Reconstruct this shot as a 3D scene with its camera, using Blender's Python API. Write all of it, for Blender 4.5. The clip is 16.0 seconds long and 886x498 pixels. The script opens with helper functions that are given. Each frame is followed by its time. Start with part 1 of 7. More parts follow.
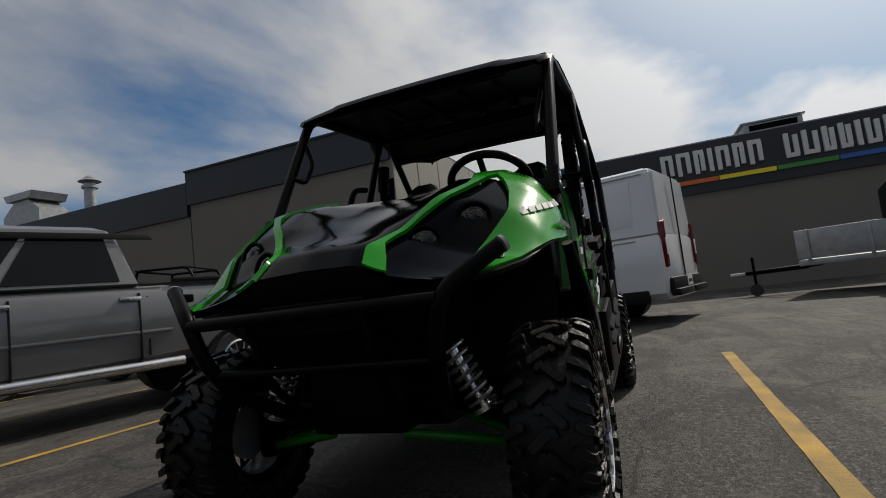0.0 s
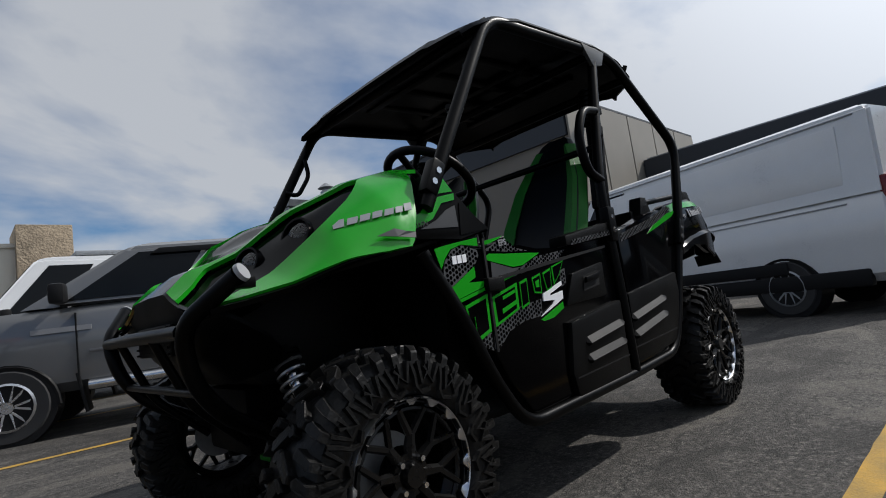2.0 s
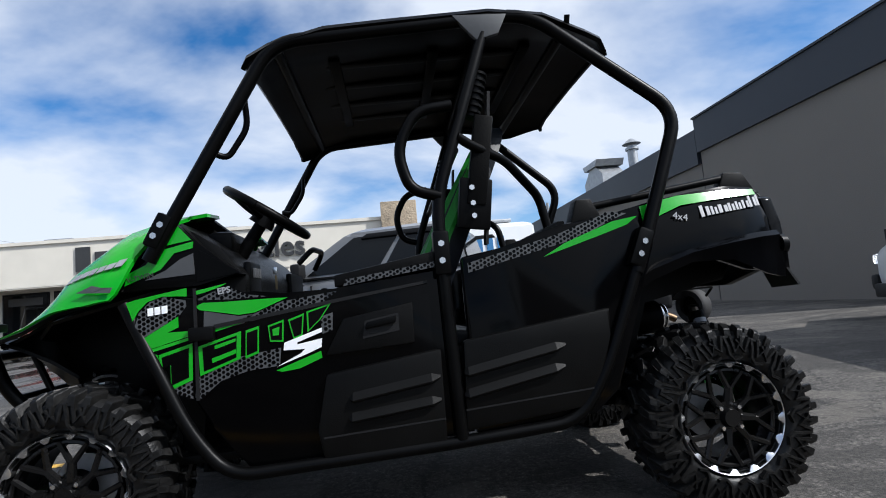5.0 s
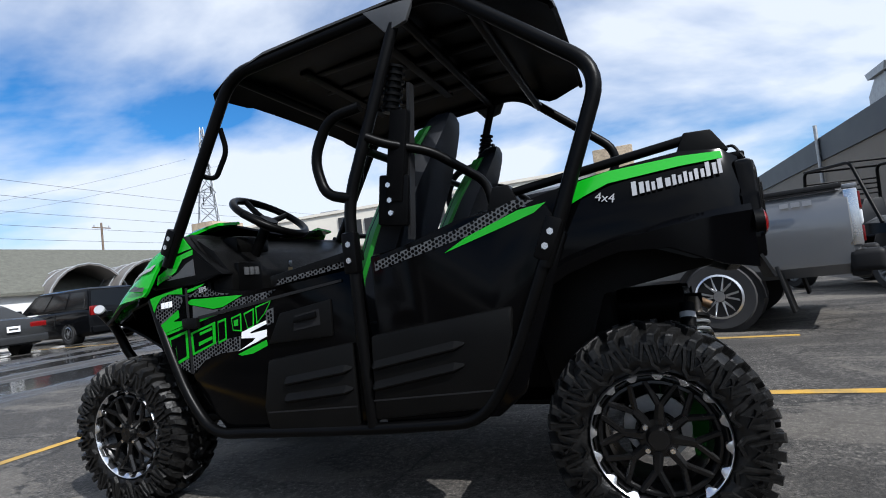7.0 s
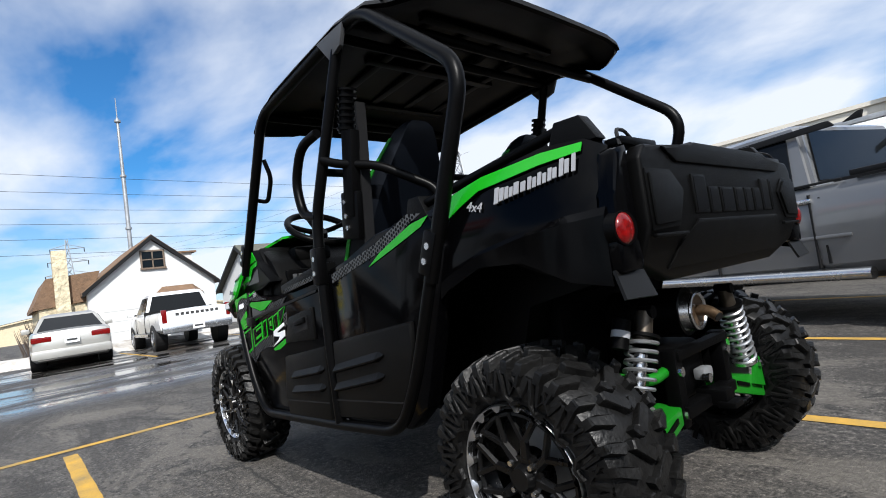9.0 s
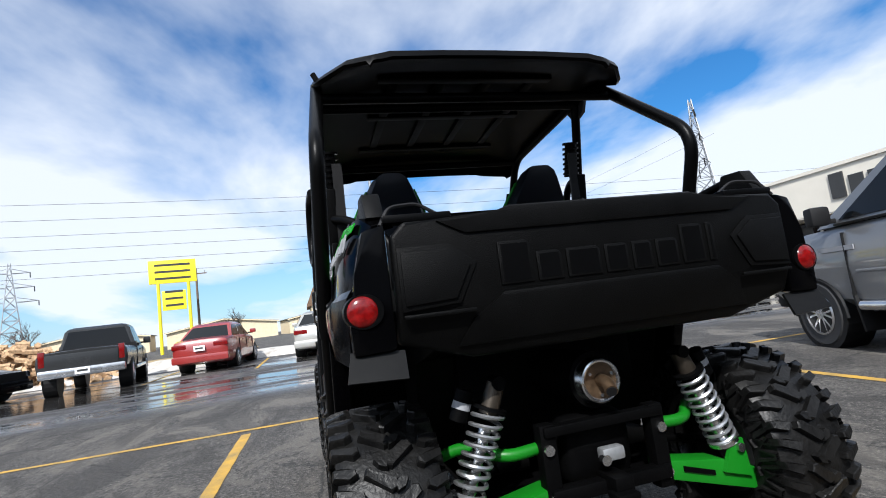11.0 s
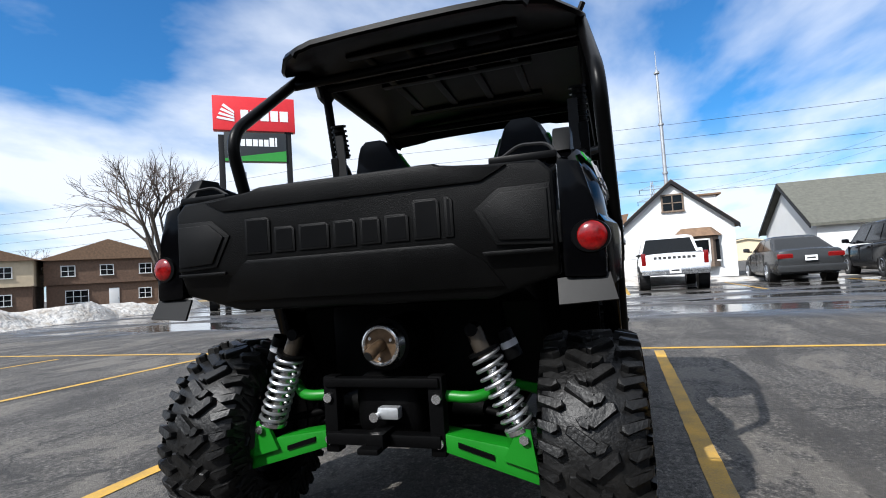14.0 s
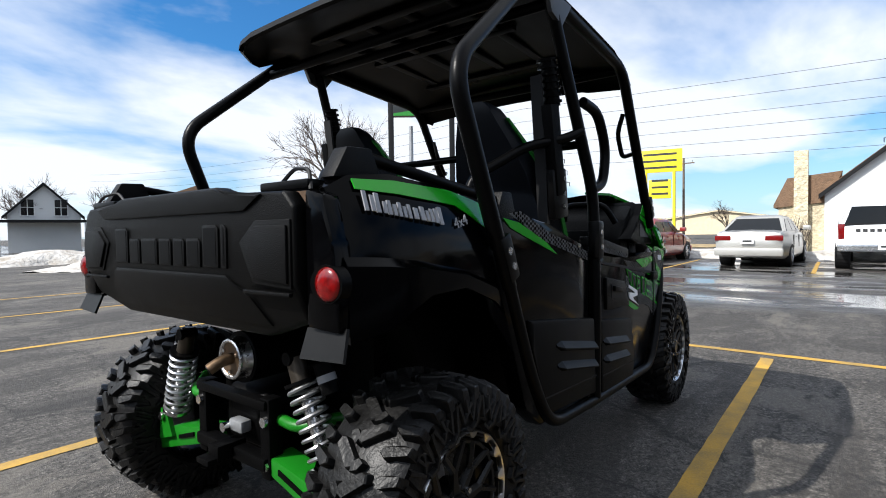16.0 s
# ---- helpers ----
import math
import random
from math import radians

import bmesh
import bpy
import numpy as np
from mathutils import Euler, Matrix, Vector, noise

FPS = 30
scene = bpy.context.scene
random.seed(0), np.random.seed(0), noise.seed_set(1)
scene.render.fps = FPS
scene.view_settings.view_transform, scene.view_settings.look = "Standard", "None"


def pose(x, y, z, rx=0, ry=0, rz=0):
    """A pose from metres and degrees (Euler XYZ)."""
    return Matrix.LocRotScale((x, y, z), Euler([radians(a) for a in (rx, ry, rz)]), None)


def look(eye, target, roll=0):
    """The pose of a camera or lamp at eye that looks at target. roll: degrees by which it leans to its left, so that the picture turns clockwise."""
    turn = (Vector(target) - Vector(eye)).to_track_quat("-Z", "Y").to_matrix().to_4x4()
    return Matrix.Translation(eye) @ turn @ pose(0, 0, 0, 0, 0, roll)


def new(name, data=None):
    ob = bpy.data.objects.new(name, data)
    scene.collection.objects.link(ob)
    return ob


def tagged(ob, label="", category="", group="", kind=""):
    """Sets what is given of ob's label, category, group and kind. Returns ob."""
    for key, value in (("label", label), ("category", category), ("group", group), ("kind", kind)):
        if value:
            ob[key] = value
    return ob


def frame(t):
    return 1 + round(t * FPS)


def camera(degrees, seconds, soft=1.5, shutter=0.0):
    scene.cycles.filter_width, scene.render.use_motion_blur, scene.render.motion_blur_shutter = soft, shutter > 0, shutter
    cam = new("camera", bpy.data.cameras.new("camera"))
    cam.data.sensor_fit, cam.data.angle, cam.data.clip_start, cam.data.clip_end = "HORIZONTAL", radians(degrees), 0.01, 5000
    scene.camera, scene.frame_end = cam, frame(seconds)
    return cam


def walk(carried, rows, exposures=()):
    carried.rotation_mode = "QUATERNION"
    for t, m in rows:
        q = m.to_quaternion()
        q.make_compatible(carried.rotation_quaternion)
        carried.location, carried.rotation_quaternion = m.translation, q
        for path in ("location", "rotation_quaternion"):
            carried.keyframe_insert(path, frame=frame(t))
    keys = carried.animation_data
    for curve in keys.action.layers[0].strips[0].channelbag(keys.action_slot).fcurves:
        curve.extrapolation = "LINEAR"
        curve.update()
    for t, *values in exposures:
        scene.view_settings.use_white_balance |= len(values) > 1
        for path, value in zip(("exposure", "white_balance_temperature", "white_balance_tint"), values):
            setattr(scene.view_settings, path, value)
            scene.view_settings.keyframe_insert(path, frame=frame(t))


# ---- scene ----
cam = camera(81.5, 16.0, soft=1.0)
PATH = [
    (0, (2.891, 0.962, 0.798), (1.030, 0.253, 0.981), -6.77),
    (0.5, (2.788, 1.193, 0.778), (1.015, 0.289, 0.966), -7.51),
    (1, (2.563, 1.478, 0.805), (0.899, 0.386, 1.000), -7.59),
    (1.5, (2.314, 1.701, 0.801), (0.763, 0.454, 0.999), -7.65),
    (2, (2.040, 1.898, 0.776), (0.657, 0.469, 0.987), -7.86),
    (2.5, (1.762, 2.093, 0.777), (0.596, 0.482, 0.998), -7.53),
    (3, (1.461, 2.255, 0.811), (0.520, 0.504, 1.037), -6.92),
    (3.5, (1.131, 2.381, 0.826), (0.356, 0.550, 1.041), -6.44),
    (4, (0.790, 2.501, 0.846), (0.193, 0.602, 1.037), -5.62),
    (4.5, (0.444, 2.598, 0.887), (0.004, 0.654, 1.052), -5.05),
    (4.7, (0.288, 2.610, 0.864), (-0.062, 0.650, 1.050), -5.14),
    (6.8, (-1.043, 2.514, 0.867), (-0.415, 0.621, 1.012), -5.64),
    (7, (-1.154, 2.478, 0.911), (-0.441, 0.611, 1.008), -6.39),
    (7.5, (-1.455, 2.356, 0.882), (-0.519, 0.594, 1.011), -7.06),
    (8, (-1.733, 2.196, 0.893), (-0.571, 0.574, 1.039), -7.62),
    (8.5, (-1.933, 2.010, 0.913), (-0.584, 0.541, 1.050), -7.52),
    (9, (-2.123, 1.814, 0.902), (-0.628, 0.491, 1.019), -8.04),
    (9.5, (-2.331, 1.647, 0.908), (-0.680, 0.528, 1.055), -8.48),
    (9.7, (-2.403, 1.569, 0.914), (-0.697, 0.537, 1.078), -8.73),
    (11.8, (-2.863, 0.357, 0.964), (-0.896, 0.075, 1.188), -5.47),
    (12, (-2.876, 0.259, 0.968), (-0.900, 0.043, 1.185), -5.11),
    (12.5, (-2.893, 0.027, 0.963), (-0.902, -0.000, 1.152), -4.75),
    (13, (-2.911, -0.265, 0.926), (-0.928, -0.063, 1.083), -4.17),
    (13.5, (-2.907, -0.486, 0.894), (-0.951, -0.094, 1.030), -3.76),
    (14, (-2.854, -0.733, 0.885), (-0.954, -0.118, 0.987), -3.66),
    (14.5, (-2.759, -0.994, 0.902), (-0.941, -0.165, 0.979), -4.60),
    (15, (-2.617, -1.244, 0.969), (-0.911, -0.200, 1.002), -4.16),
    (15.5, (-2.437, -1.421, 1.003), (-0.803, -0.268, 1.006), -2.07),
    (16, (-2.225, -1.556, 1.070), (-0.636, -0.342, 1.006), -0.80),
]
walk(cam, [(t, look(eye, target, roll)) for t, eye, target, roll in PATH],
     exposures=[(0.0, -0.8, 6900, 10), (1.5, -0.6, 6500, 10), (3.5, 0.1, 6000, 10), (7.0, 0.42, 6000, 10), (9.0, 0.45, 6250, 10), (12.5, 0.54, 6000, 10), (16.0, 0.60, 6300, 10)])

# ---- world and sun ----
SUN_AZ = Vector((-0.893, 0.450))
SUN_EL = radians(43.5)
world = bpy.data.worlds.new("sky")
scene.world = world
world.use_nodes = True
wn, wl = world.node_tree.nodes, world.node_tree.links
wn.clear()


def wnode(kind, **settings):
    n = wn.new(kind)
    for k, v in settings.items():
        setattr(n, k, v)
    return n


w_out = wnode("ShaderNodeOutputWorld")
w_bg = wnode("ShaderNodeBackground")
w_bg.inputs["Strength"].default_value = 0.048
w_sky = wnode("ShaderNodeTexSky", sky_type="NISHITA", sun_disc=False, sun_elevation=SUN_EL,
              sun_rotation=math.atan2(SUN_AZ.x, SUN_AZ.y), air_density=1.0, dust_density=0.6, ozone_density=1.6)
w_tc = wnode("ShaderNodeTexCoord")
w_sep = wnode("ShaderNodeSeparateXYZ")
w_add = wnode("ShaderNodeMath", operation="ADD")
w_add.inputs[1].default_value = 0.22
w_dx = wnode("ShaderNodeMath", operation="DIVIDE")
w_dy = wnode("ShaderNodeMath", operation="DIVIDE")
w_comb = wnode("ShaderNodeCombineXYZ")
w_map = wnode("ShaderNodeMapping")
w_map.inputs["Rotation"].default_value = (0, 0, radians(28))
w_map.inputs["Scale"].default_value = (0.75, 1.0, 1.0)
w_map.inputs["Location"].default_value = (1.3, 0.4, 0.0)
w_n1 = wnode("ShaderNodeTexNoise")
w_n1.inputs["Scale"].default_value = 0.85
w_n1.inputs["Detail"].default_value = 7
w_n1.inputs["Roughness"].default_value = 0.52
w_n1.inputs["Distortion"].default_value = 0.25
w_ramp = wnode("ShaderNodeValToRGB")
w_ramp.color_ramp.elements[0].position = 0.38
w_ramp.color_ramp.elements[1].position = 0.545
w_cloud = wnode("ShaderNodeMix", data_type="RGBA")
w_cloud.inputs["B"].default_value = (13.5, 13.8, 14.2, 1)
w_tint = wnode("ShaderNodeMix", data_type="RGBA", blend_type="MULTIPLY")
w_tint.inputs["Factor"].default_value = 1.0
w_tint.inputs["B"].default_value = (0.62, 1.55, 2.25, 1)
w_low = wnode("ShaderNodeMapRange")
w_low.inputs["From Min"].default_value = 0.0
w_low.inputs["From Max"].default_value = 0.25
w_low.inputs["To Min"].default_value = 0.55
w_low.inputs["To Max"].default_value = 0.0
# thin high cloud brightens towards the sun
w_norm = wnode("ShaderNodeVectorMath", operation="NORMALIZE")
w_dot = wnode("ShaderNodeVectorMath", operation="DOT_PRODUCT")
w_dot.inputs[1].default_value = (SUN_AZ.x * math.cos(SUN_EL), SUN_AZ.y * math.cos(SUN_EL), math.sin(SUN_EL))
w_pos = wnode("ShaderNodeMath", operation="MAXIMUM")
w_pos.inputs[1].default_value = 0.0
w_pow = wnode("ShaderNodeMath", operation="POWER")
w_pow.inputs[1].default_value = 5.0
w_gain = wnode("ShaderNodeMath", operation="MULTIPLY_ADD")
w_gain.inputs[1].default_value, w_gain.inputs[2].default_value = 2.0, 1.0
w_bright = wnode("ShaderNodeVectorMath", operation="SCALE")
w_bright.inputs[0].default_value = (14.8, 15.2, 15.8)
w_veil = wnode("ShaderNodeMath", operation="MULTIPLY")
w_veil.inputs[1].default_value = 0.9
w_max2 = wnode("ShaderNodeMath", operation="MAXIMUM")
w_max = wnode("ShaderNodeMath", operation="MAXIMUM")
w_fac = wnode("ShaderNodeMath", operation="MULTIPLY")
w_fac.inputs[1].default_value = 0.92
wl.new(w_tc.outputs["Generated"], w_sep.inputs[0])
wl.new(w_sep.outputs["Z"], w_add.inputs[0])
wl.new(w_sep.outputs["X"], w_dx.inputs[0])
wl.new(w_add.outputs[0], w_dx.inputs[1])
wl.new(w_sep.outputs["Y"], w_dy.inputs[0])
wl.new(w_add.outputs[0], w_dy.inputs[1])
wl.new(w_dx.outputs[0], w_comb.inputs["X"])
wl.new(w_dy.outputs[0], w_comb.inputs["Y"])
wl.new(w_comb.outputs[0], w_map.inputs["Vector"])
wl.new(w_map.outputs[0], w_n1.inputs["Vector"])
w_drift = wnode("ShaderNodeMath", operation="MULTIPLY_ADD")
w_drift.inputs[1].default_value = 0.03
wl.new(w_sep.outputs["Y"], w_drift.inputs[0])
wl.new(w_n1.outputs["Fac"], w_drift.inputs[2])
wl.new(w_drift.outputs[0], w_ramp.inputs["Fac"])
wl.new(w_sep.outputs["Z"], w_low.inputs["Value"])
wl.new(w_ramp.outputs["Color"], w_max.inputs[0])
wl.new(w_low.outputs[0], w_max.inputs[1])
wl.new(w_tc.outputs["Generated"], w_norm.inputs[0])
wl.new(w_norm.outputs[0], w_dot.inputs[0])
wl.new(w_dot.outputs["Value"], w_pos.inputs[0])
wl.new(w_pos.outputs[0], w_pow.inputs[0])
wl.new(w_pow.outputs[0], w_gain.inputs[0])
wl.new(w_gain.outputs[0], w_bright.inputs["Scale"])
wl.new(w_bright.outputs[0], w_cloud.inputs["B"])
wl.new(w_pow.outputs[0], w_veil.inputs[0])
wl.new(w_veil.outputs[0], w_max2.inputs[0])
wl.new(w_max.outputs[0], w_max2.inputs[1])
wl.new(w_max2.outputs[0], w_fac.inputs[0])
wl.new(w_fac.outputs[0], w_cloud.inputs["Factor"])
wl.new(w_sky.outputs[0], w_tint.inputs["A"])
wl.new(w_tint.outputs["Result"], w_cloud.inputs["A"])
wl.new(w_cloud.outputs["Result"], w_bg.inputs["Color"])
wl.new(w_bg.outputs[0], w_out.inputs["Surface"])

sun_data = bpy.data.lights.new("sun", "SUN")
sun_data.energy, sun_data.angle, sun_data.color = 5.0, radians(0.55), (1.0, 0.95, 0.88)
sun = new("sun", sun_data)
sun_dir = Vector((SUN_AZ.x * math.cos(SUN_EL), SUN_AZ.y * math.cos(SUN_EL), math.sin(SUN_EL)))
sun.matrix_world = look(sun_dir * 60, (0, 0, 0))


# ---- materials ----
def material(name, color, rough=0.5, metal=0.0, vary=0.12, scale=6.0, bump=0.0, bump_scale=60.0, coat=0.0, spec=0.5,
             second=None, fine=None, emit=None):
    """A procedural surface: base colour with blotches (scale per metre) and grain, roughness variation and fine relief."""
    m = bpy.data.materials.new(name)
    m.use_nodes = True
    n, l = m.node_tree.nodes, m.node_tree.links
    b = n["Principled BSDF"]
    b.inputs["Metallic"].default_value = metal
    b.inputs["Specular IOR Level"].default_value = spec
    b.inputs["Coat Weight"].default_value = coat
    b.inputs["Coat Roughness"].default_value = 0.04
    tc = n.new("ShaderNodeTexCoord")
    big = n.new("ShaderNodeTexNoise")
    big.inputs["Scale"].default_value = scale
    big.inputs["Detail"].default_value = 5
    l.new(tc.outputs["Object"], big.inputs["Vector"])
    small = n.new("ShaderNodeTexNoise")
    small.inputs["Scale"].default_value = fine or bump_scale
    small.inputs["Detail"].default_value = 3
    l.new(tc.outputs["Object"], small.inputs["Vector"])
    add = n.new("ShaderNodeMath")
    add.operation = "MULTIPLY_ADD"
    add.inputs[1].default_value = 0.4
    l.new(small.outputs["Fac"], add.inputs[0])
    l.new(big.outputs["Fac"], add.inputs[2])
    ramp = n.new("ShaderNodeMapRange")
    ramp.inputs["From Min"].default_value, ramp.inputs["From Max"].default_value = 0.45, 0.95
    l.new(add.outputs[0], ramp.inputs["Value"])
    mix = n.new("ShaderNodeMix")
    mix.data_type = "RGBA"
    c = Vector(color)
    other = Vector(second) if second else c * (1 + vary)
    mix.inputs["A"].default_value = (*(c * (1 - vary)), 1)
    mix.inputs["B"].default_value = (*[min(v, 1.0) for v in other], 1)
    l.new(ramp.outputs[0], mix.inputs["Factor"])
    l.new(mix.outputs["Result"], b.inputs["Base Color"])
    rr = n.new("ShaderNodeMapRange")
    rr.inputs["To Min"].default_value, rr.inputs["To Max"].default_value = max(rough - 0.07, 0.02), min(rough + 0.1, 1)
    l.new(add.outputs[0], rr.inputs["Value"])
    l.new(rr.outputs[0], b.inputs["Roughness"])
    if bump:
        bp = n.new("ShaderNodeBump")
        bp.inputs["Strength"].default_value = min(bump, 1.0)
        bp.inputs["Distance"].default_value = 0.6 / bump_scale
        l.new(small.outputs["Fac"], bp.inputs["Height"])
        l.new(bp.outputs[0], b.inputs["Normal"])
    if emit:
        b.inputs["Emission Color"].default_value = (*emit[0], 1)
        b.inputs["Emission Strength"].default_value = emit[1]
    return m


def glass_material(name, color, rough=0.02, alpha_mix=0.0):
    m = bpy.data.materials.new(name)
    m.use_nodes = True
    b = m.node_tree.nodes["Principled BSDF"]
    b.inputs["Base Color"].default_value = (*color, 1)
    b.inputs["Roughness"].default_value = rough
    b.inputs["Transmission Weight"].default_value = alpha_mix
    b.inputs["IOR"].default_value = 1.5
    return m


GREEN = material("lime_green_plastic", (0.011, 0.275, 0.009), 0.16, vary=0.06, coat=0.15, scale=3, spec=0.3)
GREEN_STEEL = material("green_powder_coat", (0.006, 0.125, 0.006), 0.35, vary=0.1, bump=0.1, bump_scale=200, spec=0.3)
BLACK_GLOSS = material("black_gloss_plastic", (0.0008, 0.0008, 0.001), 0.045, vary=0.2, scale=4, spec=0.075)
BLACK_PLASTIC = material("black_textured_plastic", (0.0018, 0.0018, 0.0018), 0.36, vary=0.3, bump=0.7, bump_scale=380, spec=0.09)
BLACK_SATIN = material("black_satin_plastic", (0.0011, 0.0011, 0.0012), 0.32, vary=0.25, bump=0.15, bump_scale=300, spec=0.07)
BLACK_TUBE = material("black_powder_coat_steel", (0.0012, 0.0012, 0.0013), 0.30, vary=0.25, bump=0.12, bump_scale=260, spec=0.085)
DARK_METAL = material("dark_painted_steel", (0.0012, 0.0012, 0.0013), 0.45, vary=0.3, bump=0.2, bump_scale=150, spec=0.05)
RIM_BLACK = material("black_painted_alloy", (0.0028, 0.0028, 0.003), 0.24, vary=0.2, scale=12, spec=0.26)
GREY_DECAL = material("grey_decal", (0.05, 0.052, 0.055), 0.4, vary=0.15, scale=10, spec=0.3)
SILVER_DECAL = material("silver_decal", (0.24, 0.245, 0.26), 0.45, vary=0.08)
CLADDING = material("grey_black_moulded_plastic", (0.0022, 0.0022, 0.0022), 0.38, vary=0.2, bump=0.3, bump_scale=300, spec=0.095)
WHITE_DECAL = material("white_decal", (0.75, 0.76, 0.78), 0.35, vary=0.05)
RUBBER = material("tyre_rubber", (0.0018, 0.0018, 0.0019), 0.38, vary=0.4, bump=0.35, bump_scale=90, second=(0.009, 0.0088, 0.0085), scale=16, spec=0.22)
ALLOY = material("machined_aluminium", (0.62, 0.63, 0.65), 0.24, metal=1.0, vary=0.08)
CHROME = material("zinc_plated_steel", (0.62, 0.62, 0.62), 0.2, metal=1.0, vary=0.1)
SPRING = material("silver_spring_steel", (0.36, 0.37, 0.38), 0.3, metal=0.85, vary=0.1)
EXHAUST = material("heat_stained_steel", (0.13, 0.085, 0.05), 0.42, metal=0.8, vary=0.4, scale=40)
BRONZE = material("dark_bronze_anodised_metal", (0.07, 0.058, 0.045), 0.35, metal=0.8, vary=0.2)
SHIELD = material("smooth_black_shield", (0.005, 0.005, 0.005), 0.36, vary=0.2, spec=0.13)
RED_LENS = material("red_lamp_lens", (0.13, 0.002, 0.002), 0.15, vary=0.5, scale=70, coat=0.3, spec=0.3)
SEAT_BLACK = material("dark_navy_vinyl", (0.0022, 0.0034, 0.006), 0.4, vary=0.2, bump=0.4, bump_scale=350, spec=0.22)
SEAT_GREEN = material("green_vinyl", (0.010, 0.14, 0.011), 0.4, vary=0.15, bump=0.4, bump_scale=350, spec=0.3)
LAMP_GLASS = glass_material("clear_lamp_lens", (1.0, 1.0, 1.0), 0.0, 1.0)
REFLECTOR = material("lamp_reflector", (0.55, 0.56, 0.58), 0.12, metal=1.0, vary=0.1)
DARK_GLASS = material("tinted_window_glass", (0.004, 0.005, 0.006), 0.03, vary=0.1, spec=0.2)
CAR_TYRE = material("road_tyre", (0.018, 0.018, 0.019), 0.7, vary=0.2, bump=0.3, bump_scale=120)
CAR_TRIM = material("black_car_trim", (0.007, 0.007, 0.0075), 0.5, vary=0.15, spec=0.2)
GREY_PAINT = material("dark_grey_metallic_paint", (0.135, 0.138, 0.142), 0.3, metal=0.3, vary=0.06, scale=2, coat=0.8, fine=500)
WHITE_PAINT = material("white_car_paint", (0.66, 0.67, 0.68), 0.25, vary=0.05, coat=0.5, scale=2)
SILVER_PAINT = material("silver_beige_paint", (0.42, 0.41, 0.38), 0.3, metal=0.5, vary=0.06, coat=0.6, scale=2)
RED_PAINT = material("dark_red_paint", (0.22, 0.022, 0.02), 0.25, vary=0.08, coat=0.7, scale=2)
BLACK_PAINT = material("black_car_paint", (0.003, 0.0033, 0.004), 0.07, vary=0.1, spec=0.10, scale=2)
BLUE_GREY_PAINT = material("charcoal_car_paint", (0.022, 0.023, 0.024), 0.2, vary=0.08, spec=0.25, coat=0.1, scale=2)
TAUPE = material("taupe_painted_block", (0.17, 0.155, 0.135), 0.85, vary=0.06, scale=0.6, bump=0.3, bump_scale=40)
NAVY_BAND = material("navy_metal_fascia", (0.016, 0.020, 0.028), 0.5, vary=0.12, scale=0.8)
TAN_SIDING = material("tan_ribbed_siding", (0.20, 0.185, 0.16), 0.6, vary=0.1, scale=0.7)
TARP = material("grey_brown_tarpaulin", (0.12, 0.11, 0.10), 0.6, vary=0.25, scale=2, bump=0.3, bump_scale=9)
CREAM_STONE = material("cream_split_stone", (0.52, 0.45, 0.31), 0.9, vary=0.3, scale=3, bump=0.9, bump_scale=7)
SIGN_WHITE = material("white_sign_letter", (0.62, 0.62, 0.62), 0.5, vary=0.06)
CREAM = material("cream_stucco", (0.62, 0.58, 0.50), 0.85, vary=0.06, scale=1, bump=0.2, bump_scale=60)
STONE = material("tan_split_stone", (0.30, 0.24, 0.17), 0.9, vary=0.3, scale=3, bump=0.8, bump_scale=12)
WHITE_SIDING = material("white_house_siding", (0.56, 0.56, 0.55), 0.7, vary=0.04, scale=1)
BROWN_ROOF = material("brown_shingles", (0.15, 0.092, 0.055), 0.9, vary=0.25, scale=5, bump=0.7, bump_scale=14)
GREY_ROOF = material("grey_green_shingles", (0.085, 0.085, 0.07), 0.9, vary=0.25, scale=5, bump=0.7, bump_scale=14)
BRICK = material("brown_brick", (0.115, 0.070, 0.046), 0.9, vary=0.25, scale=5, bump=0.5, bump_scale=15)
TAN_WALL = material("tan_house_siding", (0.46, 0.37, 0.25), 0.8, vary=0.08, scale=2)
CREAM_WALL = material("cream_house_siding", (0.60, 0.50, 0.34), 0.8, vary=0.08, scale=2)
WOOD = material("weathered_wood", (0.13, 0.095, 0.07), 0.85, vary=0.3, scale=8, bump=0.4, bump_scale=30)
CUT_WOOD = material("split_firewood", (0.38, 0.25, 0.14), 0.85, vary=0.45, scale=12, bump=0.4, bump_scale=30)
GALV = material("galvanised_steel", (0.32, 0.33, 0.34), 0.45, metal=0.7, vary=0.2, scale=6)
SIGN_RED = material("red_sign_face", (0.62, 0.02, 0.025), 0.3, vary=0.05)
SIGN_GREEN = material("green_sign_face", (0.03, 0.24, 0.03), 0.3, vary=0.05)
SIGN_DARK = material("dark_sign_face", (0.02, 0.022, 0.022), 0.3, vary=0.05)
SIGN_YELLOW = material("yellow_sign_face", (0.85, 0.68, 0.02), 0.4, vary=0.05)
BLUE_LETTER = material("blue_lettering", (0.02, 0.13, 0.30), 0.4, vary=0.05)
DARK_LETTER = material("dark_lettering", (0.03, 0.03, 0.03), 0.4, vary=0.1)
ORANGE = material("orange_stripe", (0.65, 0.14, 0.02), 0.5, vary=0.05)
BLUE_STRIPE = material("blue_stripe", (0.02, 0.12, 0.42), 0.5, vary=0.05)
BARK = material("grey_brown_bark", (0.065, 0.054, 0.044), 0.9, vary=0.3, scale=10, bump=0.6, bump_scale=25)
SNOW = material("dirty_snow", (0.52, 0.51, 0.49), 0.8, vary=0.0, second=(0.26, 0.23, 0.19), scale=2.4, bump=0.8, bump_scale=6)
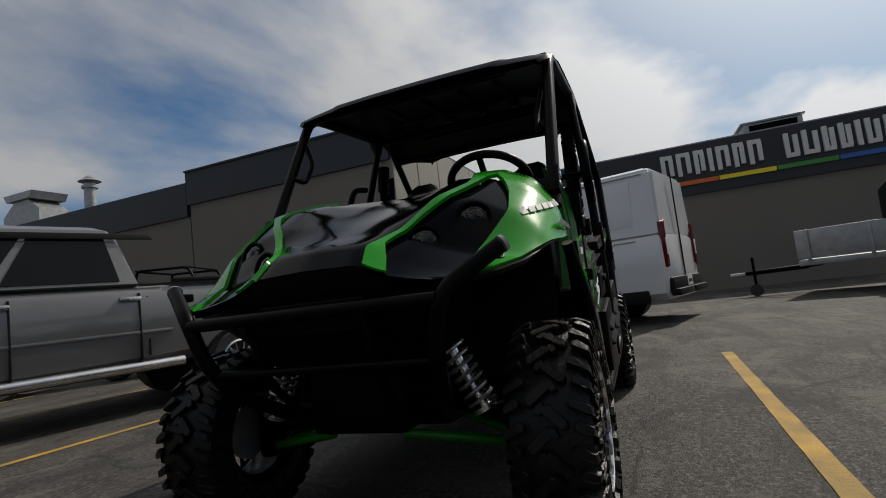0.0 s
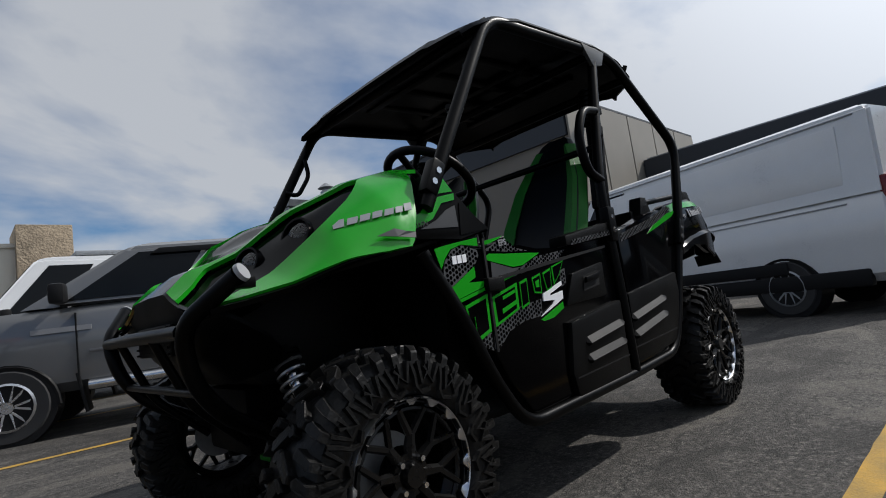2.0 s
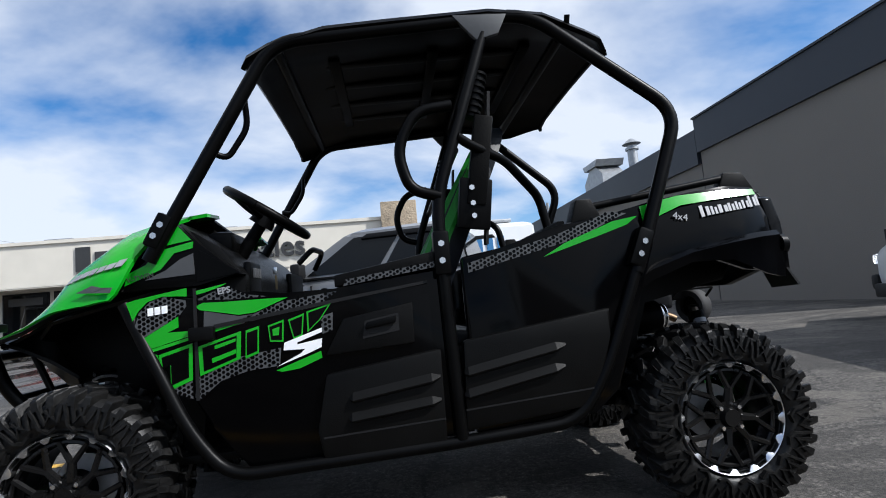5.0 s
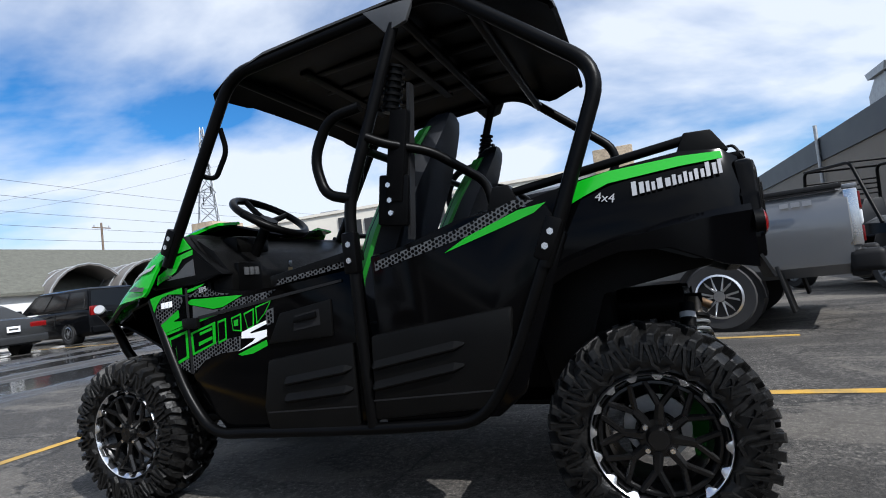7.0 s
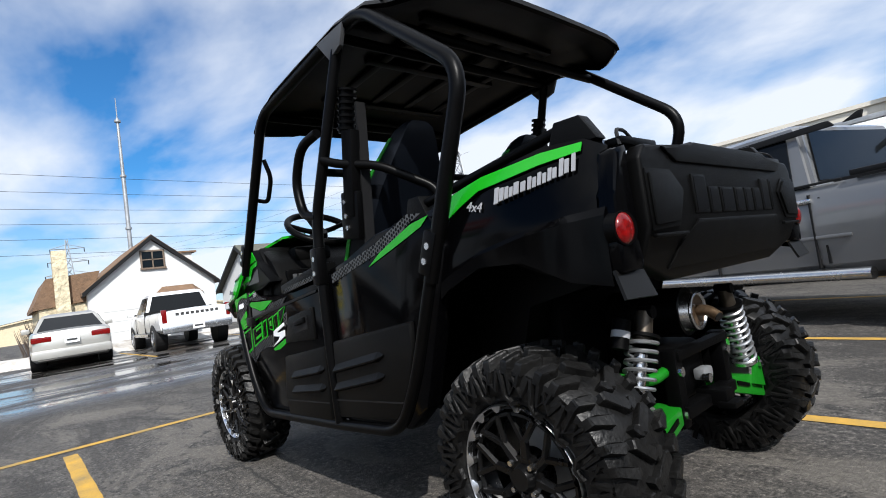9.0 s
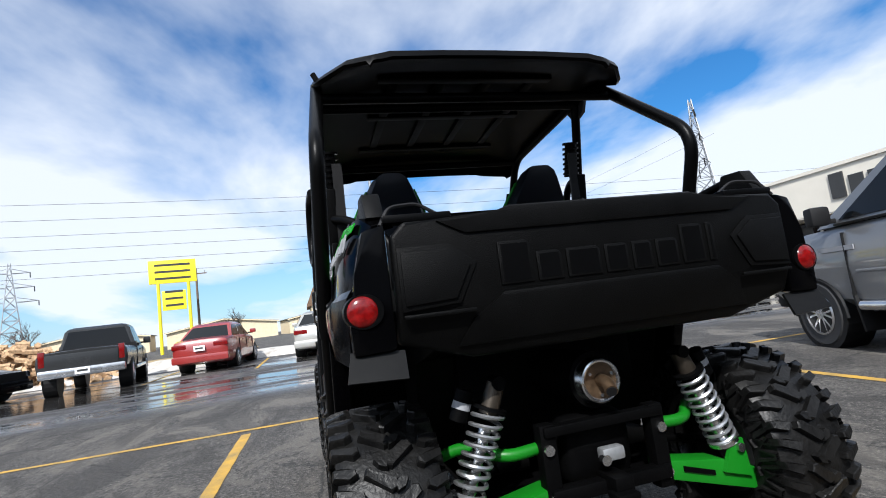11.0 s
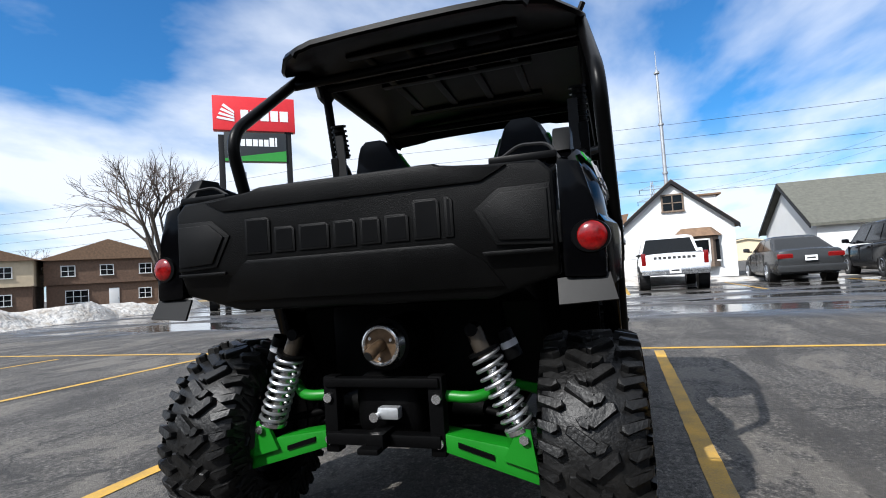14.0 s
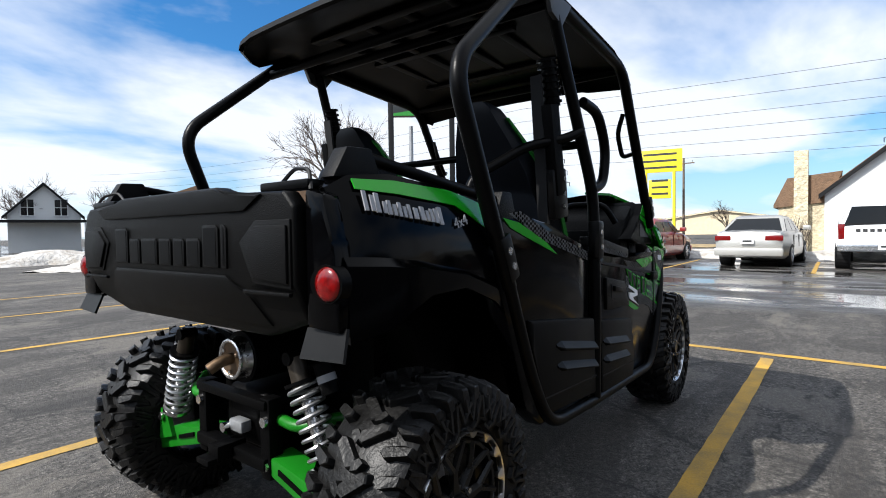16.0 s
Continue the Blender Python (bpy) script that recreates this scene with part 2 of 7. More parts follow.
DRY_GRASS = material("dry_winter_grass", (0.27, 0.20, 0.10), 0.95, vary=0.3, scale=2, bump=0.8, bump_scale=30)
PINK_BUSH = material("bare_twig_brown", (0.080, 0.060, 0.048), 0.95, vary=0.3, scale=5)
YELLOW_LINE = material("worn_yellow_road_paint", (0.50, 0.28, 0.025), 0.75, vary=0.0, second=(0.20, 0.145, 0.055), scale=5, bump=0.5, bump_scale=120)


def asphalt_material():
    m = bpy.data.materials.new("worn_asphalt")
    m.use_nodes = True
    n, l = m.node_tree.nodes, m.node_tree.links
    b = n["Principled BSDF"]
    tc = n.new("ShaderNodeTexCoord")

    def noise_node(scale, detail=6, rough=0.6, stretch=None, distort=0.0):
        t = n.new("ShaderNodeTexNoise")
        t.inputs["Scale"].default_value, t.inputs["Detail"].default_value = scale, detail
        t.inputs["Roughness"].default_value, t.inputs["Distortion"].default_value = rough, distort
        if stretch:
            mp = n.new("ShaderNodeMapping")
            mp.inputs["Scale"].default_value = stretch
            l.new(tc.outputs["Object"], mp.inputs["Vector"])
            l.new(mp.outputs[0], t.inputs["Vector"])
        else:
            l.new(tc.outputs["Object"], t.inputs["Vector"])
        return t

    def ramp_node(src, lo, hi, a=0.0, bb=1.0):
        r = n.new("ShaderNodeMapRange")
        r.inputs["From Min"].default_value, r.inputs["From Max"].default_value = lo, hi
        r.inputs["To Min"].default_value, r.inputs["To Max"].default_value = a, bb
        l.new(src, r.inputs["Value"])
        return r.outputs[0]

    def mixed(fac, a, bb):
        x = n.new("ShaderNodeMix")
        x.data_type = "RGBA"
        l.new(fac, x.inputs["Factor"])
        for s, v in (("A", a), ("B", bb)):
            if isinstance(v, tuple):
                x.inputs[s].default_value = (*v, 1)
            else:
                l.new(v, x.inputs[s])
        return x.outputs["Result"]

    def times(a, bb):
        x = n.new("ShaderNodeMath")
        x.operation = "MULTIPLY"
        l.new(a, x.inputs[0])
        l.new(bb, x.inputs[1])
        return x.outputs[0]

    grain = noise_node(85, 4, 0.7)
    blot = noise_node(0.7, 7, 0.68, distort=0.7)
    salt = noise_node(1.3, 8, 0.72, stretch=(0.45, 1.7, 1), distort=1.4)
    streak = noise_node(1.9, 7, 0.72, stretch=(1.3, 0.3, 1), distort=1.0)
    mottle = noise_node(11, 5, 0.7)
    drip = noise_node(3.4, 4, 0.55, distort=0.4)
    crack = n.new("ShaderNodeTexVoronoi")
    crack.feature = "DISTANCE_TO_EDGE"
    crack.inputs["Scale"].default_value = 0.55
    bend = n.new("ShaderNodeVectorMath")
    bend.operation = "MULTIPLY_ADD"
    bend.inputs[1].default_value = (0.9, 0.9, 0.0)
    l.new(blot.outputs["Color"], bend.inputs[0])
    l.new(tc.outputs["Object"], bend.inputs[2])
    l.new(bend.outputs[0], crack.inputs["Vector"])
    col = mixed(ramp_node(blot.outputs["Fac"], 0.36, 0.62), (0.055, 0.050, 0.045), (0.0968, 0.0879, 0.0774))
    col = mixed(ramp_node(salt.outputs["Fac"], 0.50, 0.70, 0, 0.75), col, (0.1574, 0.1456, 0.1298))
    col = mixed(ramp_node(mottle.outputs["Fac"], 0.50, 0.72, 0, 0.55), col, (0.1365, 0.1253, 0.1126))
    col = mixed(ramp_node(mottle.outputs["Fac"], 0.48, 0.30, 0, 0.6), col, (0.0289, 0.0256, 0.0230))
    col = mixed(ramp_node(streak.outputs["Fac"], 0.55, 0.68, 0, 0.85), col, (0.0235, 0.0210, 0.0185))
    col = mixed(ramp_node(drip.outputs["Fac"], 0.68, 0.76, 0, 0.7), col, (0.0155, 0.0144, 0.0128))
    stain = noise_node(0.85, 6, 0.62, stretch=(0.8, 1.5, 1), distort=0.9)
    track = noise_node(0.8, 5, 0.6, stretch=(0.22, 2.6, 1), distort=0.5)
    speck = noise_node(34, 4, 0.75)
    col = mixed(ramp_node(speck.outputs["Fac"], 0.53, 0.62, 0, 0.95), col, (0.20, 0.183, 0.160))
    col = mixed(ramp_node(speck.outputs["Fac"], 0.47, 0.38, 0, 0.95), col, (0.0148, 0.0131, 0.0115))
    col = mixed(ramp_node(crack.outputs["Distance"], 0.010, 0.002, 0, 0.85), col, (0.0080, 0.0079, 0.0071))
    col = mixed(ramp_node(grain.outputs["Fac"], 0.36, 0.60, 0.85, 0.0), col, (0.0114, 0.0105, 0.0096))
    ring_noise = noise_node(6, 5, 0.7)
    edge = n.new("ShaderNodeMath")
    edge.operation = "MULTIPLY_ADD"
    edge.inputs[1].default_value = 0.22
    l.new(ring_noise.outputs["Fac"], edge.inputs[0])
    l.new(stain.outputs["Fac"], edge.inputs[2])
    col = mixed(ramp_node(edge.outputs[0], 0.648, 0.685, 0, 0.58), col, (0.0175, 0.0154, 0.0134))
    col = mixed(ramp_node(edge.outputs[0], 0.560, 0.525, 0, 0.42), col, (0.1446, 0.1299, 0.1100))
    col = mixed(ramp_node(track.outputs["Fac"], 0.555, 0.60, 0, 0.62), col, (0.0229, 0.0203, 0.0179))
    # the drive lane ahead of the stalls is wet
    sep = n.new("ShaderNodeSeparateXYZ")
    l.new(tc.outputs["Object"], sep.inputs[0])
    wet_noise = noise_node(0.55, 5, 0.6, stretch=(1.6, 0.45, 1), distort=0.5)
    lane_in = ramp_node(sep.outputs["X"], 5.0, 6.6)
    lane_out = ramp_node(sep.outputs["X"], 16.5, 20.0, 1.0, 0.0)
    lane = times(lane_in, lane_out)
    wet = times(lane, ramp_node(wet_noise.outputs["Fac"], 0.40, 0.56, 0.15, 1.0))
    col = mixed(wet, col, (0.0246, 0.0238, 0.0230))
    l.new(col, b.inputs["Base Color"])
    rough = n.new("ShaderNodeMapRange")
    rough.inputs["To Min"].default_value, rough.inputs["To Max"].default_value = 0.82, 0.06
    l.new(wet, rough.inputs["Value"])
    l.new(rough.outputs[0], b.inputs["Roughness"])
    bp = n.new("ShaderNodeBump")
    bp.inputs["Distance"].default_value = 0.014
    l.new(ramp_node(wet, 0.3, 0.9, 0.9, 0.03), bp.inputs["Strength"])
    l.new(grain.outputs["Fac"], bp.inputs["Height"])
    l.new(bp.outputs[0], b.inputs["Normal"])
    return m


ASPHALT = asphalt_material()


# ---- mesh helpers ----
SECTION = []  # where a section of the vehicle is set down while it is built

def part(name, bm, mat, parent=None, label="", smooth=True):
    """Links a bmesh as one mesh object, under a thing or under a part."""
    if SECTION:
        bmesh.ops.transform(bm, matrix=SECTION[-1], verts=bm.verts[:])
    bmesh.ops.recalc_face_normals(bm, faces=bm.faces[:])
    me = bpy.data.meshes.new(name)
    bm.to_mesh(me)
    bm.free()
    me.materials.append(mat)
    if smooth:
        me.polygons.foreach_set("use_smooth", [True] * len(me.polygons))
        me.set_sharp_from_angle(angle=radians(38))
    ob = new(name, me)
    if parent:
        ob.parent = parent
    return tagged(ob, label)


def thing(name, label, category, at=None, group="", kind=""):
    e = new(name)
    if at is not None:
        e.matrix_basis = at
    return tagged(e, label, category, group, kind)


def box(cx, cy, cz, sx, sy, sz, bevel=0.0, seg=2, bm=None, rot=None):
    """A box of full sizes sx, sy, sz about a centre, its edges rounded."""
    bm = bm or bmesh.new()
    r = bmesh.ops.create_cube(bm, size=1)
    vs = r["verts"]
    bmesh.ops.scale(bm, vec=(sx, sy, sz), verts=vs)
    if bevel:
        es = list({e for v in vs for e in v.link_edges})
        g = bmesh.ops.bevel(bm, geom=es, offset=bevel, segments=seg, profile=0.6, affect="EDGES")
        vs = list({v for f in g["faces"] for v in f.verts} | {v for v in vs if v.is_valid})
    if rot is not None:
        bmesh.ops.transform(bm, matrix=rot, verts=vs)
    bmesh.ops.translate(bm, vec=(cx, cy, cz), verts=vs)
    return bm


def cyl(p0, p1, r0, r1=None, seg=16, bm=None, caps=True):
    bm = bm or bmesh.new()
    p0, p1 = Vector(p0), Vector(p1)
    d = p1 - p0
    m = Matrix.Translation((p0 + p1) / 2) @ d.to_track_quat("Z", "Y").to_matrix().to_4x4()
    bmesh.ops.create_cone(bm, cap_ends=caps, segments=seg, radius1=r0, radius2=r0 if r1 is None else r1, depth=d.length, matrix=m)
    return bm


def rounded(points, radius=0.08, steps=5):
    """Corner points of a bent tube, with each bend drawn as an arc."""
    ps = [Vector(p) for p in points]
    out = [ps[0]]
    for a, b, c in zip(ps, ps[1:], ps[2:]):
        u, v = (a - b), (c - b)
        d = min(radius, u.length * 0.45, v.length * 0.45)
        s, e = b + u.normalized() * d, b + v.normalized() * d
        for i in range(steps + 1):
            k = i / steps
            out.append(s * (1 - k) ** 2 + b * 2 * k * (1 - k) + e * k ** 2)
    out.append(ps[-1])
    return out


def tube(points, r, bm=None, seg=12, bend=0.08, steps=5, closed=False):
    bm = bm or bmesh.new()
    ps = rounded(points, bend, steps) if bend else [Vector(p) for p in points]
    rings, normal = [], None
    for i, p in enumerate(ps):
        t = (ps[min(i + 1, len(ps) - 1)] - ps[max(i - 1, 0)]).normalized()
        if normal is None:
            normal = t.orthogonal().normalized()
        normal = (normal - t * normal.dot(t)).normalized()
        side = t.cross(normal)
        rings.append([bm.verts.new(p + r * (math.cos(a) * normal + math.sin(a) * side))
                      for a in (2 * math.pi * k / seg for k in range(seg))])
    for a, b in zip(rings, rings[1:]):
        for k in range(seg):
            bm.faces.new((a[k], a[(k + 1) % seg], b[(k + 1) % seg], b[k]))
    bm.faces.new(rings[0][::-1])
    bm.faces.new(rings[-1])
    return bm


def prism(poly, axis, lo, hi, bevel=0.0, bm=None, seg=2):
    """A flat outline, given in the two other axes, with thickness from lo to hi along the axis."""
    bm = bm or bmesh.new()

    def at(p, h):
        return {"x": (h, p[0], p[1]), "y": (p[0], h, p[1]), "z": (p[0], p[1], h)}[axis]
    a = [bm.verts.new(at(p, lo)) for p in poly]
    b = [bm.verts.new(at(p, hi)) for p in poly]
    n = len(poly)
    fs = [bm.faces.new(a), bm.faces.new(b[::-1])]
    for i in range(n):
        fs.append(bm.faces.new((a[i], b[i], b[(i + 1) % n], a[(i + 1) % n])))
    if bevel:
        es = [e for e in {e for f in fs for e in f.edges}]
        bmesh.ops.bevel(bm, geom=es, offset=bevel, segments=seg, profile=0.6, affect="EDGES", clamp_overlap=True)
    return bm


def loft(rows, bm=None, caps=False, close=False, mirror=False):
    """A skin over rows of points; mirror closes it over to the other side of y = 0."""
    bm = bm or bmesh.new()
    if mirror:
        rows = [[(x, -y, z) for x, y, z in reversed(r[(1 if abs(r[0][1]) < 1e-6 else 0):])] + list(r) for r in rows]
    vs = [[bm.verts.new(p) for p in r] for r in rows]
    for a, b in zip(vs, vs[1:]):
        m = len(a)
        for i in range(m if close else m - 1):
            bm.faces.new((a[i], a[(i + 1) % m], b[(i + 1) % m], b[i]))
    if caps:
        bm.faces.new(vs[0][::-1])
        bm.faces.new(vs[-1])
    return bm


def thicken(bm, t):
    bmesh.ops.recalc_face_normals(bm, faces=bm.faces[:])
    bmesh.ops.solidify(bm, geom=bm.faces[:], thickness=t)
    return bm


def mirrored(bm):
    """A copy of a bmesh on the other side of y = 0."""
    c = bm.copy()
    bmesh.ops.scale(c, vec=(1, -1, 1), verts=c.verts[:])
    bmesh.ops.reverse_faces(c, faces=c.faces[:])
    return c


def both(name, bm, mat, parent, label="", smooth=True):
    other = mirrored(bm)
    return part(name, bm, mat, parent, label, smooth), part(name, other, mat, parent, label, smooth)


def words(text, size, depth, m, bold=0.0):
    """Raised lettering as a bmesh, centred at the pose m."""
    cu = bpy.data.curves.new("lettering", "FONT")
    cu.body, cu.size, cu.extrude, cu.offset = text, size, depth, bold
    cu.align_x, cu.align_y = "CENTER", "CENTER"
    cu.resolution_u = 3
    ob = bpy.data.objects.new("lettering", cu)
    scene.collection.objects.link(ob)
    me = bpy.data.meshes.new_from_object(ob.evaluated_get(bpy.context.evaluated_depsgraph_get()))
    bpy.data.objects.remove(ob)
    bm = bmesh.new()
    bm.from_mesh(me)
    bpy.data.meshes.remove(me)
    bmesh.ops.transform(bm, matrix=m, verts=bm.verts[:])
    return bm


def bar_parts(name, mat, parent, label, widths, height, gap, depth, m, slant=0.0, lift=()):
    """Plain bars that stand for a wordmark, each a part of its own."""
    total = sum(widths) + gap * (len(widths) - 1)
    x = -total / 2
    for i, w in enumerate(widths):
        h = height * (1.3 if i in lift else 1.0)
        bm = prism([(x, -height / 2), (x + w, -height / 2), (x + w + slant * h, h - height / 2), (x + slant * h, h - height / 2)], "z", 0, depth)
        bmesh.ops.transform(bm, matrix=m, verts=bm.verts[:])
        part(name, bm, mat, parent, label, False)
        x += w + gap


# ---- ground ----
bm = bmesh.new()
bmesh.ops.create_grid(bm, x_segments=8, y_segments=8, size=400)
tagged(part("ground", bm, ASPHALT, smooth=False), "worn grey asphalt parking lot, wet in the drive lane", "ground", kind="structure")


def stall_line(x0, y0, x1, y1, width=0.092):
    d = Vector((x1 - x0, y1 - y0)).normalized()
    s = Vector((-d.y, d.x)) * width / 2
    bm = bmesh.new()
    n = max(int(math.hypot(x1 - x0, y1 - y0) / 0.12), 2)
    rows = []
    for i in range(n + 1):
        k = i / n
        p = Vector((x0 + (x1 - x0) * k, y0 + (y1 - y0) * k))
        a, b = p + s * random.uniform(0.93, 1.05), p - s * random.uniform(0.93, 1.05)
        rows.append([(a.x, a.y, 0.004), (b.x, b.y, 0.004)])
    loft(rows, bm)
    return tagged(part("parking_line", bm, YELLOW_LINE, smooth=False), "worn yellow painted parking stall line on asphalt", "road marking",
                  group="parking lines", kind="structure")


for ya, yb in ((-8.2, -8.9), (-5.7, -6.3), (-3.05, -3.5), (-1.05, -1.12), (1.55, 1.46), (4.85, 4.40), (7.6, 7.2), (10.2, 9.9)):
    stall_line(-2.4, ya, 2.7, yb)
stall_line(2.68, -11.5, 3.12, 12.5)
for line_y in (-10.4, -7.6, -4.5, -1.15, 2.2, 5.0):
    stall_line(12.4, line_y, 17.4, line_y)

# strip of dry grass and heaps of old snow beyond the lot
bm = bmesh.new()
loft([[(30, -60 + i * 4, 0.02) for i in range(36)], [(36, -60 + i * 4, 0.05) for i in range(36)]], bm)
bmesh.ops.delete(bm, geom=[f for f in bm.faces if f.calc_center_median().y < 6], context="FACES")
tagged(part("grass_verge", bm, DRY_GRASS), "dry brown winter grass verge", "grass", kind="stuff")


def snow_bank(points, width, height, name="snow_bank"):
    bm = bmesh.new()
    rows = []
    for i, (x, y) in enumerate(points):
        j = min(i + 1, len(points) - 1)
        k = max(i - 1, 0)
        d = Vector((points[j][0] - points[k][0], points[j][1] - points[k][1])).normalized()
        s = Vector((-d.y, d.x))
        row = []
        for q in range(9):
            u = q / 8 * 2 - 1
            h = height * min(1, (i + 0.3) / 7) * max(0, 1 - u * u) * (0.45 + 0.9 * noise.noise(Vector((x * 0.5, y * 0.5, u * 1.3 + 3))) + 0.4)
            p = Vector((x, y)) + s * u * width / 2
            row.append((p.x, p.y, max(h, 0) - 0.02 + 0.08 * noise.noise(Vector((p.x * 2, p.y * 2, 0)))))
        rows.append(row)
    loft(rows, bm)
    return tagged(part(name, bm, SNOW), "low ploughed bank of dirty melting snow", "snow", kind="stuff")


snow_bank([(3.0 + i * 0.5, 17.6 + 0.11 * i + 0.25 * math.sin(i)) for i in range(34)], 2.4, 0.7)
snow_bank([(-1.0 + i * 0.5, 24.0 + 0.2 * math.sin(i * 1.3)) for i in range(18)], 2.2, 0.5)
snow_bank([(19.0 + 0.3 * math.sin(i), -9 + i * 0.8) for i in range(30)], 2.0, 0.35)


# ---- buildings ----
def wall_box(name, x0, x1, y0, y1, z0, z1, mat, parent, label=""):
    return part(name, box((x0 + x1) / 2, (y0 + y1) / 2, (z0 + z1) / 2, x1 - x0, y1 - y0, z1 - z0), mat, parent, label, smooth=False)


def window(parent, cx, cy, cz, w, h, face, name="window", frame_mat=None, bars=1):
    """A framed window in a wall that looks along face (+x, -x, +y or -y)."""
    fm = frame_mat or WHITE_SIDING
    ax = Vector({"+x": (1, 0, 0), "-x": (-1, 0, 0), "+y": (0, 1, 0), "-y": (0, -1, 0)}[face])
    side = Vector((-ax.y, ax.x, 0))

    def piece(u, v, su, sv, out, t):
        c = Vector((cx, cy, cz)) + side * u + ax * out + Vector((0, 0, v))
        sx = abs(side.x) * su + abs(ax.x) * t
        sy = abs(side.y) * su + abs(ax.y) * t
        return box(c.x, c.y, c.z, sx, sy, sv)
    fr = part(name, piece(0, h / 2 + 0.04, w + 0.16, 0.08, 0.03, 0.08), fm, parent, smooth=False)
    part("sill", piece(0, -h / 2 - 0.05, w + 0.22, 0.09, 0.05, 0.13), fm, fr, smooth=False)
    for s in (-1, 1):
        part("jamb", piece(s * (w / 2 + 0.04), 0, 0.08, h, 0.03, 0.08), fm, fr, smooth=False)
    part("pane", piece(0, 0, w, h, 0.008, 0.02), DARK_GLASS, fr, smooth=False)
    for i in range(bars):
        part("mullion", piece((i + 1) / (bars + 1) * w - w / 2, 0, 0.06, h, 0.025, 0.05), fm, fr, smooth=False)
    part("meeting_rail", piece(0, 0, w, 0.05, 0.025, 0.05), fm, fr, smooth=False)
    return fr


def body_shop():
    b = thing("body_shop_building", "long taupe commercial building with dark navy parapet band", "building")
    # tall block near the stalls and set-back lower wing
    wall_box("wall", -20.0, -10.6, -13.4, -5.5, 0, 5.0, TAUPE, b)
    wall_box("parapet", -20.0, -10.5, -13.45, -5.52, 5.0, 6.15, NAVY_BAND, b, "dark navy metal parapet band")
    wall_box("wall", -20.0, -10.6, -46, -13.45, 0, 4.6, TAUPE, b)
    wall_box("parapet", -20.0, -10.5, -46, -13.47, 4.6, 5.8, NAVY_BAND, b, "dark navy metal parapet band")
    wall_box("wall", -27.0, -15.0, -5.4, 30, 0, 3.05, TAUPE, b)
    wall_box("parapet", -27.0, -14.9, -5.4, 30, 3.05, 4.62, NAVY_BAND, b, "dark navy metal parapet band")
    wall_box("roof", -26.9, -15.0, -5.3, 29.9, 4.62, 4.68, GALV, b)
    # tan panelled return wall of the tall block
    for i in range(5):
        part("siding_panel", box(-19.0 + i * 1.88, -5.46, 4.55, 1.82, 0.07, 3.1, 0.01, 1), TAN_SIDING, b, "tan metal wall panel")
    part("coping", box(-15.25, -9.48, 6.18, 9.6, 8.0, 0.06), NAVY_BAND, b)
    # sign: plain bars for the name and a stripe in four colours
    for y0, widths in ((1.95, (0.36, 0.40, 0.30, 0.13, 0.36, 0.31, 0.37)), (5.35, (0.36, 0.40, 0.30, 0.30, 0.13, 0.34, 0.13, 0.40, 0.38))):
        for bw in widths:
            stem = min(0.13, bw)
            bar = part("sign_letter_bar", box(-14.86, y0 + stem / 2, 4.02, 0.09, stem, 0.74, 0.008, 1), SIGN_WHITE, b, "white raised letter bar of the shop name")
            if bw > 0.2:
                part("letter_stroke", box(-14.862, y0 + bw - stem / 2, 4.02, 0.085, stem, 0.60, 0.008, 1), SIGN_WHITE, bar)
                part("letter_stroke", box(-14.864, y0 + bw / 2, 4.02 + (0.30 if len(widths) == 7 else -0.30), 0.08, bw - 0.02, 0.13, 0.008, 1), SIGN_WHITE, bar)
            y0 += bw + 0.10
    for i, mt in enumerate((ORANGE, SIGN_YELLOW, SIGN_GREEN, BLUE_STRIPE, ORANGE)):
        part("sign_stripe", box(-14.87, 2.75 + i * 1.55, 3.42, 0.05, 1.52, 0.13), mt, b)
    for px, py in ((-13.0, -9.2), (-16.2, 5.3)):
        u = thing("rooftop_unit", "grey sheet-metal rooftop air unit on the flat roof", "air conditioner", pose(px, py, 6.21 if px > -15 else 4.68))
        tall = 0.62 if px > -15 else 0.34
        part("housing", box(0, 0, tall / 2, 1.5, 1.6, tall, 0.03), GALV, u)
        part("grille", box(0.76, 0, tall / 2, 0.03, 1.3, tall * 0.6), DARK_METAL, u)
        part("hood", box(0, 0, tall + 0.03, 1.6, 1.75, 0.06, 0.02), GALV, u)
    lamp = thing("wall_floodlight", "dark floodlight on the ribbed return wall", "lamp", pose(-11.6, -5.42, 5.75))
    part("bracket", box(0, 0.1, 0, 0.08, 0.2, 0.08), DARK_METAL, lamp)
    part("head", box(0, 0.3, -0.05, 0.36, 0.26, 0.22, 0.03), DARK_METAL, lamp)
    # roof vents farther along
    v = thing("roof_vent_stack", "galvanised round vent stack with a rain cap on the roof", "vent", pose(-11.4, -19.6, 5.8))
    part("pipe", cyl((0, 0, 0), (0, 0, 1.3), 0.22), GALV, v)
    part("cap", cyl((0, 0, 1.38), (0, 0, 1.62), 0.42, 0.1), GALV, v)
    part("collar", cyl((0, 0, 1.1), (0, 0, 1.2), 0.3), GALV, v)
    h = thing("exhaust_hood", "galvanised rooftop exhaust hood with sloping ducts", "vent", pose(-11.6, -23.2, 5.8))
    part("duct", prism([(-1.4, 0), (1.0, 0), (1.0, 0.7), (0.3, 1.2), (-0.6, 1.2), (-1.4, 0.6)], "x", -0.6, 0.6), GALV, h)
    part("rain_cap", prism([(-0.9, 1.2), (0.6, 1.2), (0.8, 1.5), (-1.1, 1.5)], "x", -0.75, 0.75), GALV, h)
    dp = part("downpipe", tube([(-10.42, -29.8, 6.5), (-10.42, -29.8, 3.2)], 0.09, bend=0), GALV, b, "pale galvanised downpipe")
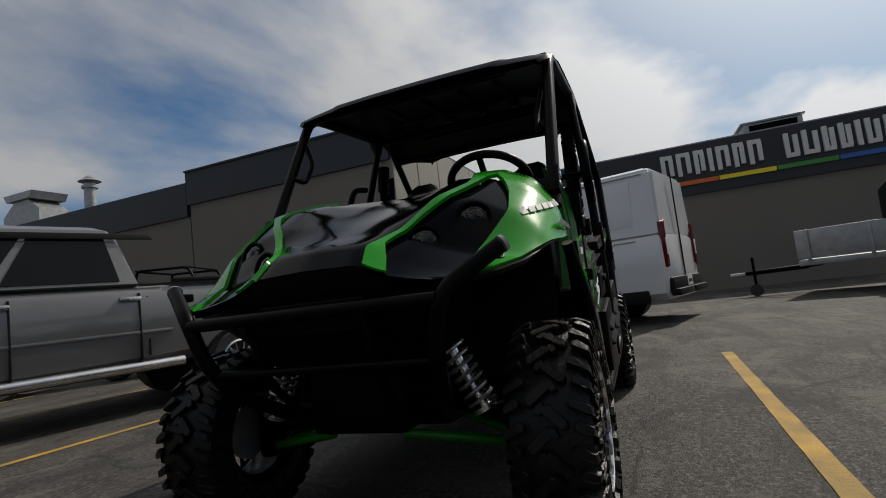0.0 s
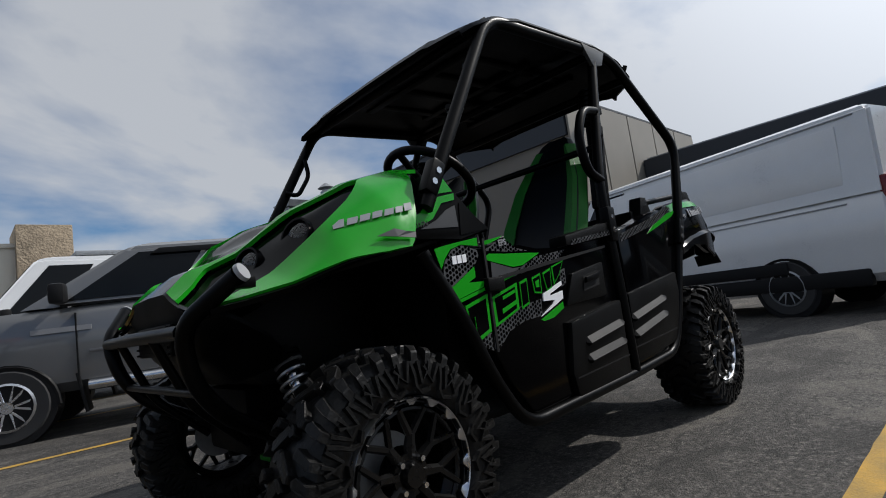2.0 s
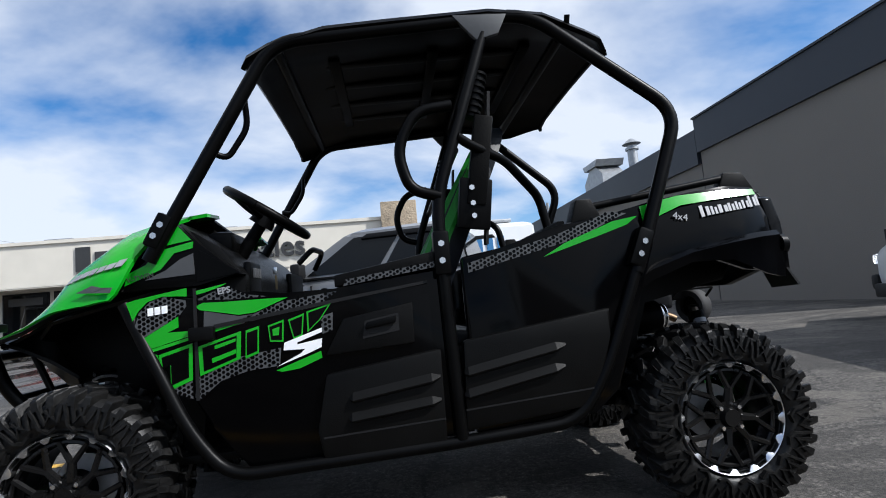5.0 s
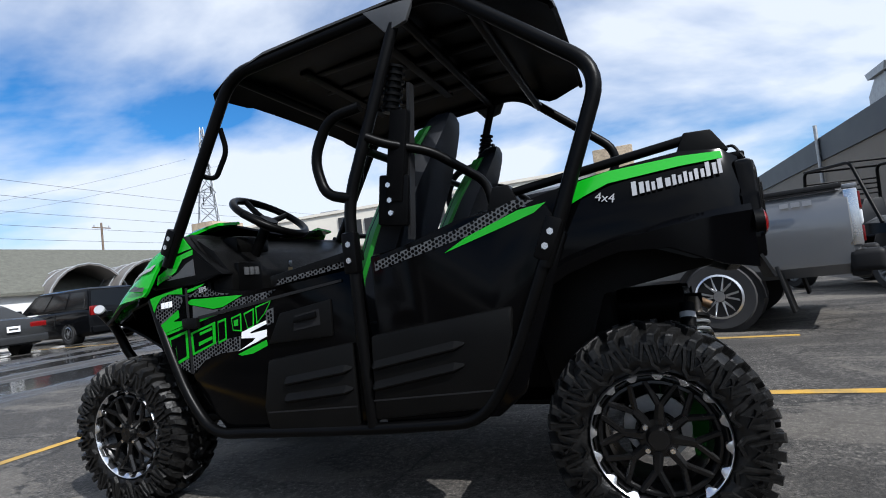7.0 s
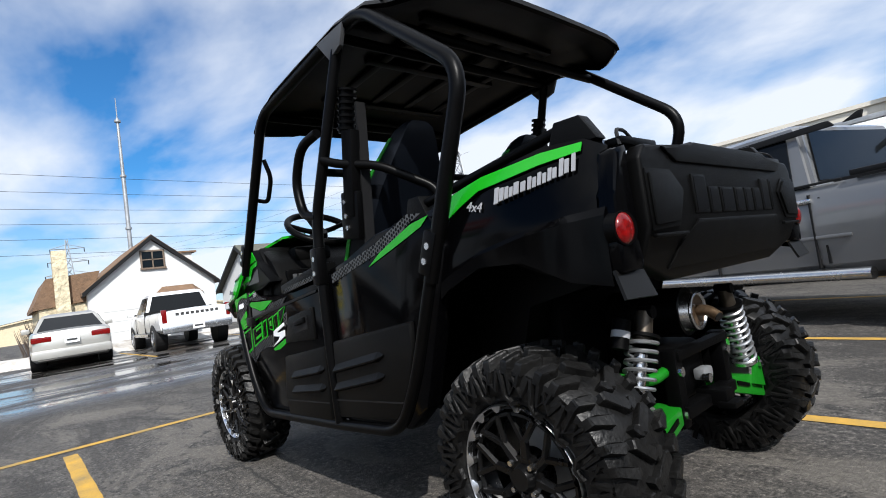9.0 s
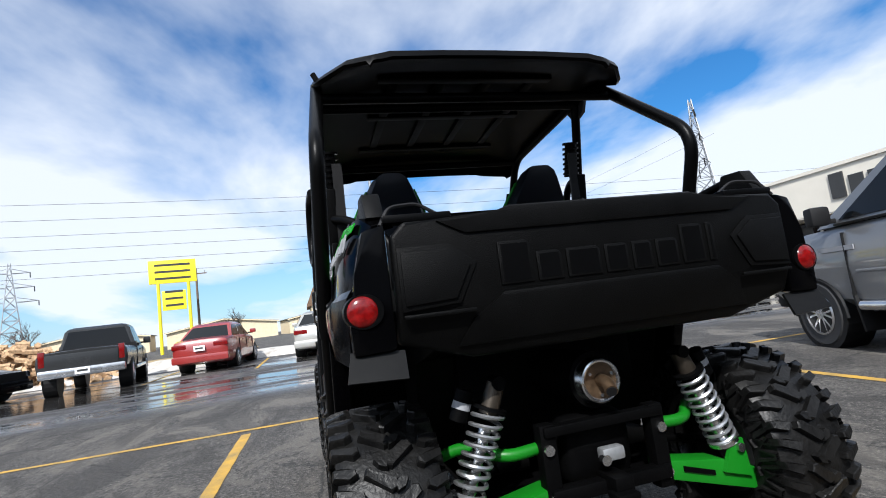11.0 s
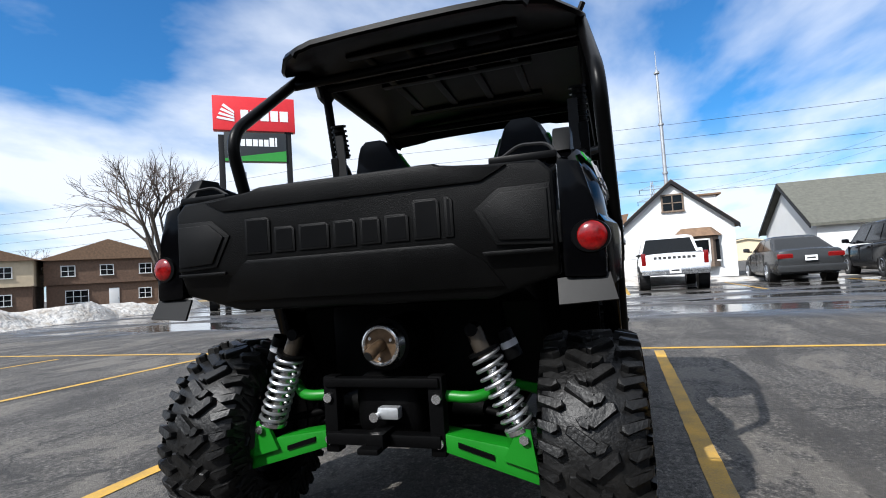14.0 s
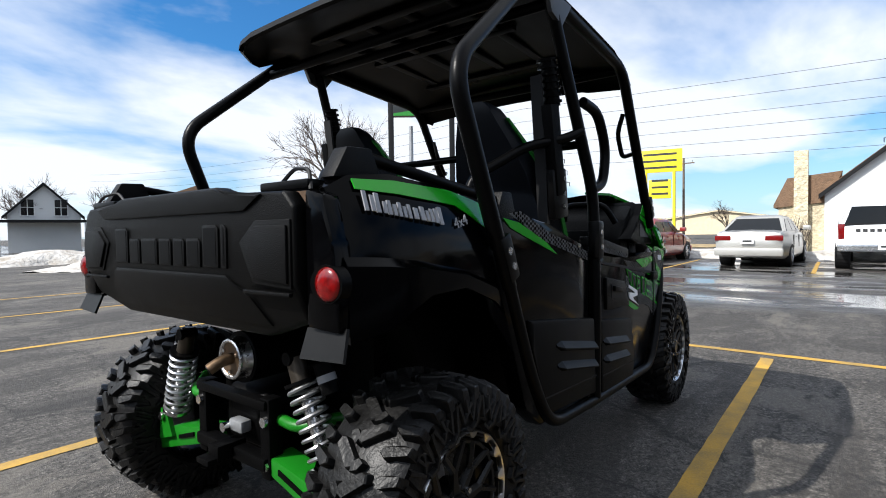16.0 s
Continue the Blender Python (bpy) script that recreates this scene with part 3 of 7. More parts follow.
    part("pipe_bracket", box(-10.5, -29.8, 5.0, 0.16, 0.24, 0.06), GALV, dp)
    return b


body_shop()


def dealership():
    b = thing("dealership_building", "low cream dealership building with stone piers and a dark window front", "building")
    y = -22.0
    wall_box("wall", 0.2, 23.0, y - 12, y, 3.0, 4.9, CREAM, b, "cream stucco fascia")
    wall_box("wall", 0.2, 23.0, y - 12, y - 1.4, 0, 3.0, CREAM, b)
    wall_box("coping", 0.1, 23.1, y - 12.1, y + 0.08, 4.9, 5.05, CREAM, b)
    wall_box("soffit", 0.2, 23.0, y - 1.4, y - 0.02, 2.94, 3.0, CREAM, b)
    for x in (-0.5, 23.6):
        part("stone_pier", box(x, y - 0.9, 2.85, 1.7, 2.6, 5.7, 0.05), STONE, b, "tan split-stone pier")
    for i in range(10):
        x = 1.4 + i * 2.25
        wf = part("window", box(x, y - 1.37, 1.5, 2.05, 0.06, 2.7), CAR_TRIM, b, smooth=False)
        part("pane", box(x, y - 1.335, 1.5, 1.9, 0.02, 2.55), DARK_GLASS, wf, smooth=False)
        part("window_banner", box(x, y - 1.32, 2.45, 1.5, 0.01, 0.35), DARK_LETTER if i % 2 else GREY_DECAL, wf, smooth=False)
    for x in (4.7, 9.2, 13.7, 18.2):
        part("column", box(x, y - 0.2, 1.5, 0.35, 0.35, 3.0), CREAM, b, smooth=False)
    part("sign_word", words("Sales", 1.35, 0.06, pose(5.3, y + 0.06, 3.95, 90, 0, 180), 0.02), DARK_LETTER, b, "dark raised sign lettering")
    bar_parts("sign_letter_bar", DARK_LETTER, b, "dark raised letter bars of the shop name", [0.62, 0.6, 0.55, 0.35, 0.55, 0.58, 0.58, 0.5, 0.35], 0.85, 0.2, 0.06, pose(11.0, y + 0.01, 3.95, 90, 0, 180), lift=(0, 3, 4, 8))
    for x in (9.0, 17.5):
        u = thing("rooftop_unit", "grey sheet-metal rooftop air unit on the flat roof", "air conditioner", pose(x, y - 5, 5.05))
        part("housing", box(0, 0, 0.4, 1.4, 1.4, 0.8, 0.03), GALV, u)
        part("grille", box(0, 0.71, 0.4, 1.0, 0.03, 0.5), DARK_METAL, u)
    return b


dealership()


def gable_house(name, label, at, width, length, eave, peak, wall_mat, roof_mat, overhang=0.35):
    """A house whose gable looks along local -x."""
    h = thing(name, label, "house", at)
    w = width / 2
    part("wall", prism([(-w, 0), (w, 0), (w, eave), (0, peak - 0.12), (-w, eave)], "x", 0, length), wall_mat, h, smooth=False)
    k = (peak - eave) / w
    for s in (-1, 1):
        o = w + overhang
        part("roof", prism([(0, peak), (s * o, eave - k * overhang), (s * o, eave - k * overhang + 0.16), (0, peak + 0.16)], "x", -overhang, length + overhang),
             roof_mat, h, smooth=False)
        part("bargeboard", prism([(0, peak - 0.1), (s * o, eave - k * overhang - 0.1), (s * o, eave - k * overhang + 0.12), (0, peak + 0.12)], "x", -overhang - 0.05, -overhang - 0.002),
             wall_mat if wall_mat is not WHITE_SIDING else CAR_TRIM, h, smooth=False)
    return h


house = gable_house("white_house", "white gabled house with brown shingle roof and a bay window", pose(24.0, -3.75, 0) @ Matrix.Scale(0.9, 4), 5.7, 8.0, 2.75, 5.15, WHITE_SIDING, BROWN_ROOF, 0.22)
window(house, 0, 0.0, 4.05, 0.95, 0.80, "-x", bars=1, frame_mat=WOOD)
garage = part("garage_door", box(-0.02, 1.45, 1.15, 0.06, 1.9, 2.1, 0.01), WHITE_SIDING, house, "white panelled garage door", smooth=False)
for k in range(4):
    part("door_panel", box(-0.055, 1.45, 0.40 + 0.5 * k, 0.02, 1.8, 0.44, 0.008, 1), WHITE_SIDING, garage, smooth=False)
bay = part("bay_window", prism([(0, -2.05), (0, 0.0), (-0.45, -0.35), (-0.45, -1.70)], "z", 0.55, 2.15), WOOD, house, "brown framed bay window", smooth=False)
part("pane", box(-0.462, -1.02, 1.42, 0.03, 0.95, 1.05), DARK_GLASS, bay, smooth=False)
for yy, q in ((-0.17, 38), (-1.88, -38)):
    part("pane", box(-0.24, yy, 1.42, 0.03, 0.34, 1.05, rot=Matrix.Rotation(radians(q), 4, "Z")), DARK_GLASS, bay, smooth=False)
    part("pane_frame", box(-0.25, yy, 0.86, 0.05, 0.42, 0.07, rot=Matrix.Rotation(radians(q), 4, "Z")), WHITE_SIDING, bay, smooth=False)
for yy in (-1.54, -0.50):
    part("pane_frame", box(-0.475, yy, 1.42, 0.05, 0.07, 1.15), WHITE_SIDING, bay, smooth=False)
for zz in (0.86, 1.98):
    part("pane_frame", box(-0.475, -1.02, zz, 0.05, 1.10, 0.07), WHITE_SIDING, bay, smooth=False)
part("bay_roof", loft([[(-0.02, -2.25, 2.16), (-0.62, -1.80, 2.16), (-0.62, -0.25, 2.16), (-0.02, 0.2, 2.16)], [(-0.02, -1.75, 2.62), (-0.12, -1.6, 2.62), (-0.12, -0.45, 2.62), (-0.02, -0.3, 2.62)]], caps=True), BROWN_ROOF, house, "brown shingled bay roof", smooth=False)
wing = part("side_wing", box(3.4, 3.75, 1.15, 5.6, 1.8, 2.3), CREAM_STONE, house, "cream stone side wing", smooth=False)
part("wing_roof", prism([(2.75, 2.35), (4.85, 2.15), (4.85, 2.30), (4.3, 3.55), (2.2, 3.75)], "x", 0.5, 6.4), BROWN_ROOF, house, smooth=False)
part("chimney", box(0.55, 3.75, 2.4, 0.55, 0.55, 4.8), CREAM_STONE, house, "tan stone chimney", smooth=False)
dormer = part("dormer", box(4.2, -1.7, 4.15, 2.6, 1.9, 0.95), WHITE_SIDING, house, smooth=False)
part("dormer_roof", box(4.2, -1.8, 4.66, 2.9, 2.2, 0.09), BROWN_ROOF, house, smooth=False)

shed = gable_house("grey_roofed_workshop", "long low white workshop with a grey-green shingle roof", pose(38.0, -17.5, 0, 0, 0, 90), 9.0, 18.0, 2.4, 5.0, WHITE_SIDING, GREY_ROOF)
shed.matrix_basis = pose(33.0, -11.0, 0, 0, 0, -90)
for i, (hx, hy) in enumerate(((24.5, -18.9), (26.5, -16.6), (25.5, -22.8))):
    hoop = thing("hoop_shelter", "dark hoop-framed fabric storage shelter", "shed", pose(hx, hy, 0, 0, 0, -18 + 4 * i), group="hoop shelters")
    arc = [(2.0 * math.cos(a), 1.2 + 2.4 * math.sin(a)) for a in [math.pi * q / 12 for q in range(13)]]
    bm = loft([[(0.2 + j * 1.6, y, z) for y, z in [(2.0, 0)] + arc + [(-2.0, 0)]] for j in range(5)])
    part("cover", thicken(bm, 0.05), TARP, hoop)
    for j in range(5):
        part("rib", tube([(0.2 + j * 1.6, y * 1.02, z * 1.01) for y, z in [(2.0, 0)] + arc + [(-2.0, 0)]], 0.04, bend=0, seg=6), GALV, hoop)


def apartment(at, label, lower, upper, roof_mat):
    a = thing("apartment_house", label, "house", at, group="apartment houses")
    part("lower_wall", box(4.5, 0, 1.35, 9.0, 11.0, 2.7), lower, a, smooth=False)
    part("upper_wall", box(4.4, 0, 4.0, 9.3, 11.3, 2.6), upper, a, smooth=False)
    part("roof", prism([(-6.2, 5.25), (6.2, 5.25), (0, 7.4)], "x", -0.6, 9.7), roof_mat, a, smooth=False)
    for y in (-3.4, 0.2, 3.6):
        window(a, -0.25, y, 4.1, 1.1, 1.0, "-x")
    window(a, 0.0, 2.9, 1.4, 1.9, 1.2, "-x", bars=2)
    window(a, 0.0, -3.3, 1.4, 1.1, 1.0, "-x")
    d = part("door", box(-0.02, -0.4, 1.05, 0.08, 0.95, 2.1, 0.01), WHITE_SIDING, a, "white entrance door")
    part("knob", box(-0.09, -0.75, 1.0, 0.05, 0.06, 0.06), GALV, d)
    return a


apartment(pose(21.0, 43.0, 0, 0, 0, 50) @ Matrix.Scale(0.75, 4), "two-storey brown brick and tan sided apartment house", BRICK, TAN_WALL, BROWN_ROOF)
apartment(pose(28.5, 38.0, 0, 0, 0, 48) @ Matrix.Scale(0.75, 4), "two-storey brown brick apartment house with brown roof", BRICK, BRICK, BROWN_ROOF)
old = gable_house("old_white_farmhouse", "old white gabled farmhouse with a dark porch", pose(10.6, 46.5, 0, 0, 0, 72) @ Matrix.Scale(0.85, 4), 5.2, 7.0, 3.4, 6.1, WHITE_SIDING, CAR_TRIM)
window(old, 0, -1.2, 4.0, 0.9, 1.4, "-x")
window(old, 0, 1.2, 4.0, 0.9, 1.4, "-x")
part("porch_roof", box(-1.0, 0, 2.75, 2.2, 6.6, 0.2), CAR_TRIM, old, smooth=False)
for y in (-3.0, 3.0):
    part("porch_post", box(-1.9, y, 1.35, 0.15, 0.15, 2.7), WHITE_SIDING, old, smooth=False)
for i in range(5):
    far = gable_house("far_warehouse", "distant pale low warehouse roof line", pose(95 + 6 * i, 60 - 22 * i, 0, 0, 0, 10), 20, 14, 3.0, 4.5, CREAM_WALL, GREY_ROOF)


# ---- vehicles ----
def wheel(parent, x, y, r, w, rim_mat, spokes=6, side=1, name="wheel"):
    """A road wheel whose outside looks along side * y."""
    prof = [(0.60 * r, -0.5), (0.90 * r, -0.5), (0.97 * r, -0.40), (r, -0.22), (r, 0.22), (0.97 * r, 0.40), (0.90 * r, 0.5), (0.62 * r, 0.47)]
    n = 28
    bm = loft([[(x + rr * math.cos(a), y + side * k * w, r + rr * math.sin(a)) for rr, k in prof] for a in [2 * math.pi * i / n for i in range(n)]])
    vs = bm.verts
    bm.verts.ensure_lookup_table()
    m = len(prof)
    for i in range(m - 1):
        bm.faces.new((bm.verts[(n - 1) * m + i], bm.verts[(n - 1) * m + i + 1], bm.verts[i + 1], bm.verts[i]))
    ty = part(name, bm, CAR_TYRE, parent)
    rb = bmesh.new()
    yo = y + side * 0.40 * w
    cyl((x, y - side * 0.1 * w, r), (x, y - side * 0.02 * w, r), 0.6 * r, bm=rb, seg=24)
    back = part("barrel", rb, DARK_METAL, ty)
    rb = bmesh.new()
    for i in range(spokes):
        a = 2 * math.pi * i / spokes
        for da in (-0.12, 0.12):
            c, s = math.cos(a + da), math.sin(a + da)
            c2, s2 = math.cos(a + da * 1.9), math.sin(a + da * 1.9)
            cyl((x + 0.16 * r * c, yo, r + 0.16 * r * s), (x + 0.6 * r * c2, yo - side * 0.01, r + 0.6 * r * s2), 0.045 * r, 0.062 * r, 6, rb)
    cyl((x, yo - side * 0.05, r), (x, yo + side * 0.02, r), 0.15 * r, bm=rb, seg=14)
    n2 = 28
    for rr0, rr1, ya, yb in ((0.575, 0.63, 0.03, 0.02), (0.575, 0.575, 0.03, -0.08)):
        loop = [[(x + q * r * math.cos(a), yo + side * o, r + q * r * math.sin(a)) for q, o in ((rr0, ya), (rr1, yb))] for a in [2 * math.pi * i / n2 for i in range(n2 + 1)]]
        loft(loop, rb)
    part("rim", rb, rim_mat, ty)
    return ty


def car_body(stations, caps=True):
    """Rows of x, lower edge, belt line, half width: a rounded lower body."""
    rows = []
    for x, zl, zb, hw in stations:
        rows.append([(x, 0, zl), (x, hw * 0.86, zl), (x, hw * 0.97, zl + 0.10), (x, hw, zl + 0.5 * (zb - zl)), (x, hw * 0.985, zb - 0.10), (x, hw * 0.93, zb - 0.015), (x, hw * 0.6, zb + 0.015), (x, 0, zb + 0.03)])
    bm = loft(rows, mirror=True)
    bm.verts.ensure_lookup_table()
    m = len(bm.verts) // len(stations)
    for k in (0, (len(stations) - 1) * m):
        bm.faces.new([bm.verts[k + i] for i in range(m)])
    for i in range(len(stations) - 1):
        bm.faces.new((bm.verts[i * m], bm.verts[i * m + m - 1], bm.verts[(i + 1) * m + m - 1], bm.verts[(i + 1) * m]))
    return bm


def greenhouse(parent, base, roof, hw_base, hw_roof, zb, zr, mat, posts, rear_glass=True, side_glass=True):
    """A cabin from base (x rear, x front) to roof (x rear, x front), with panes set into its sides."""
    (b0, b1), (r0, r1) = base, roof
    zm = zr - 0.07
    rows = [[(b0, hw_base, zb), (b1, hw_base, zb)], [(r0 - 0.02, hw_roof, zm), (r1 + 0.04, hw_roof, zm)], [(r0 + 0.12, hw_roof - 0.14, zr), (r1 - 0.16, hw_roof - 0.14, zr)]]
    bm = bmesh.new()
    loops = []
    for (p, q) in rows:
        loops.append([bm.verts.new(v) for v in ((p[0], p[1], p[2]), (q[0], q[1], q[2]), (q[0], -q[1], q[2]), (p[0], -p[1], p[2]))])
    for a, b in zip(loops, loops[1:]):
        for i in range(4):
            bm.faces.new((a[i], a[(i + 1) % 4], b[(i + 1) % 4], b[i]))
    bm.faces.new(loops[-1])
    bmesh.ops.bevel(bm, geom=[e for e in bm.edges if not e.is_boundary], offset=0.035, segments=2, affect="EDGES", clamp_overlap=True)
    cab = part("cabin", bm, mat, parent)

    def lerp(u, v, s):
        """u along the car (0 rear, 1 front), v from belt to roof, on side s."""
        x = (b0 + (r0 - b0) * v) * (1 - u) + (b1 + (r1 - b1) * v) * u
        return Vector((x, s * (hw_base + (hw_roof - hw_base) * v + 0.012), zb + (zm - zb) * v))
    if side_glass:
        for s in (1, -1):
            for u0, u1 in zip(posts, posts[1:]):
                q = [lerp(u0 + 0.018, 0.10, s), lerp(u1 - 0.018, 0.10, s), lerp(u1 - 0.018, 0.90, s), lerp(u0 + 0.018, 0.90, s)]
                bm = bmesh.new()
                a = [bm.verts.new(p) for p in q]
                b = [bm.verts.new(p - Vector((0, s * 0.03, 0))) for p in q]
                bm.faces.new(a)
                bm.faces.new(b[::-1])
                for i in range(4):
                    bm.faces.new((a[i], b[i], b[(i + 1) % 4], a[(i + 1) % 4]))
                part("side_window", bm, DARK_GLASS, cab, smooth=False)
    for (xb, xr, sgn, on) in ((b1, r1 + 0.04, 1, True), (b0, r0 - 0.02, -1, rear_glass)):
        if not on:
            continue
        q = []
        for v, w in ((0.08, hw_base), (0.93, hw_roof)):
            x = xb + (xr - xb) * v + sgn * 0.014
            q.append((x, w - 0.09, zb + (zm - zb) * v))
        (xa, ya, za), (xc, yc, zc) = q
        bm = bmesh.new()
        bm.faces.new([bm.verts.new(p) for p in ((xa, -ya, za), (xa, ya, za), (xc, yc, zc), (xc, -yc, zc))])
        part("windscreen" if sgn > 0 else "rear_window", thicken(bm, 0.01), DARK_GLASS, cab, smooth=False)
    return cab


def arch(parent, x, s, hw, r):
    """A black wheel arch lip."""
    n = 14
    bm = loft([[(x + q * r * math.cos(a), s * (hw + o), r * 0.9 + q * r * math.sin(a)) for q, o in ((1.06, 0.004), (1.14, 0.012), (1.18, -0.01))] for a in [math.pi * i / n for i in range(n + 1)]])
    part("wheel_arch", thicken(bm, 0.015), CAR_TRIM, parent)
    n = 20
    bm = cyl((x, s * (hw - 0.30), r), (x, s * (hw + 0.003), r), r * 1.09, seg=24)
    part("wheel_well", bm, CAR_TRIM, parent, smooth=False)


def lamp_box(parent, x, y, z, sx, sy, sz, mat, name):
    return part(name, box(x, y, z, sx, sy, sz, min(sx, sy, sz) * 0.3), mat, parent)


def vehicle(name, label, category, at, paint, kind, length, width, wheelbase, r, rim=None, plate=True, group=""):
    """A parked vehicle that faces local +x, its origin on the ground under its middle."""
    v = thing(name, label, category, at, group)
    hw, L = width / 2, length / 2
    rim = rim or ALLOY
    xf, xr = wheelbase / 2 + 0.02 * length, -wheelbase / 2 + 0.02 * length
    if kind == "sedan":
        st = [(-L, 0.42, 0.86, hw * 0.78), (-L + 0.06, 0.28, 0.95, hw * 0.90), (-L + 0.5, 0.22, 1.0, hw * 0.98), (-0.8, 0.19, 0.98, hw), (0.9, 0.19, 0.95, hw), (L - 0.9, 0.2, 0.88, hw * 0.98), (L - 0.25, 0.24, 0.76, hw * 0.88), (L, 0.36, 0.62, hw * 0.72)]
        cabin = ((-L + 0.55, L - 1.35), (-0.95, 0.35), hw * 0.90, hw * 0.70, 0.95, 1.45, (0.03, 0.42, 0.75, 0.97))
    elif kind == "minivan":
        st = [(-L, 0.4, 0.98, hw * 0.86), (-L + 0.08, 0.26, 1.08, hw * 0.95), (-L + 0.6, 0.2, 1.08, hw), (1.0, 0.2, 1.02, hw), (L - 0.8, 0.22, 0.95, hw * 0.97), (L - 0.2, 0.26, 0.80, hw * 0.86), (L, 0.38, 0.62, hw * 0.7)]
        cabin = ((-L + 0.1, L - 1.1), (-L + 0.35, L - 1.95), hw * 0.93, hw * 0.78, 1.06, 1.75, (0.03, 0.30, 0.62, 0.92))
    elif kind == "van":
        st = [(-L, 0.45, 1.3, hw * 0.94), (-L + 0.06, 0.36, 1.4, hw), (1.2, 0.36, 1.4, hw), (L - 0.95, 0.36, 1.25, hw * 0.97), (L - 0.25, 0.36, 1.02, hw * 0.88), (L, 0.45, 0.8, hw * 0.74)]
        cabin = ((-L + 0.02, L - 0.95), (-L + 0.06, L - 1.75), hw * 0.985, hw * 0.88, 1.36, 2.42, (0.79, 0.97))
    else:
        zb = 1.28 if kind == "pickup" else 1.08
        st = [(-L, 0.55, zb, hw * 0.93), (-L + 0.05, 0.5, zb + 0.01, hw * 0.98), (-0.6, 0.45, zb, hw), (1.1, 0.42, zb, hw), (L - 0.9, 0.42, zb - 0.02, hw * 0.99), (L - 0.18, 0.46, zb - 0.06, hw * 0.95), (L - 0.03, 0.5, zb - 0.20, hw * 0.90), (L, 0.56, zb - 0.42, hw * 0.86)]
        if kind == "pickup":
            cabin = ((-0.74, 1.86), (-0.56, 0.92), hw * 0.95, hw * 0.77, 1.27, 1.93, (0.05, 0.46, 0.90))
        elif kind == "jeep":
            cabin = ((-L + 0.05, 0.75), (-L + 0.12, 0.55), hw * 0.95, hw * 0.86, 1.05, 1.85, (0.04, 0.34, 0.68, 0.96))
        else:
            cabin = ((-0.55, 1.35), (-0.42, 0.62), hw * 0.94, hw * 0.78, 1.07, 1.74, (0.04, 0.34, 0.90))
    body = part("body", car_body(st), paint, v)
    base, roof, hb, hr, zb, zr, posts = cabin
    cab = greenhouse(v, base, roof, hb, hr, zb, zr, paint, posts, rear_glass=(kind != "van"))
    for x in (xf, xr):
        for s in (1, -1):
            arch(body, x, s, hw * (0.985 if kind != "sedan" else 0.975), r)
            wheel(v, x, s * (hw - 0.115), r, 0.23, rim, 5 if kind in ("sedan", "minivan") else 6, s)
    zbump = 0.42 if kind in ("sedan", "minivan") else 0.58
    rear = part("rear_bumper", box(-L + 0.02, 0, zbump, 0.16, width * 0.93, 0.22, 0.05), paint if kind in ("sedan", "minivan") else (CHROME if kind == "old_pickup" else CAR_TRIM), v)
    part("front_bumper", box(L - 0.03, 0, zbump - 0.05, 0.18, width * 0.84, 0.24, 0.06), CAR_TRIM if kind != "sedan" else paint, v)
    part("grille", box(L + 0.005, 0, zbump + 0.22, 0.04, width * 0.55, 0.2, 0.01), CAR_TRIM, v)
    zl = {"sedan": 0.80, "minivan": 1.0, "van": 1.15}.get(kind, 0.95)
    hl = {"sedan": 0.15, "minivan": 0.3, "van": 0.55}.get(kind, 0.38)
    wl_ = {"sedan": 0.42, "minivan": 0.2, "van": 0.14}.get(kind, 0.14)
    for s in (1, -1):
        yl = s * (hw * 0.92 - wl_ / 2)
        lamp_box(v, -L + 0.04, yl, zl, 0.09, wl_, hl, RED_LENS, "tail_light")
        lamp_box(v, L - 0.10, s * (hw * 0.80 - 0.14), {"sedan": 0.66, "minivan": 0.74, "pickup": 1.04}.get(kind, 0.88), 0.20, 0.30, 0.16, LAMP_GLASS, "headlight")
        if kind not in ("jeep",):
            xm = base[1] - 0.35
            mir = part("wing_mirror", box(xm, s * (hw + 0.12), zb + 0.12, 0.14, 0.2, 0.2 if kind in ("pickup", "van", "old_pickup") else 0.14, 0.04), CAR_TRIM if paint is GREY_PAINT or kind == "van" else paint, v)
            part("mirror_arm", box(xm + 0.02, s * (hw + 0.02), zb + 0.06, 0.06, 0.16, 0.05, 0.01), CAR_TRIM, mir)
        ndoor = {"van": (1.9,), "old_pickup": (0.25,)}.get(kind, (-0.45, 0.55) if kind != "pickup" else (-0.62, 0.42))
        for xd in ndoor:
            hd = part("door_handle", box(xd, s * (hw * 0.985 + 0.012), zb - 0.13, 0.2, 0.035, 0.045, 0.012), CHROME if kind == "pickup" else (CAR_TRIM if kind == "van" else paint), v)
        # door gaps as narrow dark strips set into the side
        for xg in {"pickup": (-0.70, 0.33, 1.40), "van": (1.25, 2.35), "sedan": (-1.0, 0.0, 0.95), "minivan": (-0.75, 0.35, 1.3)}.get(kind, (-0.6, 0.95)):
            part("door_gap", box(xg, s * hw * 0.975, 0.5 * (zb + 0.45), 0.014, 0.06, zb - 0.60), CAR_TRIM, body, smooth=False)
        if kind in ("pickup", "old_pickup"):
            part("sill_bar", tube([(-1.1, s * (hw - 0.02), 0.46), (1.32, s * (hw - 0.02), 0.46)], 0.055, bend=0), CHROME, v, "chrome running board")
        if kind == "van":
            part("side_rub_strip", box(0.0, s * (hw + 0.002), 0.62, length * 0.62, 0.03, 0.16, 0.01), CAR_TRIM, v)
            part("lower_cladding", box(0.0, s * hw * 0.955, 0.42, length * 0.9, 0.1, 0.2, 0.03), CAR_TRIM, v)
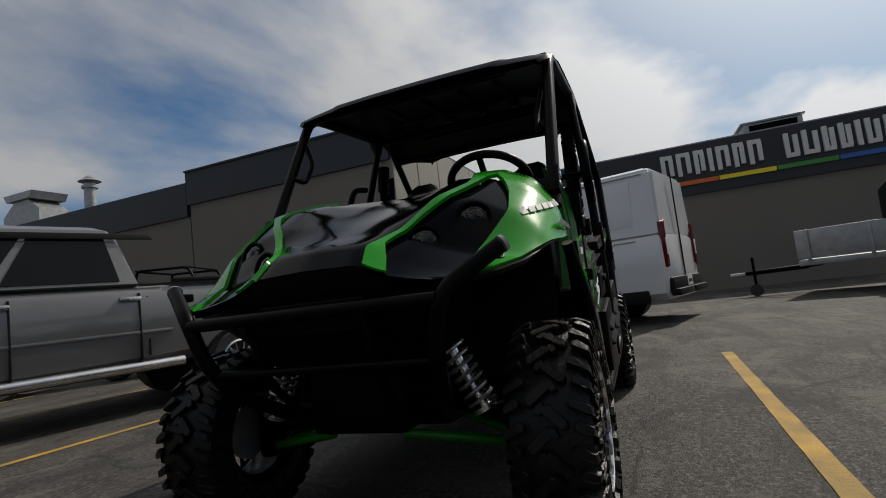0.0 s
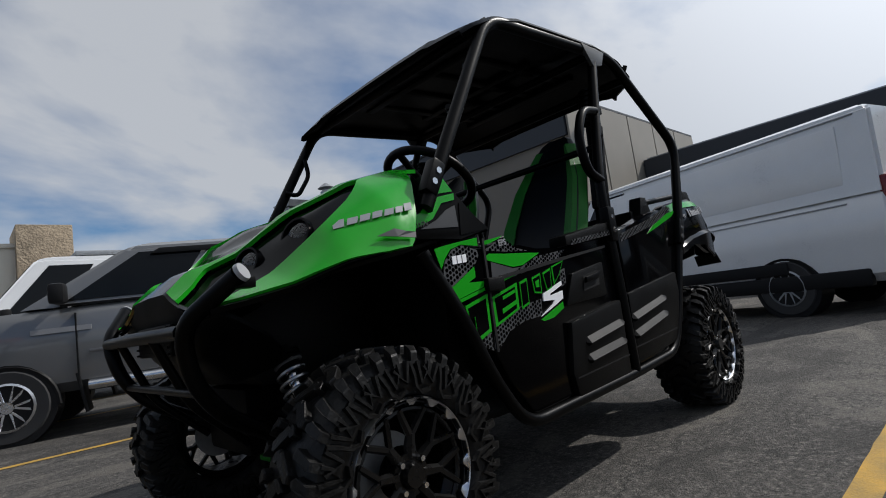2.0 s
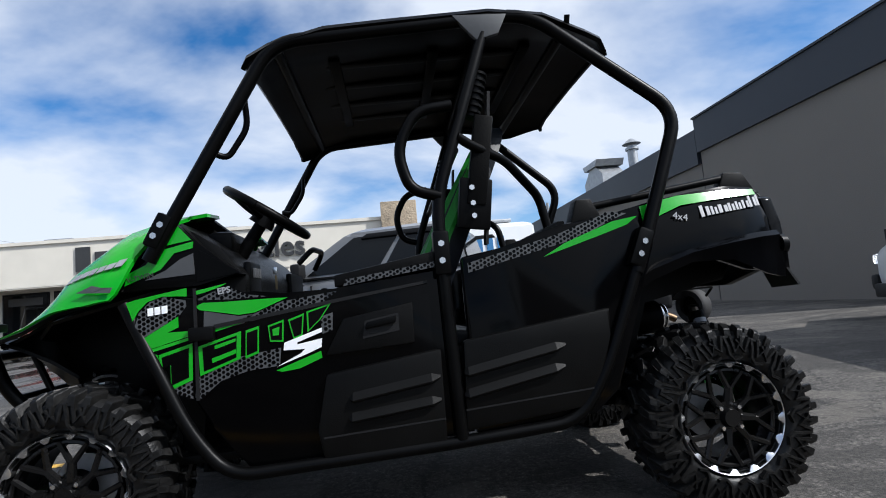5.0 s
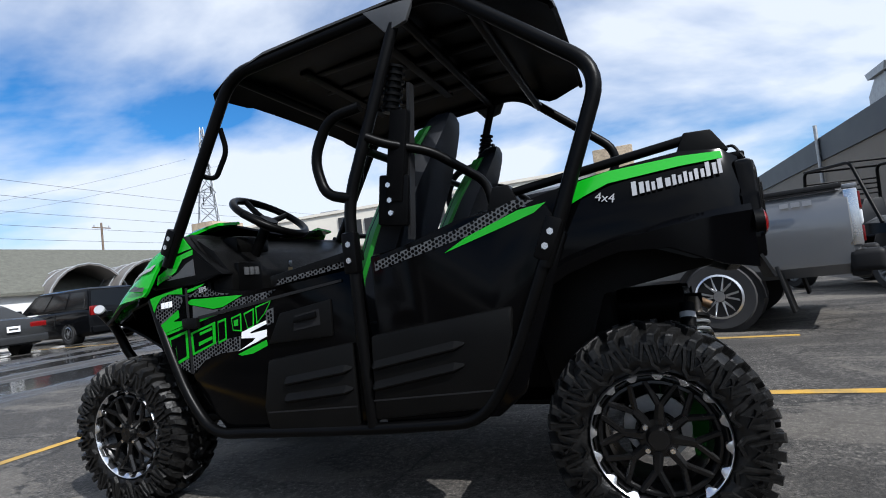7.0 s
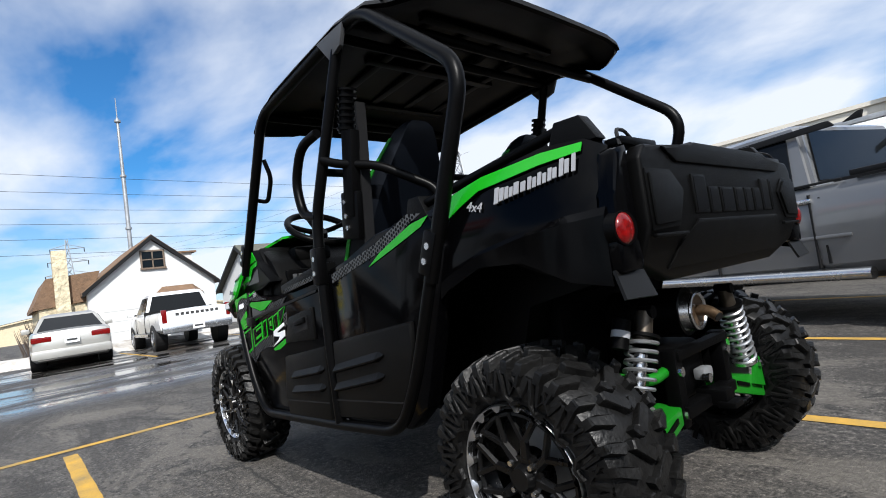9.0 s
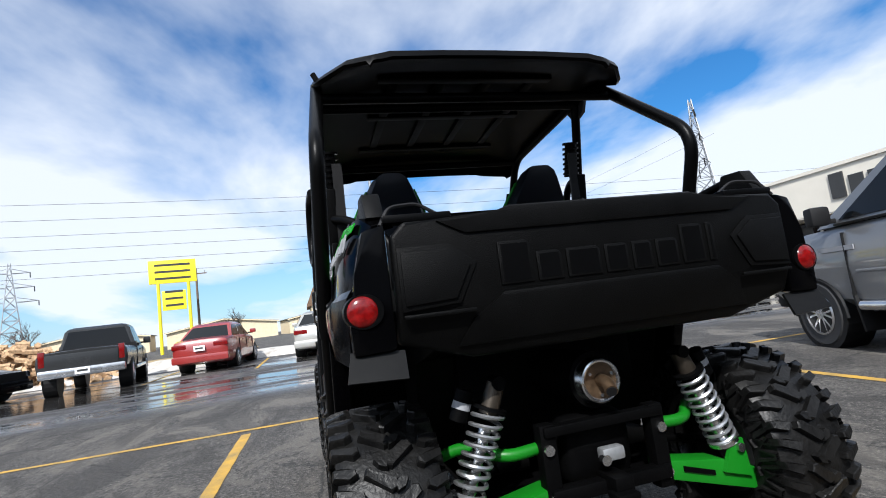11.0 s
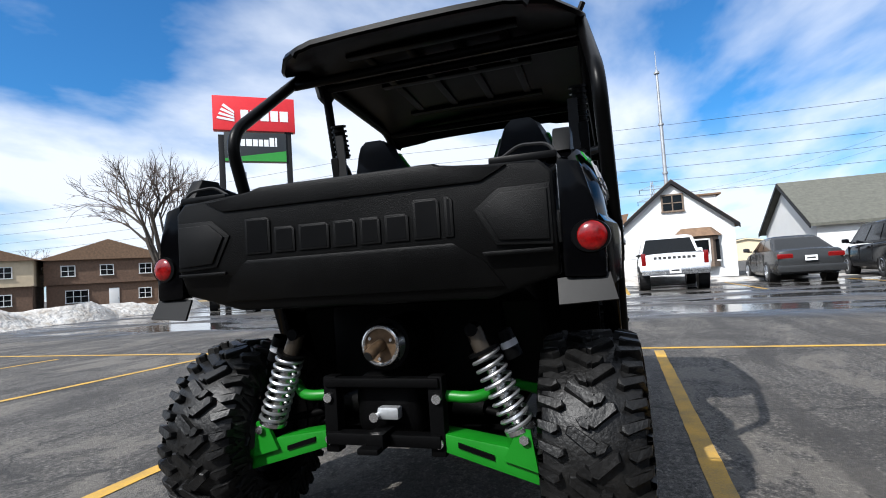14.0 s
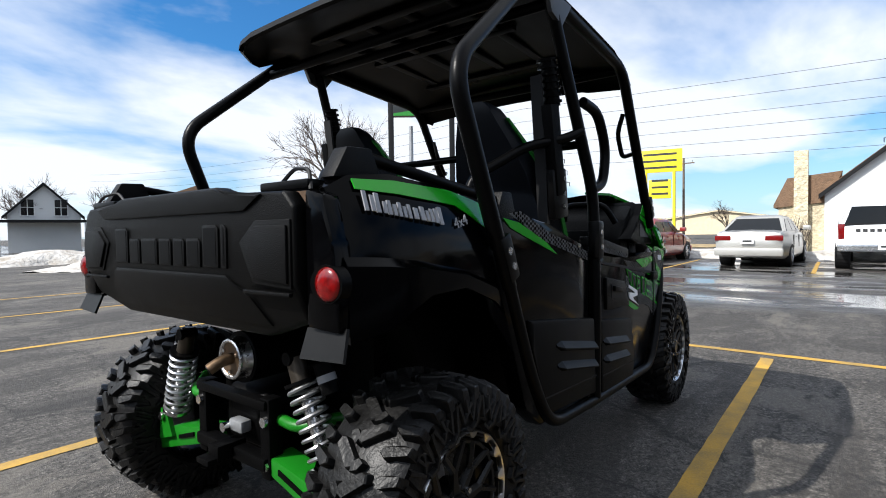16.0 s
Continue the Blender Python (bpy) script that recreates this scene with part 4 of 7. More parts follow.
    if plate:
        pl = part("number_plate", box(-L - 0.065, 0, zbump + (0.3 if kind == "sedan" else 0.02), 0.012, 0.31, 0.155), WHITE_DECAL, v)
        part("plate_bar", box(-L - 0.073, 0, zbump + (0.3 if kind == "sedan" else 0.02), 0.005, 0.22, 0.05), DARK_LETTER, pl)
    if kind in ("pickup", "old_pickup"):
        x1 = base[0] - 0.05
        inner = part("load_bed", box((-L + 0.1 + x1) / 2, 0, zb + 0.021, x1 + L - 0.16, width * 0.80, 0.03), CAR_TRIM, v, smooth=False)
        part("tailgate", box(-L + 0.005, 0, zb - 0.28, 0.06, width * 0.78, 0.50, 0.02), paint, v)
        part("bed_gap", box(base[0] - 0.04, 0, 0.86, 0.02, width * 0.985, 0.6), CAR_TRIM, body, smooth=False)
    if kind == "jeep":
        wheel(v, 0, 0, 0.38, 0.24, ALLOY, 5, 1, "spare_wheel").matrix_basis = pose(-L - 0.14, 0, 0.55, 0, 0, 90)
    return v


pickup = vehicle("crew_cab_pickup", "dark grey metallic crew-cab pickup truck with chrome door handles", "pickup truck", pose(-0.50, -4.98, 0, 0, 0, -18), GREY_PAINT, "pickup", 5.85, 2.06, 3.72, 0.365)
part("badge_bar", box(1.52, 1.028, 1.04, 0.5, 0.012, 0.05), SILVER_DECAL, pickup)
for s in (1, -1):
    tl = part("lamp_housing", prism([(s * 0.80, 0.78), (s * 1.0, 0.76), (s * 0.985, 1.27), (s * 0.80, 1.28)], "x", -2.955, -2.85, 0.015), CHROME, pickup, "chrome framed tail light")
    part("red_lens", box(-2.96, s * 0.945, 1.16, 0.02, 0.07, 0.16, 0.006), RED_LENS, tl)
    part("red_lens", box(-2.96, s * 0.945, 0.86, 0.02, 0.07, 0.14, 0.006), RED_LENS, tl)
    part("white_lens", box(-2.96, s * 0.945, 1.01, 0.02, 0.06, 0.12, 0.006), WHITE_DECAL, tl)
    part("mud_flap", box(-2.32, s * 0.90, 0.40, 0.03, 0.28, 0.46, 0.008, rot=Matrix.Rotation(radians(12), 4, "Y")), CAR_TRIM, pickup)
    part("mud_flap", box(1.38, s * 0.90, 0.40, 0.03, 0.26, 0.40, 0.008, rot=Matrix.Rotation(radians(10), 4, "Y")), CAR_TRIM, pickup)
    part("bumper_corner", box(-2.96, s * 0.86, 0.62, 0.26, 0.28, 0.20, 0.05, 3), CAR_TRIM, pickup)
    for k in range(3):
        part("decal_bar", box(-2.40 - 0.09 * k, s * 1.034, 1.19, 0.07, 0.012, 0.045), SILVER_DECAL, pickup, "pale decal bar")
    part("window_visor", prism([(-0.88, 1.83), (0.62, 1.83), (0.72, 1.77), (-0.93, 1.77)], "y", min(s * 0.84, s * 0.865), max(s * 0.84, s * 0.865), 0.006), CAR_TRIM, pickup, "dark rain visor over the side windows")
    part("belt_moulding", box(0.28, s * 0.985, 1.285, 2.5, 0.02, 0.022, 0.006), CAR_TRIM, pickup)
    part("swage_line", box(0.15, s * 1.026, 0.80, 2.3, 0.014, 0.03, 0.006), GREY_PAINT, pickup)
    part("fuel_flap", cyl((-1.52, s * 1.012, 1.03), (-1.52, s * 1.032, 1.03), 0.095, 0.088, 24), GREY_PAINT, pickup)
    part("bed_rail_cap", box(-1.95, s * 0.97, 1.315, 1.8, 0.09, 0.05, 0.015), CAR_TRIM, pickup)
part("top_spoiler", box(-2.90, 0, 1.31, 0.12, 1.6, 0.04, 0.015), GREY_PAINT, pickup)
part("roof_antenna", prism([(-0.55, 1.92), (-0.72, 1.92), (-0.74, 1.99), (-0.70, 1.99)], "y", -0.02, 0.02, 0.004), CAR_TRIM, pickup)
VAN_AT = pose(-7.2, -1.4, 0, 0, 0, math.degrees(math.atan2(-0.96, -0.28)))
cargo_van = vehicle("white_cargo_van", "white high-roof cargo van with black lower trim", "van", VAN_AT, WHITE_PAINT, "van", 6.2, 2.06, 3.95, 0.37, GALV)
for s in (1, -1):
    part("side_panel", box(-0.9, s * 0.952, 1.86, 3.6, 0.04, 0.72, 0.015, rot=Matrix.Rotation(s * radians(5.0), 4, "X")), WHITE_PAINT, cargo_van)
for s in (1, -1):
    lamp = part("lamp_cluster", prism([(s * 0.90, 0.86), (s * 0.995, 0.84), (s * 0.985, 1.52), (s * 0.90, 1.56)], "x", -3.125, -3.02, 0.01), RED_LENS, cargo_van, "tall red tail light")
    part("reverse_lens", box(-3.128, s * 0.945, 1.16, 0.012, 0.07, 0.26, 0.005), WHITE_DECAL, lamp)
    part("swage_line", box(-0.6, s * 1.018, 1.28, 4.2, 0.012, 0.018, 0.004), GALV, cargo_van)
    part("roof_gutter", box(-0.6, s * 0.918, 2.30, 4.6, 0.02, 0.02, 0.006), GALV, cargo_van)
    part("load_step", box(-3.16, s * 0.5, 0.46, 0.14, 0.9, 0.10, 0.02), CAR_TRIM, cargo_van)
part("load_door_gap", box(-3.11, 0, 1.45, 0.02, 0.016, 1.9), CAR_TRIM, cargo_van, smooth=False)
service_van = vehicle("white_service_van", "white high-roof service van with blue lettering bars", "van", pose(-0.2, -9.3, 0, 0, 0, 0), WHITE_PAINT, "van", 5.95, 2.06, 3.75, 0.36, GALV)
bar_parts("lettering_bar", BLUE_LETTER, service_van, "blue lettering bars", [0.15, 0.14, 0.14, 0.13, 0.14, 0.15, 0.15, 0.14, 0.16], 0.33, 0.095, 0.012, pose(-1.2, 0.965, 1.95, 85, 0, 180))
bar_parts("lettering_bar", BLUE_LETTER, service_van, "pale blue lettering bars", [0.07] * 8, 0.15, 0.10, 0.012, pose(-1.2, 1.0, 1.66, 85, 0, 180))
part("ladder_rack", box(-0.9, 0, 2.49, 3.2, 1.3, 0.08, 0.02), GALV, service_van)
white_truck = vehicle("white_pickup", "older white extended-cab pickup truck with chrome rear bumper", "pickup truck", pose(16.3, -2.6, 0, 0, 0, -2), WHITE_PAINT, "old_pickup", 5.5, 1.98, 3.6, 0.37)
bar_parts("tailgate_bar", DARK_LETTER, white_truck, "dark tailgate wordmark bars", [0.085] * 9, 0.075, 0.045, 0.008, pose(-2.775, 0, 0.98, 90, 0, -90))
vehicle("silver_sedan", "silver-beige four-door sedan parked beyond wet asphalt", "car", pose(16.4, 0.2, 0, 0, 0, -4), SILVER_PAINT, "sedan", 4.7, 1.79, 2.7, 0.32)
vehicle("red_sedan", "dark red four-door sedan with chrome badge", "car", pose(16.4, 3.65, 0, 0, 0, -6), RED_PAINT, "sedan", 4.5, 1.73, 2.6, 0.31)
vehicle("dark_pickup", "dark charcoal older pickup truck", "pickup truck", pose(14.6, 6.6, 0, 0, 0, 10), BLUE_GREY_PAINT, "old_pickup", 5.3, 1.95, 3.5, 0.37)
vehicle("grey_sedan", "charcoal grey modern sedan", "car", pose(17.3, -6.4, 0, 0, 0, -2), BLUE_GREY_PAINT, "sedan", 4.9, 1.84, 2.8, 0.34)
vehicle("black_minivan", "black minivan with tinted windows", "minivan", pose(17.4, -9.6, 0, 0, 0, -4), BLACK_PAINT, "minivan", 5.1, 2.0, 3.05, 0.34)
vehicle("black_sport_sedan", "black sport sedan with dark alloy wheels", "car", pose(13.4, 10.4, 0, 0, 0, -97), BLACK_PAINT, "sedan", 4.6, 1.8, 2.65, 0.33, DARK_METAL)
vehicle("black_off_roader", "boxy black off-road car with a spare wheel", "car", pose(16.4, 15.6, 0, 0, 0, 40), CAR_TRIM, "jeep", 4.2, 1.87, 2.6, 0.38)



def parked_utv(at, paint, label):
    """A small work side-by-side that faces local +x, with an open cage and a front rack."""
    v = thing("parked_side_by_side", label, "utility vehicle", at, group="parked side-by-sides")
    part("tub", prism([(-1.25, 0.42), (-1.3, 0.72), (-0.4, 0.76), (-0.35, 0.50), (0.55, 0.48), (0.62, 0.80), (0.9, 0.84), (0.9, 0.45)], "y", -0.56, 0.56, 0.03), CAR_TRIM, v)
    part("bonnet", loft([[(0.60, 0, 1.06), (0.60, 0.45, 1.05), (0.60, 0.66, 0.96), (0.60, 0.68, 0.80)], [(1.0, 0, 1.02), (1.0, 0.45, 1.01), (1.0, 0.64, 0.93), (1.0, 0.66, 0.80)], [(1.35, 0, 0.92), (1.35, 0.40, 0.90), (1.35, 0.54, 0.84), (1.35, 0.56, 0.74)], [(1.46, 0, 0.74), (1.46, 0.36, 0.74), (1.46, 0.46, 0.72), (1.46, 0.48, 0.66)]], mirror=True), paint, v, "moulded bonnet and fenders")
    part("cargo_box", box(-0.95, 0, 0.92, 0.85, 1.25, 0.30, 0.03), paint, v)
    part("bench_seat", box(-0.22, 0, 0.82, 0.50, 1.15, 0.14, 0.04), SEAT_BLACK, v)
    part("seat_back", box(-0.46, 0, 1.12, 0.12, 1.15, 0.50, 0.04, rot=Matrix.Rotation(radians(-10), 4, "Y")), SEAT_BLACK, v)
    part("front_bumper_bar", tube([(1.40, -0.48, 0.50), (1.58, -0.44, 0.66), (1.58, 0.44, 0.66), (1.40, 0.48, 0.50)], 0.024, bend=0.08), BLACK_TUBE, v)
    part("steering_wheel", tube([(0.38 + 0.10 * math.sin(a), 0.30 + 0.17 * math.cos(a), 1.20 + 0.13 * math.sin(a)) for a in [2 * math.pi * q / 16 for q in range(17)]], 0.014, bend=0, seg=6), CAR_TRIM, v)
    for s in (1, -1):
        part("cage_rail", tube([(0.85, s * 0.62, 0.95), (0.42, s * 0.60, 1.88), (-0.52, s * 0.60, 1.90), (-0.60, s * 0.64, 0.80)], 0.025, bend=0.10), BLACK_TUBE, v)
        hl = part("headlight", cyl((1.34, s * 0.36, 0.83), (1.41, s * 0.36, 0.82), 0.075, 0.070, 16), CAR_TRIM, v)
        part("lens", cyl((1.405, s * 0.36, 0.82), (1.415, s * 0.36, 0.82), 0.058, 0.052, 16), WHITE_DECAL, hl)
        for x in (1.0, -0.95):
            wheel(v, x, s * 0.62, 0.32, 0.25, GALV, 5, s)
    for z in (1.88, 1.70, 1.62, 1.54, 1.46):
        x = 0.42 if z > 1.8 else -0.56
        part("rack_bar", tube([(x, -0.60, z), (x, 0.60, z)], 0.016, bend=0), BLACK_TUBE, v)
    part("cross_tube", tube([(-0.52, -0.60, 1.90), (-0.52, 0.60, 1.90)], 0.024, bend=0), BLACK_TUBE, v)
    return v


parked_utv(pose(-4.55, -7.3, 0, 0, 0, 111), BLACK_PAINT, "black work side-by-side with an open cage parked behind the pickup")
parked_utv(pose(22.0, -17.6, 0, 0, 0, 200), BLACK_PAINT, "black side-by-side parked by wet asphalt")
parked_utv(pose(21.5, -20.2, 0, 0, 0, 205), RED_PAINT, "red side-by-side parked in a row")
parked_utv(pose(13.2, -18.6, 0, 0, 0, 100), RED_PAINT, "red side-by-side in front of the dealership")
parked_utv(pose(10.6, -18.4, 0, 0, 0, 96), BLACK_PAINT, "black side-by-side in front of the dealership")
parked_utv(pose(8.4, -18.2, 0, 0, 0, 92), CAR_TRIM, "black side-by-side in front of the dealership")


def trailer():
    t = thing("utility_trailer", "aluminium utility trailer with a black box on its deck", "trailer", pose(-8.97, 6.08, 0, 0, 0, 66))
    part("deck", box(0, 0, 0.62, 4.2, 1.9, 0.12, 0.02), GALV, t)
    for s in (1, -1):
        rail = part("side_board", box(0, s * 0.93, 0.98, 4.2, 0.05, 0.55, 0.015), GALV, t, "aluminium side board")
        for i in range(5):
            part("stake", box(-1.9 + i * 0.95, s * 0.965, 0.95, 0.06, 0.04, 0.62, 0.01), GALV, rail)
        wheel(t, 0.1, s * 0.80, 0.33, 0.2, GALV, 5, s)
        part("mudguard", box(0.1, s * 1.0, 0.74, 0.9, 0.24, 0.05, 0.02), GALV, t)
    part("tail_board", box(2.08, 0, 0.98, 0.05, 1.85, 0.55, 0.015), GALV, t)
    part("front_board", box(-2.08, 0, 0.98, 0.05, 1.85, 0.55, 0.015), GALV, t)
    part("drawbar", tube([(-2.0, 0.7, 0.55), (-3.3, 0, 0.5), (-2.0, -0.7, 0.55)], 0.045, bend=0.05), DARK_METAL, t)
    part("tongue", tube([(-2.2, 0, 0.52), (-3.6, 0, 0.48)], 0.05, bend=0), GALV, t)
    part("jack_wheel", cyl((-3.1, -0.14, 0.13), (-3.1, -0.08, 0.13), 0.13), CAR_TYRE, t)
    part("jack_post", cyl((-3.1, -0.11, 0.13), (-3.1, -0.11, 0.85), 0.03), DARK_METAL, t)
    b = thing("black_cargo_box", "black covered machine load standing on the trailer", "trailer load", pose(-8.77, 6.58, 0.69, 0, 0, 66))
    part("housing", prism([(-1.3, 0), (1.4, 0), (1.4, 1.35), (-0.9, 1.5), (-1.3, 1.1)], "y", -0.8, 0.8, 0.05), CAR_TRIM, b)
    part("cover", box(0.2, 0, 1.5, 2.4, 1.7, 0.06, 0.02), BLACK_SATIN, b)


trailer()


# ---- pole signs, masts, wires ----
def pole_sign():
    s = thing("dealer_pole_sign", "tall roadside pole sign with red and dark green panels", "sign", pose(19.6, 16.6, 0, 0, 0, 38.5) @ Matrix.Scale(0.90, 4))
    for y in (-1.95, 1.75):
        part("post", box(0, y, 5.2 if y < 0 else 4.9, 0.32, 0.32, 10.4 if y < 0 else 9.8, 0.02), CAR_TRIM, s)
    part("rear_post", cyl((1.6, 0.6, 0), (1.6, 0.6, 8), 0.13), GALV, s)
    red = part("upper_panel", box(0, -0.1, 11.05, 0.5, 4.5, 2.0, 0.03), SIGN_RED, s, "red sign panel with white bars")
    bar_parts("word_bar", WHITE_DECAL, red, "", [0.42, 0.46, 0.46, 0.42, 0.46], 0.62, 0.10, 0.02, pose(-0.252, -0.65, 10.95, 90, 0, -90))
    for i in range(4):
        part("emblem_feather", prism([(1.0, 10.55 + 0.16 * i), (1.95 - 0.1 * i, 10.7 + 0.25 * i), (1.9 - 0.12 * i, 10.83 + 0.25 * i), (1.0, 10.67 + 0.16 * i)], "x", -0.275, -0.252), WHITE_DECAL, red)
    low = part("lower_panel", box(0, -0.1, 9.1, 0.42, 3.4, 1.7, 0.02), SIGN_DARK, s, "dark sign panel with a green strip")
    part("green_strip", prism([(-1.78, 8.27), (1.58, 8.27), (1.58, 8.42), (-1.78, 8.9)], "x", -0.222, -0.213), SIGN_GREEN, low)
    bar_parts("word_bar", WHITE_DECAL, low, "", [0.29, 0.25, 0.32, 0.25, 0.23, 0.25, 0.25, 0.10], 0.40, 0.06, 0.02, pose(-0.212, -0.1, 9.35, 90, 0, -90), lift=(0, 6, 7))
    part("top_bracket", box(0, -2.0, 10.2, 0.34, 0.5, 0.35, 0.02), CAR_TRIM, s)


pole_sign()
ysign = thing("yellow_pole_sign", "yellow roadside pole sign with dark lettering bars", "sign", pose(56.0, 13.5, 0, 0, 0, 12))
for y in (-1.4, 1.4):
    part("post", cyl((0, y, 0), (0, y, 9.5), 0.16), SIGN_YELLOW, ysign)
for z0, z1, w in ((4.4, 6.4, 2.2), (7.2, 9.6, 4.4)):
    pn = part("panel", box(0, 0, (z0 + z1) / 2, 0.3, w, z1 - z0, 0.02), SIGN_YELLOW, ysign)
    for j in range(3):
        part("text_bar", box(-0.16, 0, z0 + 0.5 + j * 0.7, 0.02, w * 0.75, 0.22), DARK_LETTER, pn, smooth=False)


def lattice_tower(at, height, base, arms=True, name="transmission_tower", label="galvanised lattice power transmission tower"):
    t = thing(name, label, "tower", at)
    bm = bmesh.new()
    n = max(int(height / 3.0), 6)
    levels = []
    for i in range(n + 1):
        z = height * i / n
        w = base * (1 - i / n) ** 1.15 + (0.55 if arms else base * 0.6)
        w = w if arms else base
        levels.append([Vector((sx * w / 2, sy * w / 2, z)) for sx, sy in ((1, 1), (1, -1), (-1, -1), (-1, 1))])
    r = 0.10 if arms else 0.03
    for a, b in zip(levels, levels[1:]):
        for i in range(4):
            cyl(a[i], b[i], r, seg=5, bm=bm)
            cyl(a[i], b[(i + 1) % 4], r * 0.7, seg=4, bm=bm)
            cyl(a[(i + 1) % 4], b[i], r * 0.7, seg=4, bm=bm)
            cyl(a[i], a[(i + 1) % 4], r * 0.7, seg=4, bm=bm)
    part("mast", bm, GALV, t, smooth=False)
    if arms:
        for k in (0.62, 0.76, 0.9):
            for s in (1, -1):
                w = base * (1 - k) + 0.6
                bm = bmesh.new()
                tip = Vector((0, s * (w + 3.2), height * k + 0.2))
                for p in ((w / 2, s * w / 2, height * k), (-w / 2, s * w / 2, height * k), (0, s * w / 2, height * k + 1.3)):
                    cyl(p, tip, 0.08, seg=4, bm=bm)
                part("cross_arm", bm, GALV, t, smooth=False)
                part("insulator", cyl(tip, tip - Vector((0, 0, 1.4)), 0.12, seg=6), CAR_TRIM, t)
    return t


lattice_tower(pose(76.5, -75, 0, 0, 0, 52), 35, 6.0)
lattice_tower(pose(161, 76, 0, 0, 0, 25), 28, 6.0)
lattice_tower(pose(197, -17, 0, 0, 0, -8), 30, 6.0)
mast = thing("radio_mast", "thin tall grey radio mast behind the white house", "mast", pose(32.0, -4.4, 0))
part("lower_tube", cyl((0, 0, 0), (0, 0, 9.5), 0.13, 0.11, 10), GALV, mast)
part("upper_tube", cyl((0, 0, 9.5), (0, 0, 13.0), 0.10, 0.07, 10), GALV, mast)
part("antenna", cyl((0, 0, 13.0), (0, 0, 14.2), 0.03, 0.02, 6), GALV, mast)
for z in (3.2, 6.4, 9.5, 12.8):
    part("joint_collar", cyl((0, 0, z - 0.06), (0, 0, z + 0.06), 0.17, seg=10), GALV, mast)


def wire(a, b, sag, name="power_line"):
    a, b = Vector(a), Vector(b)
    ps = []
    for i in range(15):
        k = i / 14
        ps.append(a.lerp(b, k) - Vector((0, 0, sag * 4 * k * (1 - k))))
    return tagged(part(name, tube(ps, 0.021, bend=0, seg=4), CAR_TRIM), "thin dark overhead power line", "cable", group="power lines")


for i, z in enumerate((15.0, 13.4, 11.8, 10.4, 9.0, 7.6)):
    wire((60, -150, z + 3), (56, 30, z + 1.5), 2.0)
    wire((56, 30, z + 1.5), (48, 150, z + 2), 2.0)
wire((77, -71, 28), (197, -13, 24), 5)
wire((76, -79, 28), (197, -21, 24), 5)


def utility_pole(x, y, h=9.0):
    p = thing("utility_pole", "weathered wooden utility pole with a cross arm", "pole", pose(x, y, 0), group="utility poles")
    part("pole", cyl((0, 0, 0), (0, 0, h), 0.15, 0.11, seg=10), WOOD, p)
    part("cross_arm", box(0, 0, h - 0.6, 0.1, 2.2, 0.12), WOOD, p)
    for s in (-0.9, 0.9):
        part("insulator", cyl((0, s, h - 0.54), (0, s, h - 0.3), 0.05, seg=8), GALV, p)


utility_pole(56, 30, 10.5)
utility_pole(58, -40, 11.5)
utility_pole(60, 12, 9.0)
sl = thing("street_lamp", "grey curved-arm street lamp", "street lamp", pose(36, 28, 0))
part("column", tube([(0, 0, 0), (0, 0, 6.6), (-0.5, -0.6, 7.2), (-1.2, -1.4, 7.3)], 0.08, bend=0.5), GALV, sl)
part("arm", tube([(0, 0, 6.5), (0.5, 0.6, 7.2), (1.2, 1.4, 7.3)], 0.07, bend=0.5), GALV, sl)
part("lamp_head", box(1.5, 1.75, 7.27, 0.7, 0.3, 0.14, 0.04, rot=Matrix.Rotation(radians(49), 4, "Z")), GALV, sl)
part("lamp_head", box(-1.5, -1.75, 7.27, 0.7, 0.3, 0.14, 0.04, rot=Matrix.Rotation(radians(49), 4, "Z")), GALV, sl)


# ---- trees, wood pile ----
def bare_tree(x, y, height, seed, lean=0.0, depth=5):
    rnd = random.Random(seed)
    t = thing("bare_tree", "leafless winter tree with fine spreading twigs", "tree", pose(x, y, 0), group="bare trees")
    trunk = bmesh.new()
    limbs, twigs = [], []

    def grow(p, d, length, r, level):
        q = p + d * length
        target = trunk if level == 0 else (limb_bm if level < 3 else twig_bm)
        cyl(p, q, r, r * 0.72, 7 if level < 2 else (5 if level < 3 else 3), target, caps=False)
        if level >= depth:
            return
        for i in range(3 if level else 5):
            az, tilt = rnd.uniform(0, 6.283), rnd.uniform(0.3, 0.75)
            side = d.orthogonal().normalized()
            side = Matrix.Rotation(az, 3, d) @ side
            nd = (d * math.cos(tilt) + side * math.sin(tilt) + Vector((0, 0, 0.12))).normalized()
            grow(p.lerp(q, rnd.uniform(0.55, 1.0)), nd, length * rnd.uniform(0.6, 0.84), r * 0.58, level + 1)
    limb_bm, twig_bm = bmesh.new(), bmesh.new()
    grow(Vector((0, 0, 0)), Vector((lean, 0, 1)).normalized(), height * 0.25, height * 0.017, 0)
    part("trunk", trunk, BARK, t)
    part("limbs", limb_bm, BARK, t)
    part("crown", twig_bm, PINK_BUSH, t, "fine bare twigs")
    return t


for i, (tx, ty, th) in enumerate(((19.1, 22.6, 12.6), (14, 44, 8.0), (10, 48, 8.5), (1.5, 47, 8.5), (-2, 56, 9.0), (28, 42, 7.5), (45, 22, 6), (62, 8, 6), (75, -45, 9), (70, -52, 8), (52, -30, 6.5), (-8, 60, 10), (36, 60, 10))):
    bare_tree(tx, ty, th, 11 + i, 0.0, 6 if i == 0 else 5)

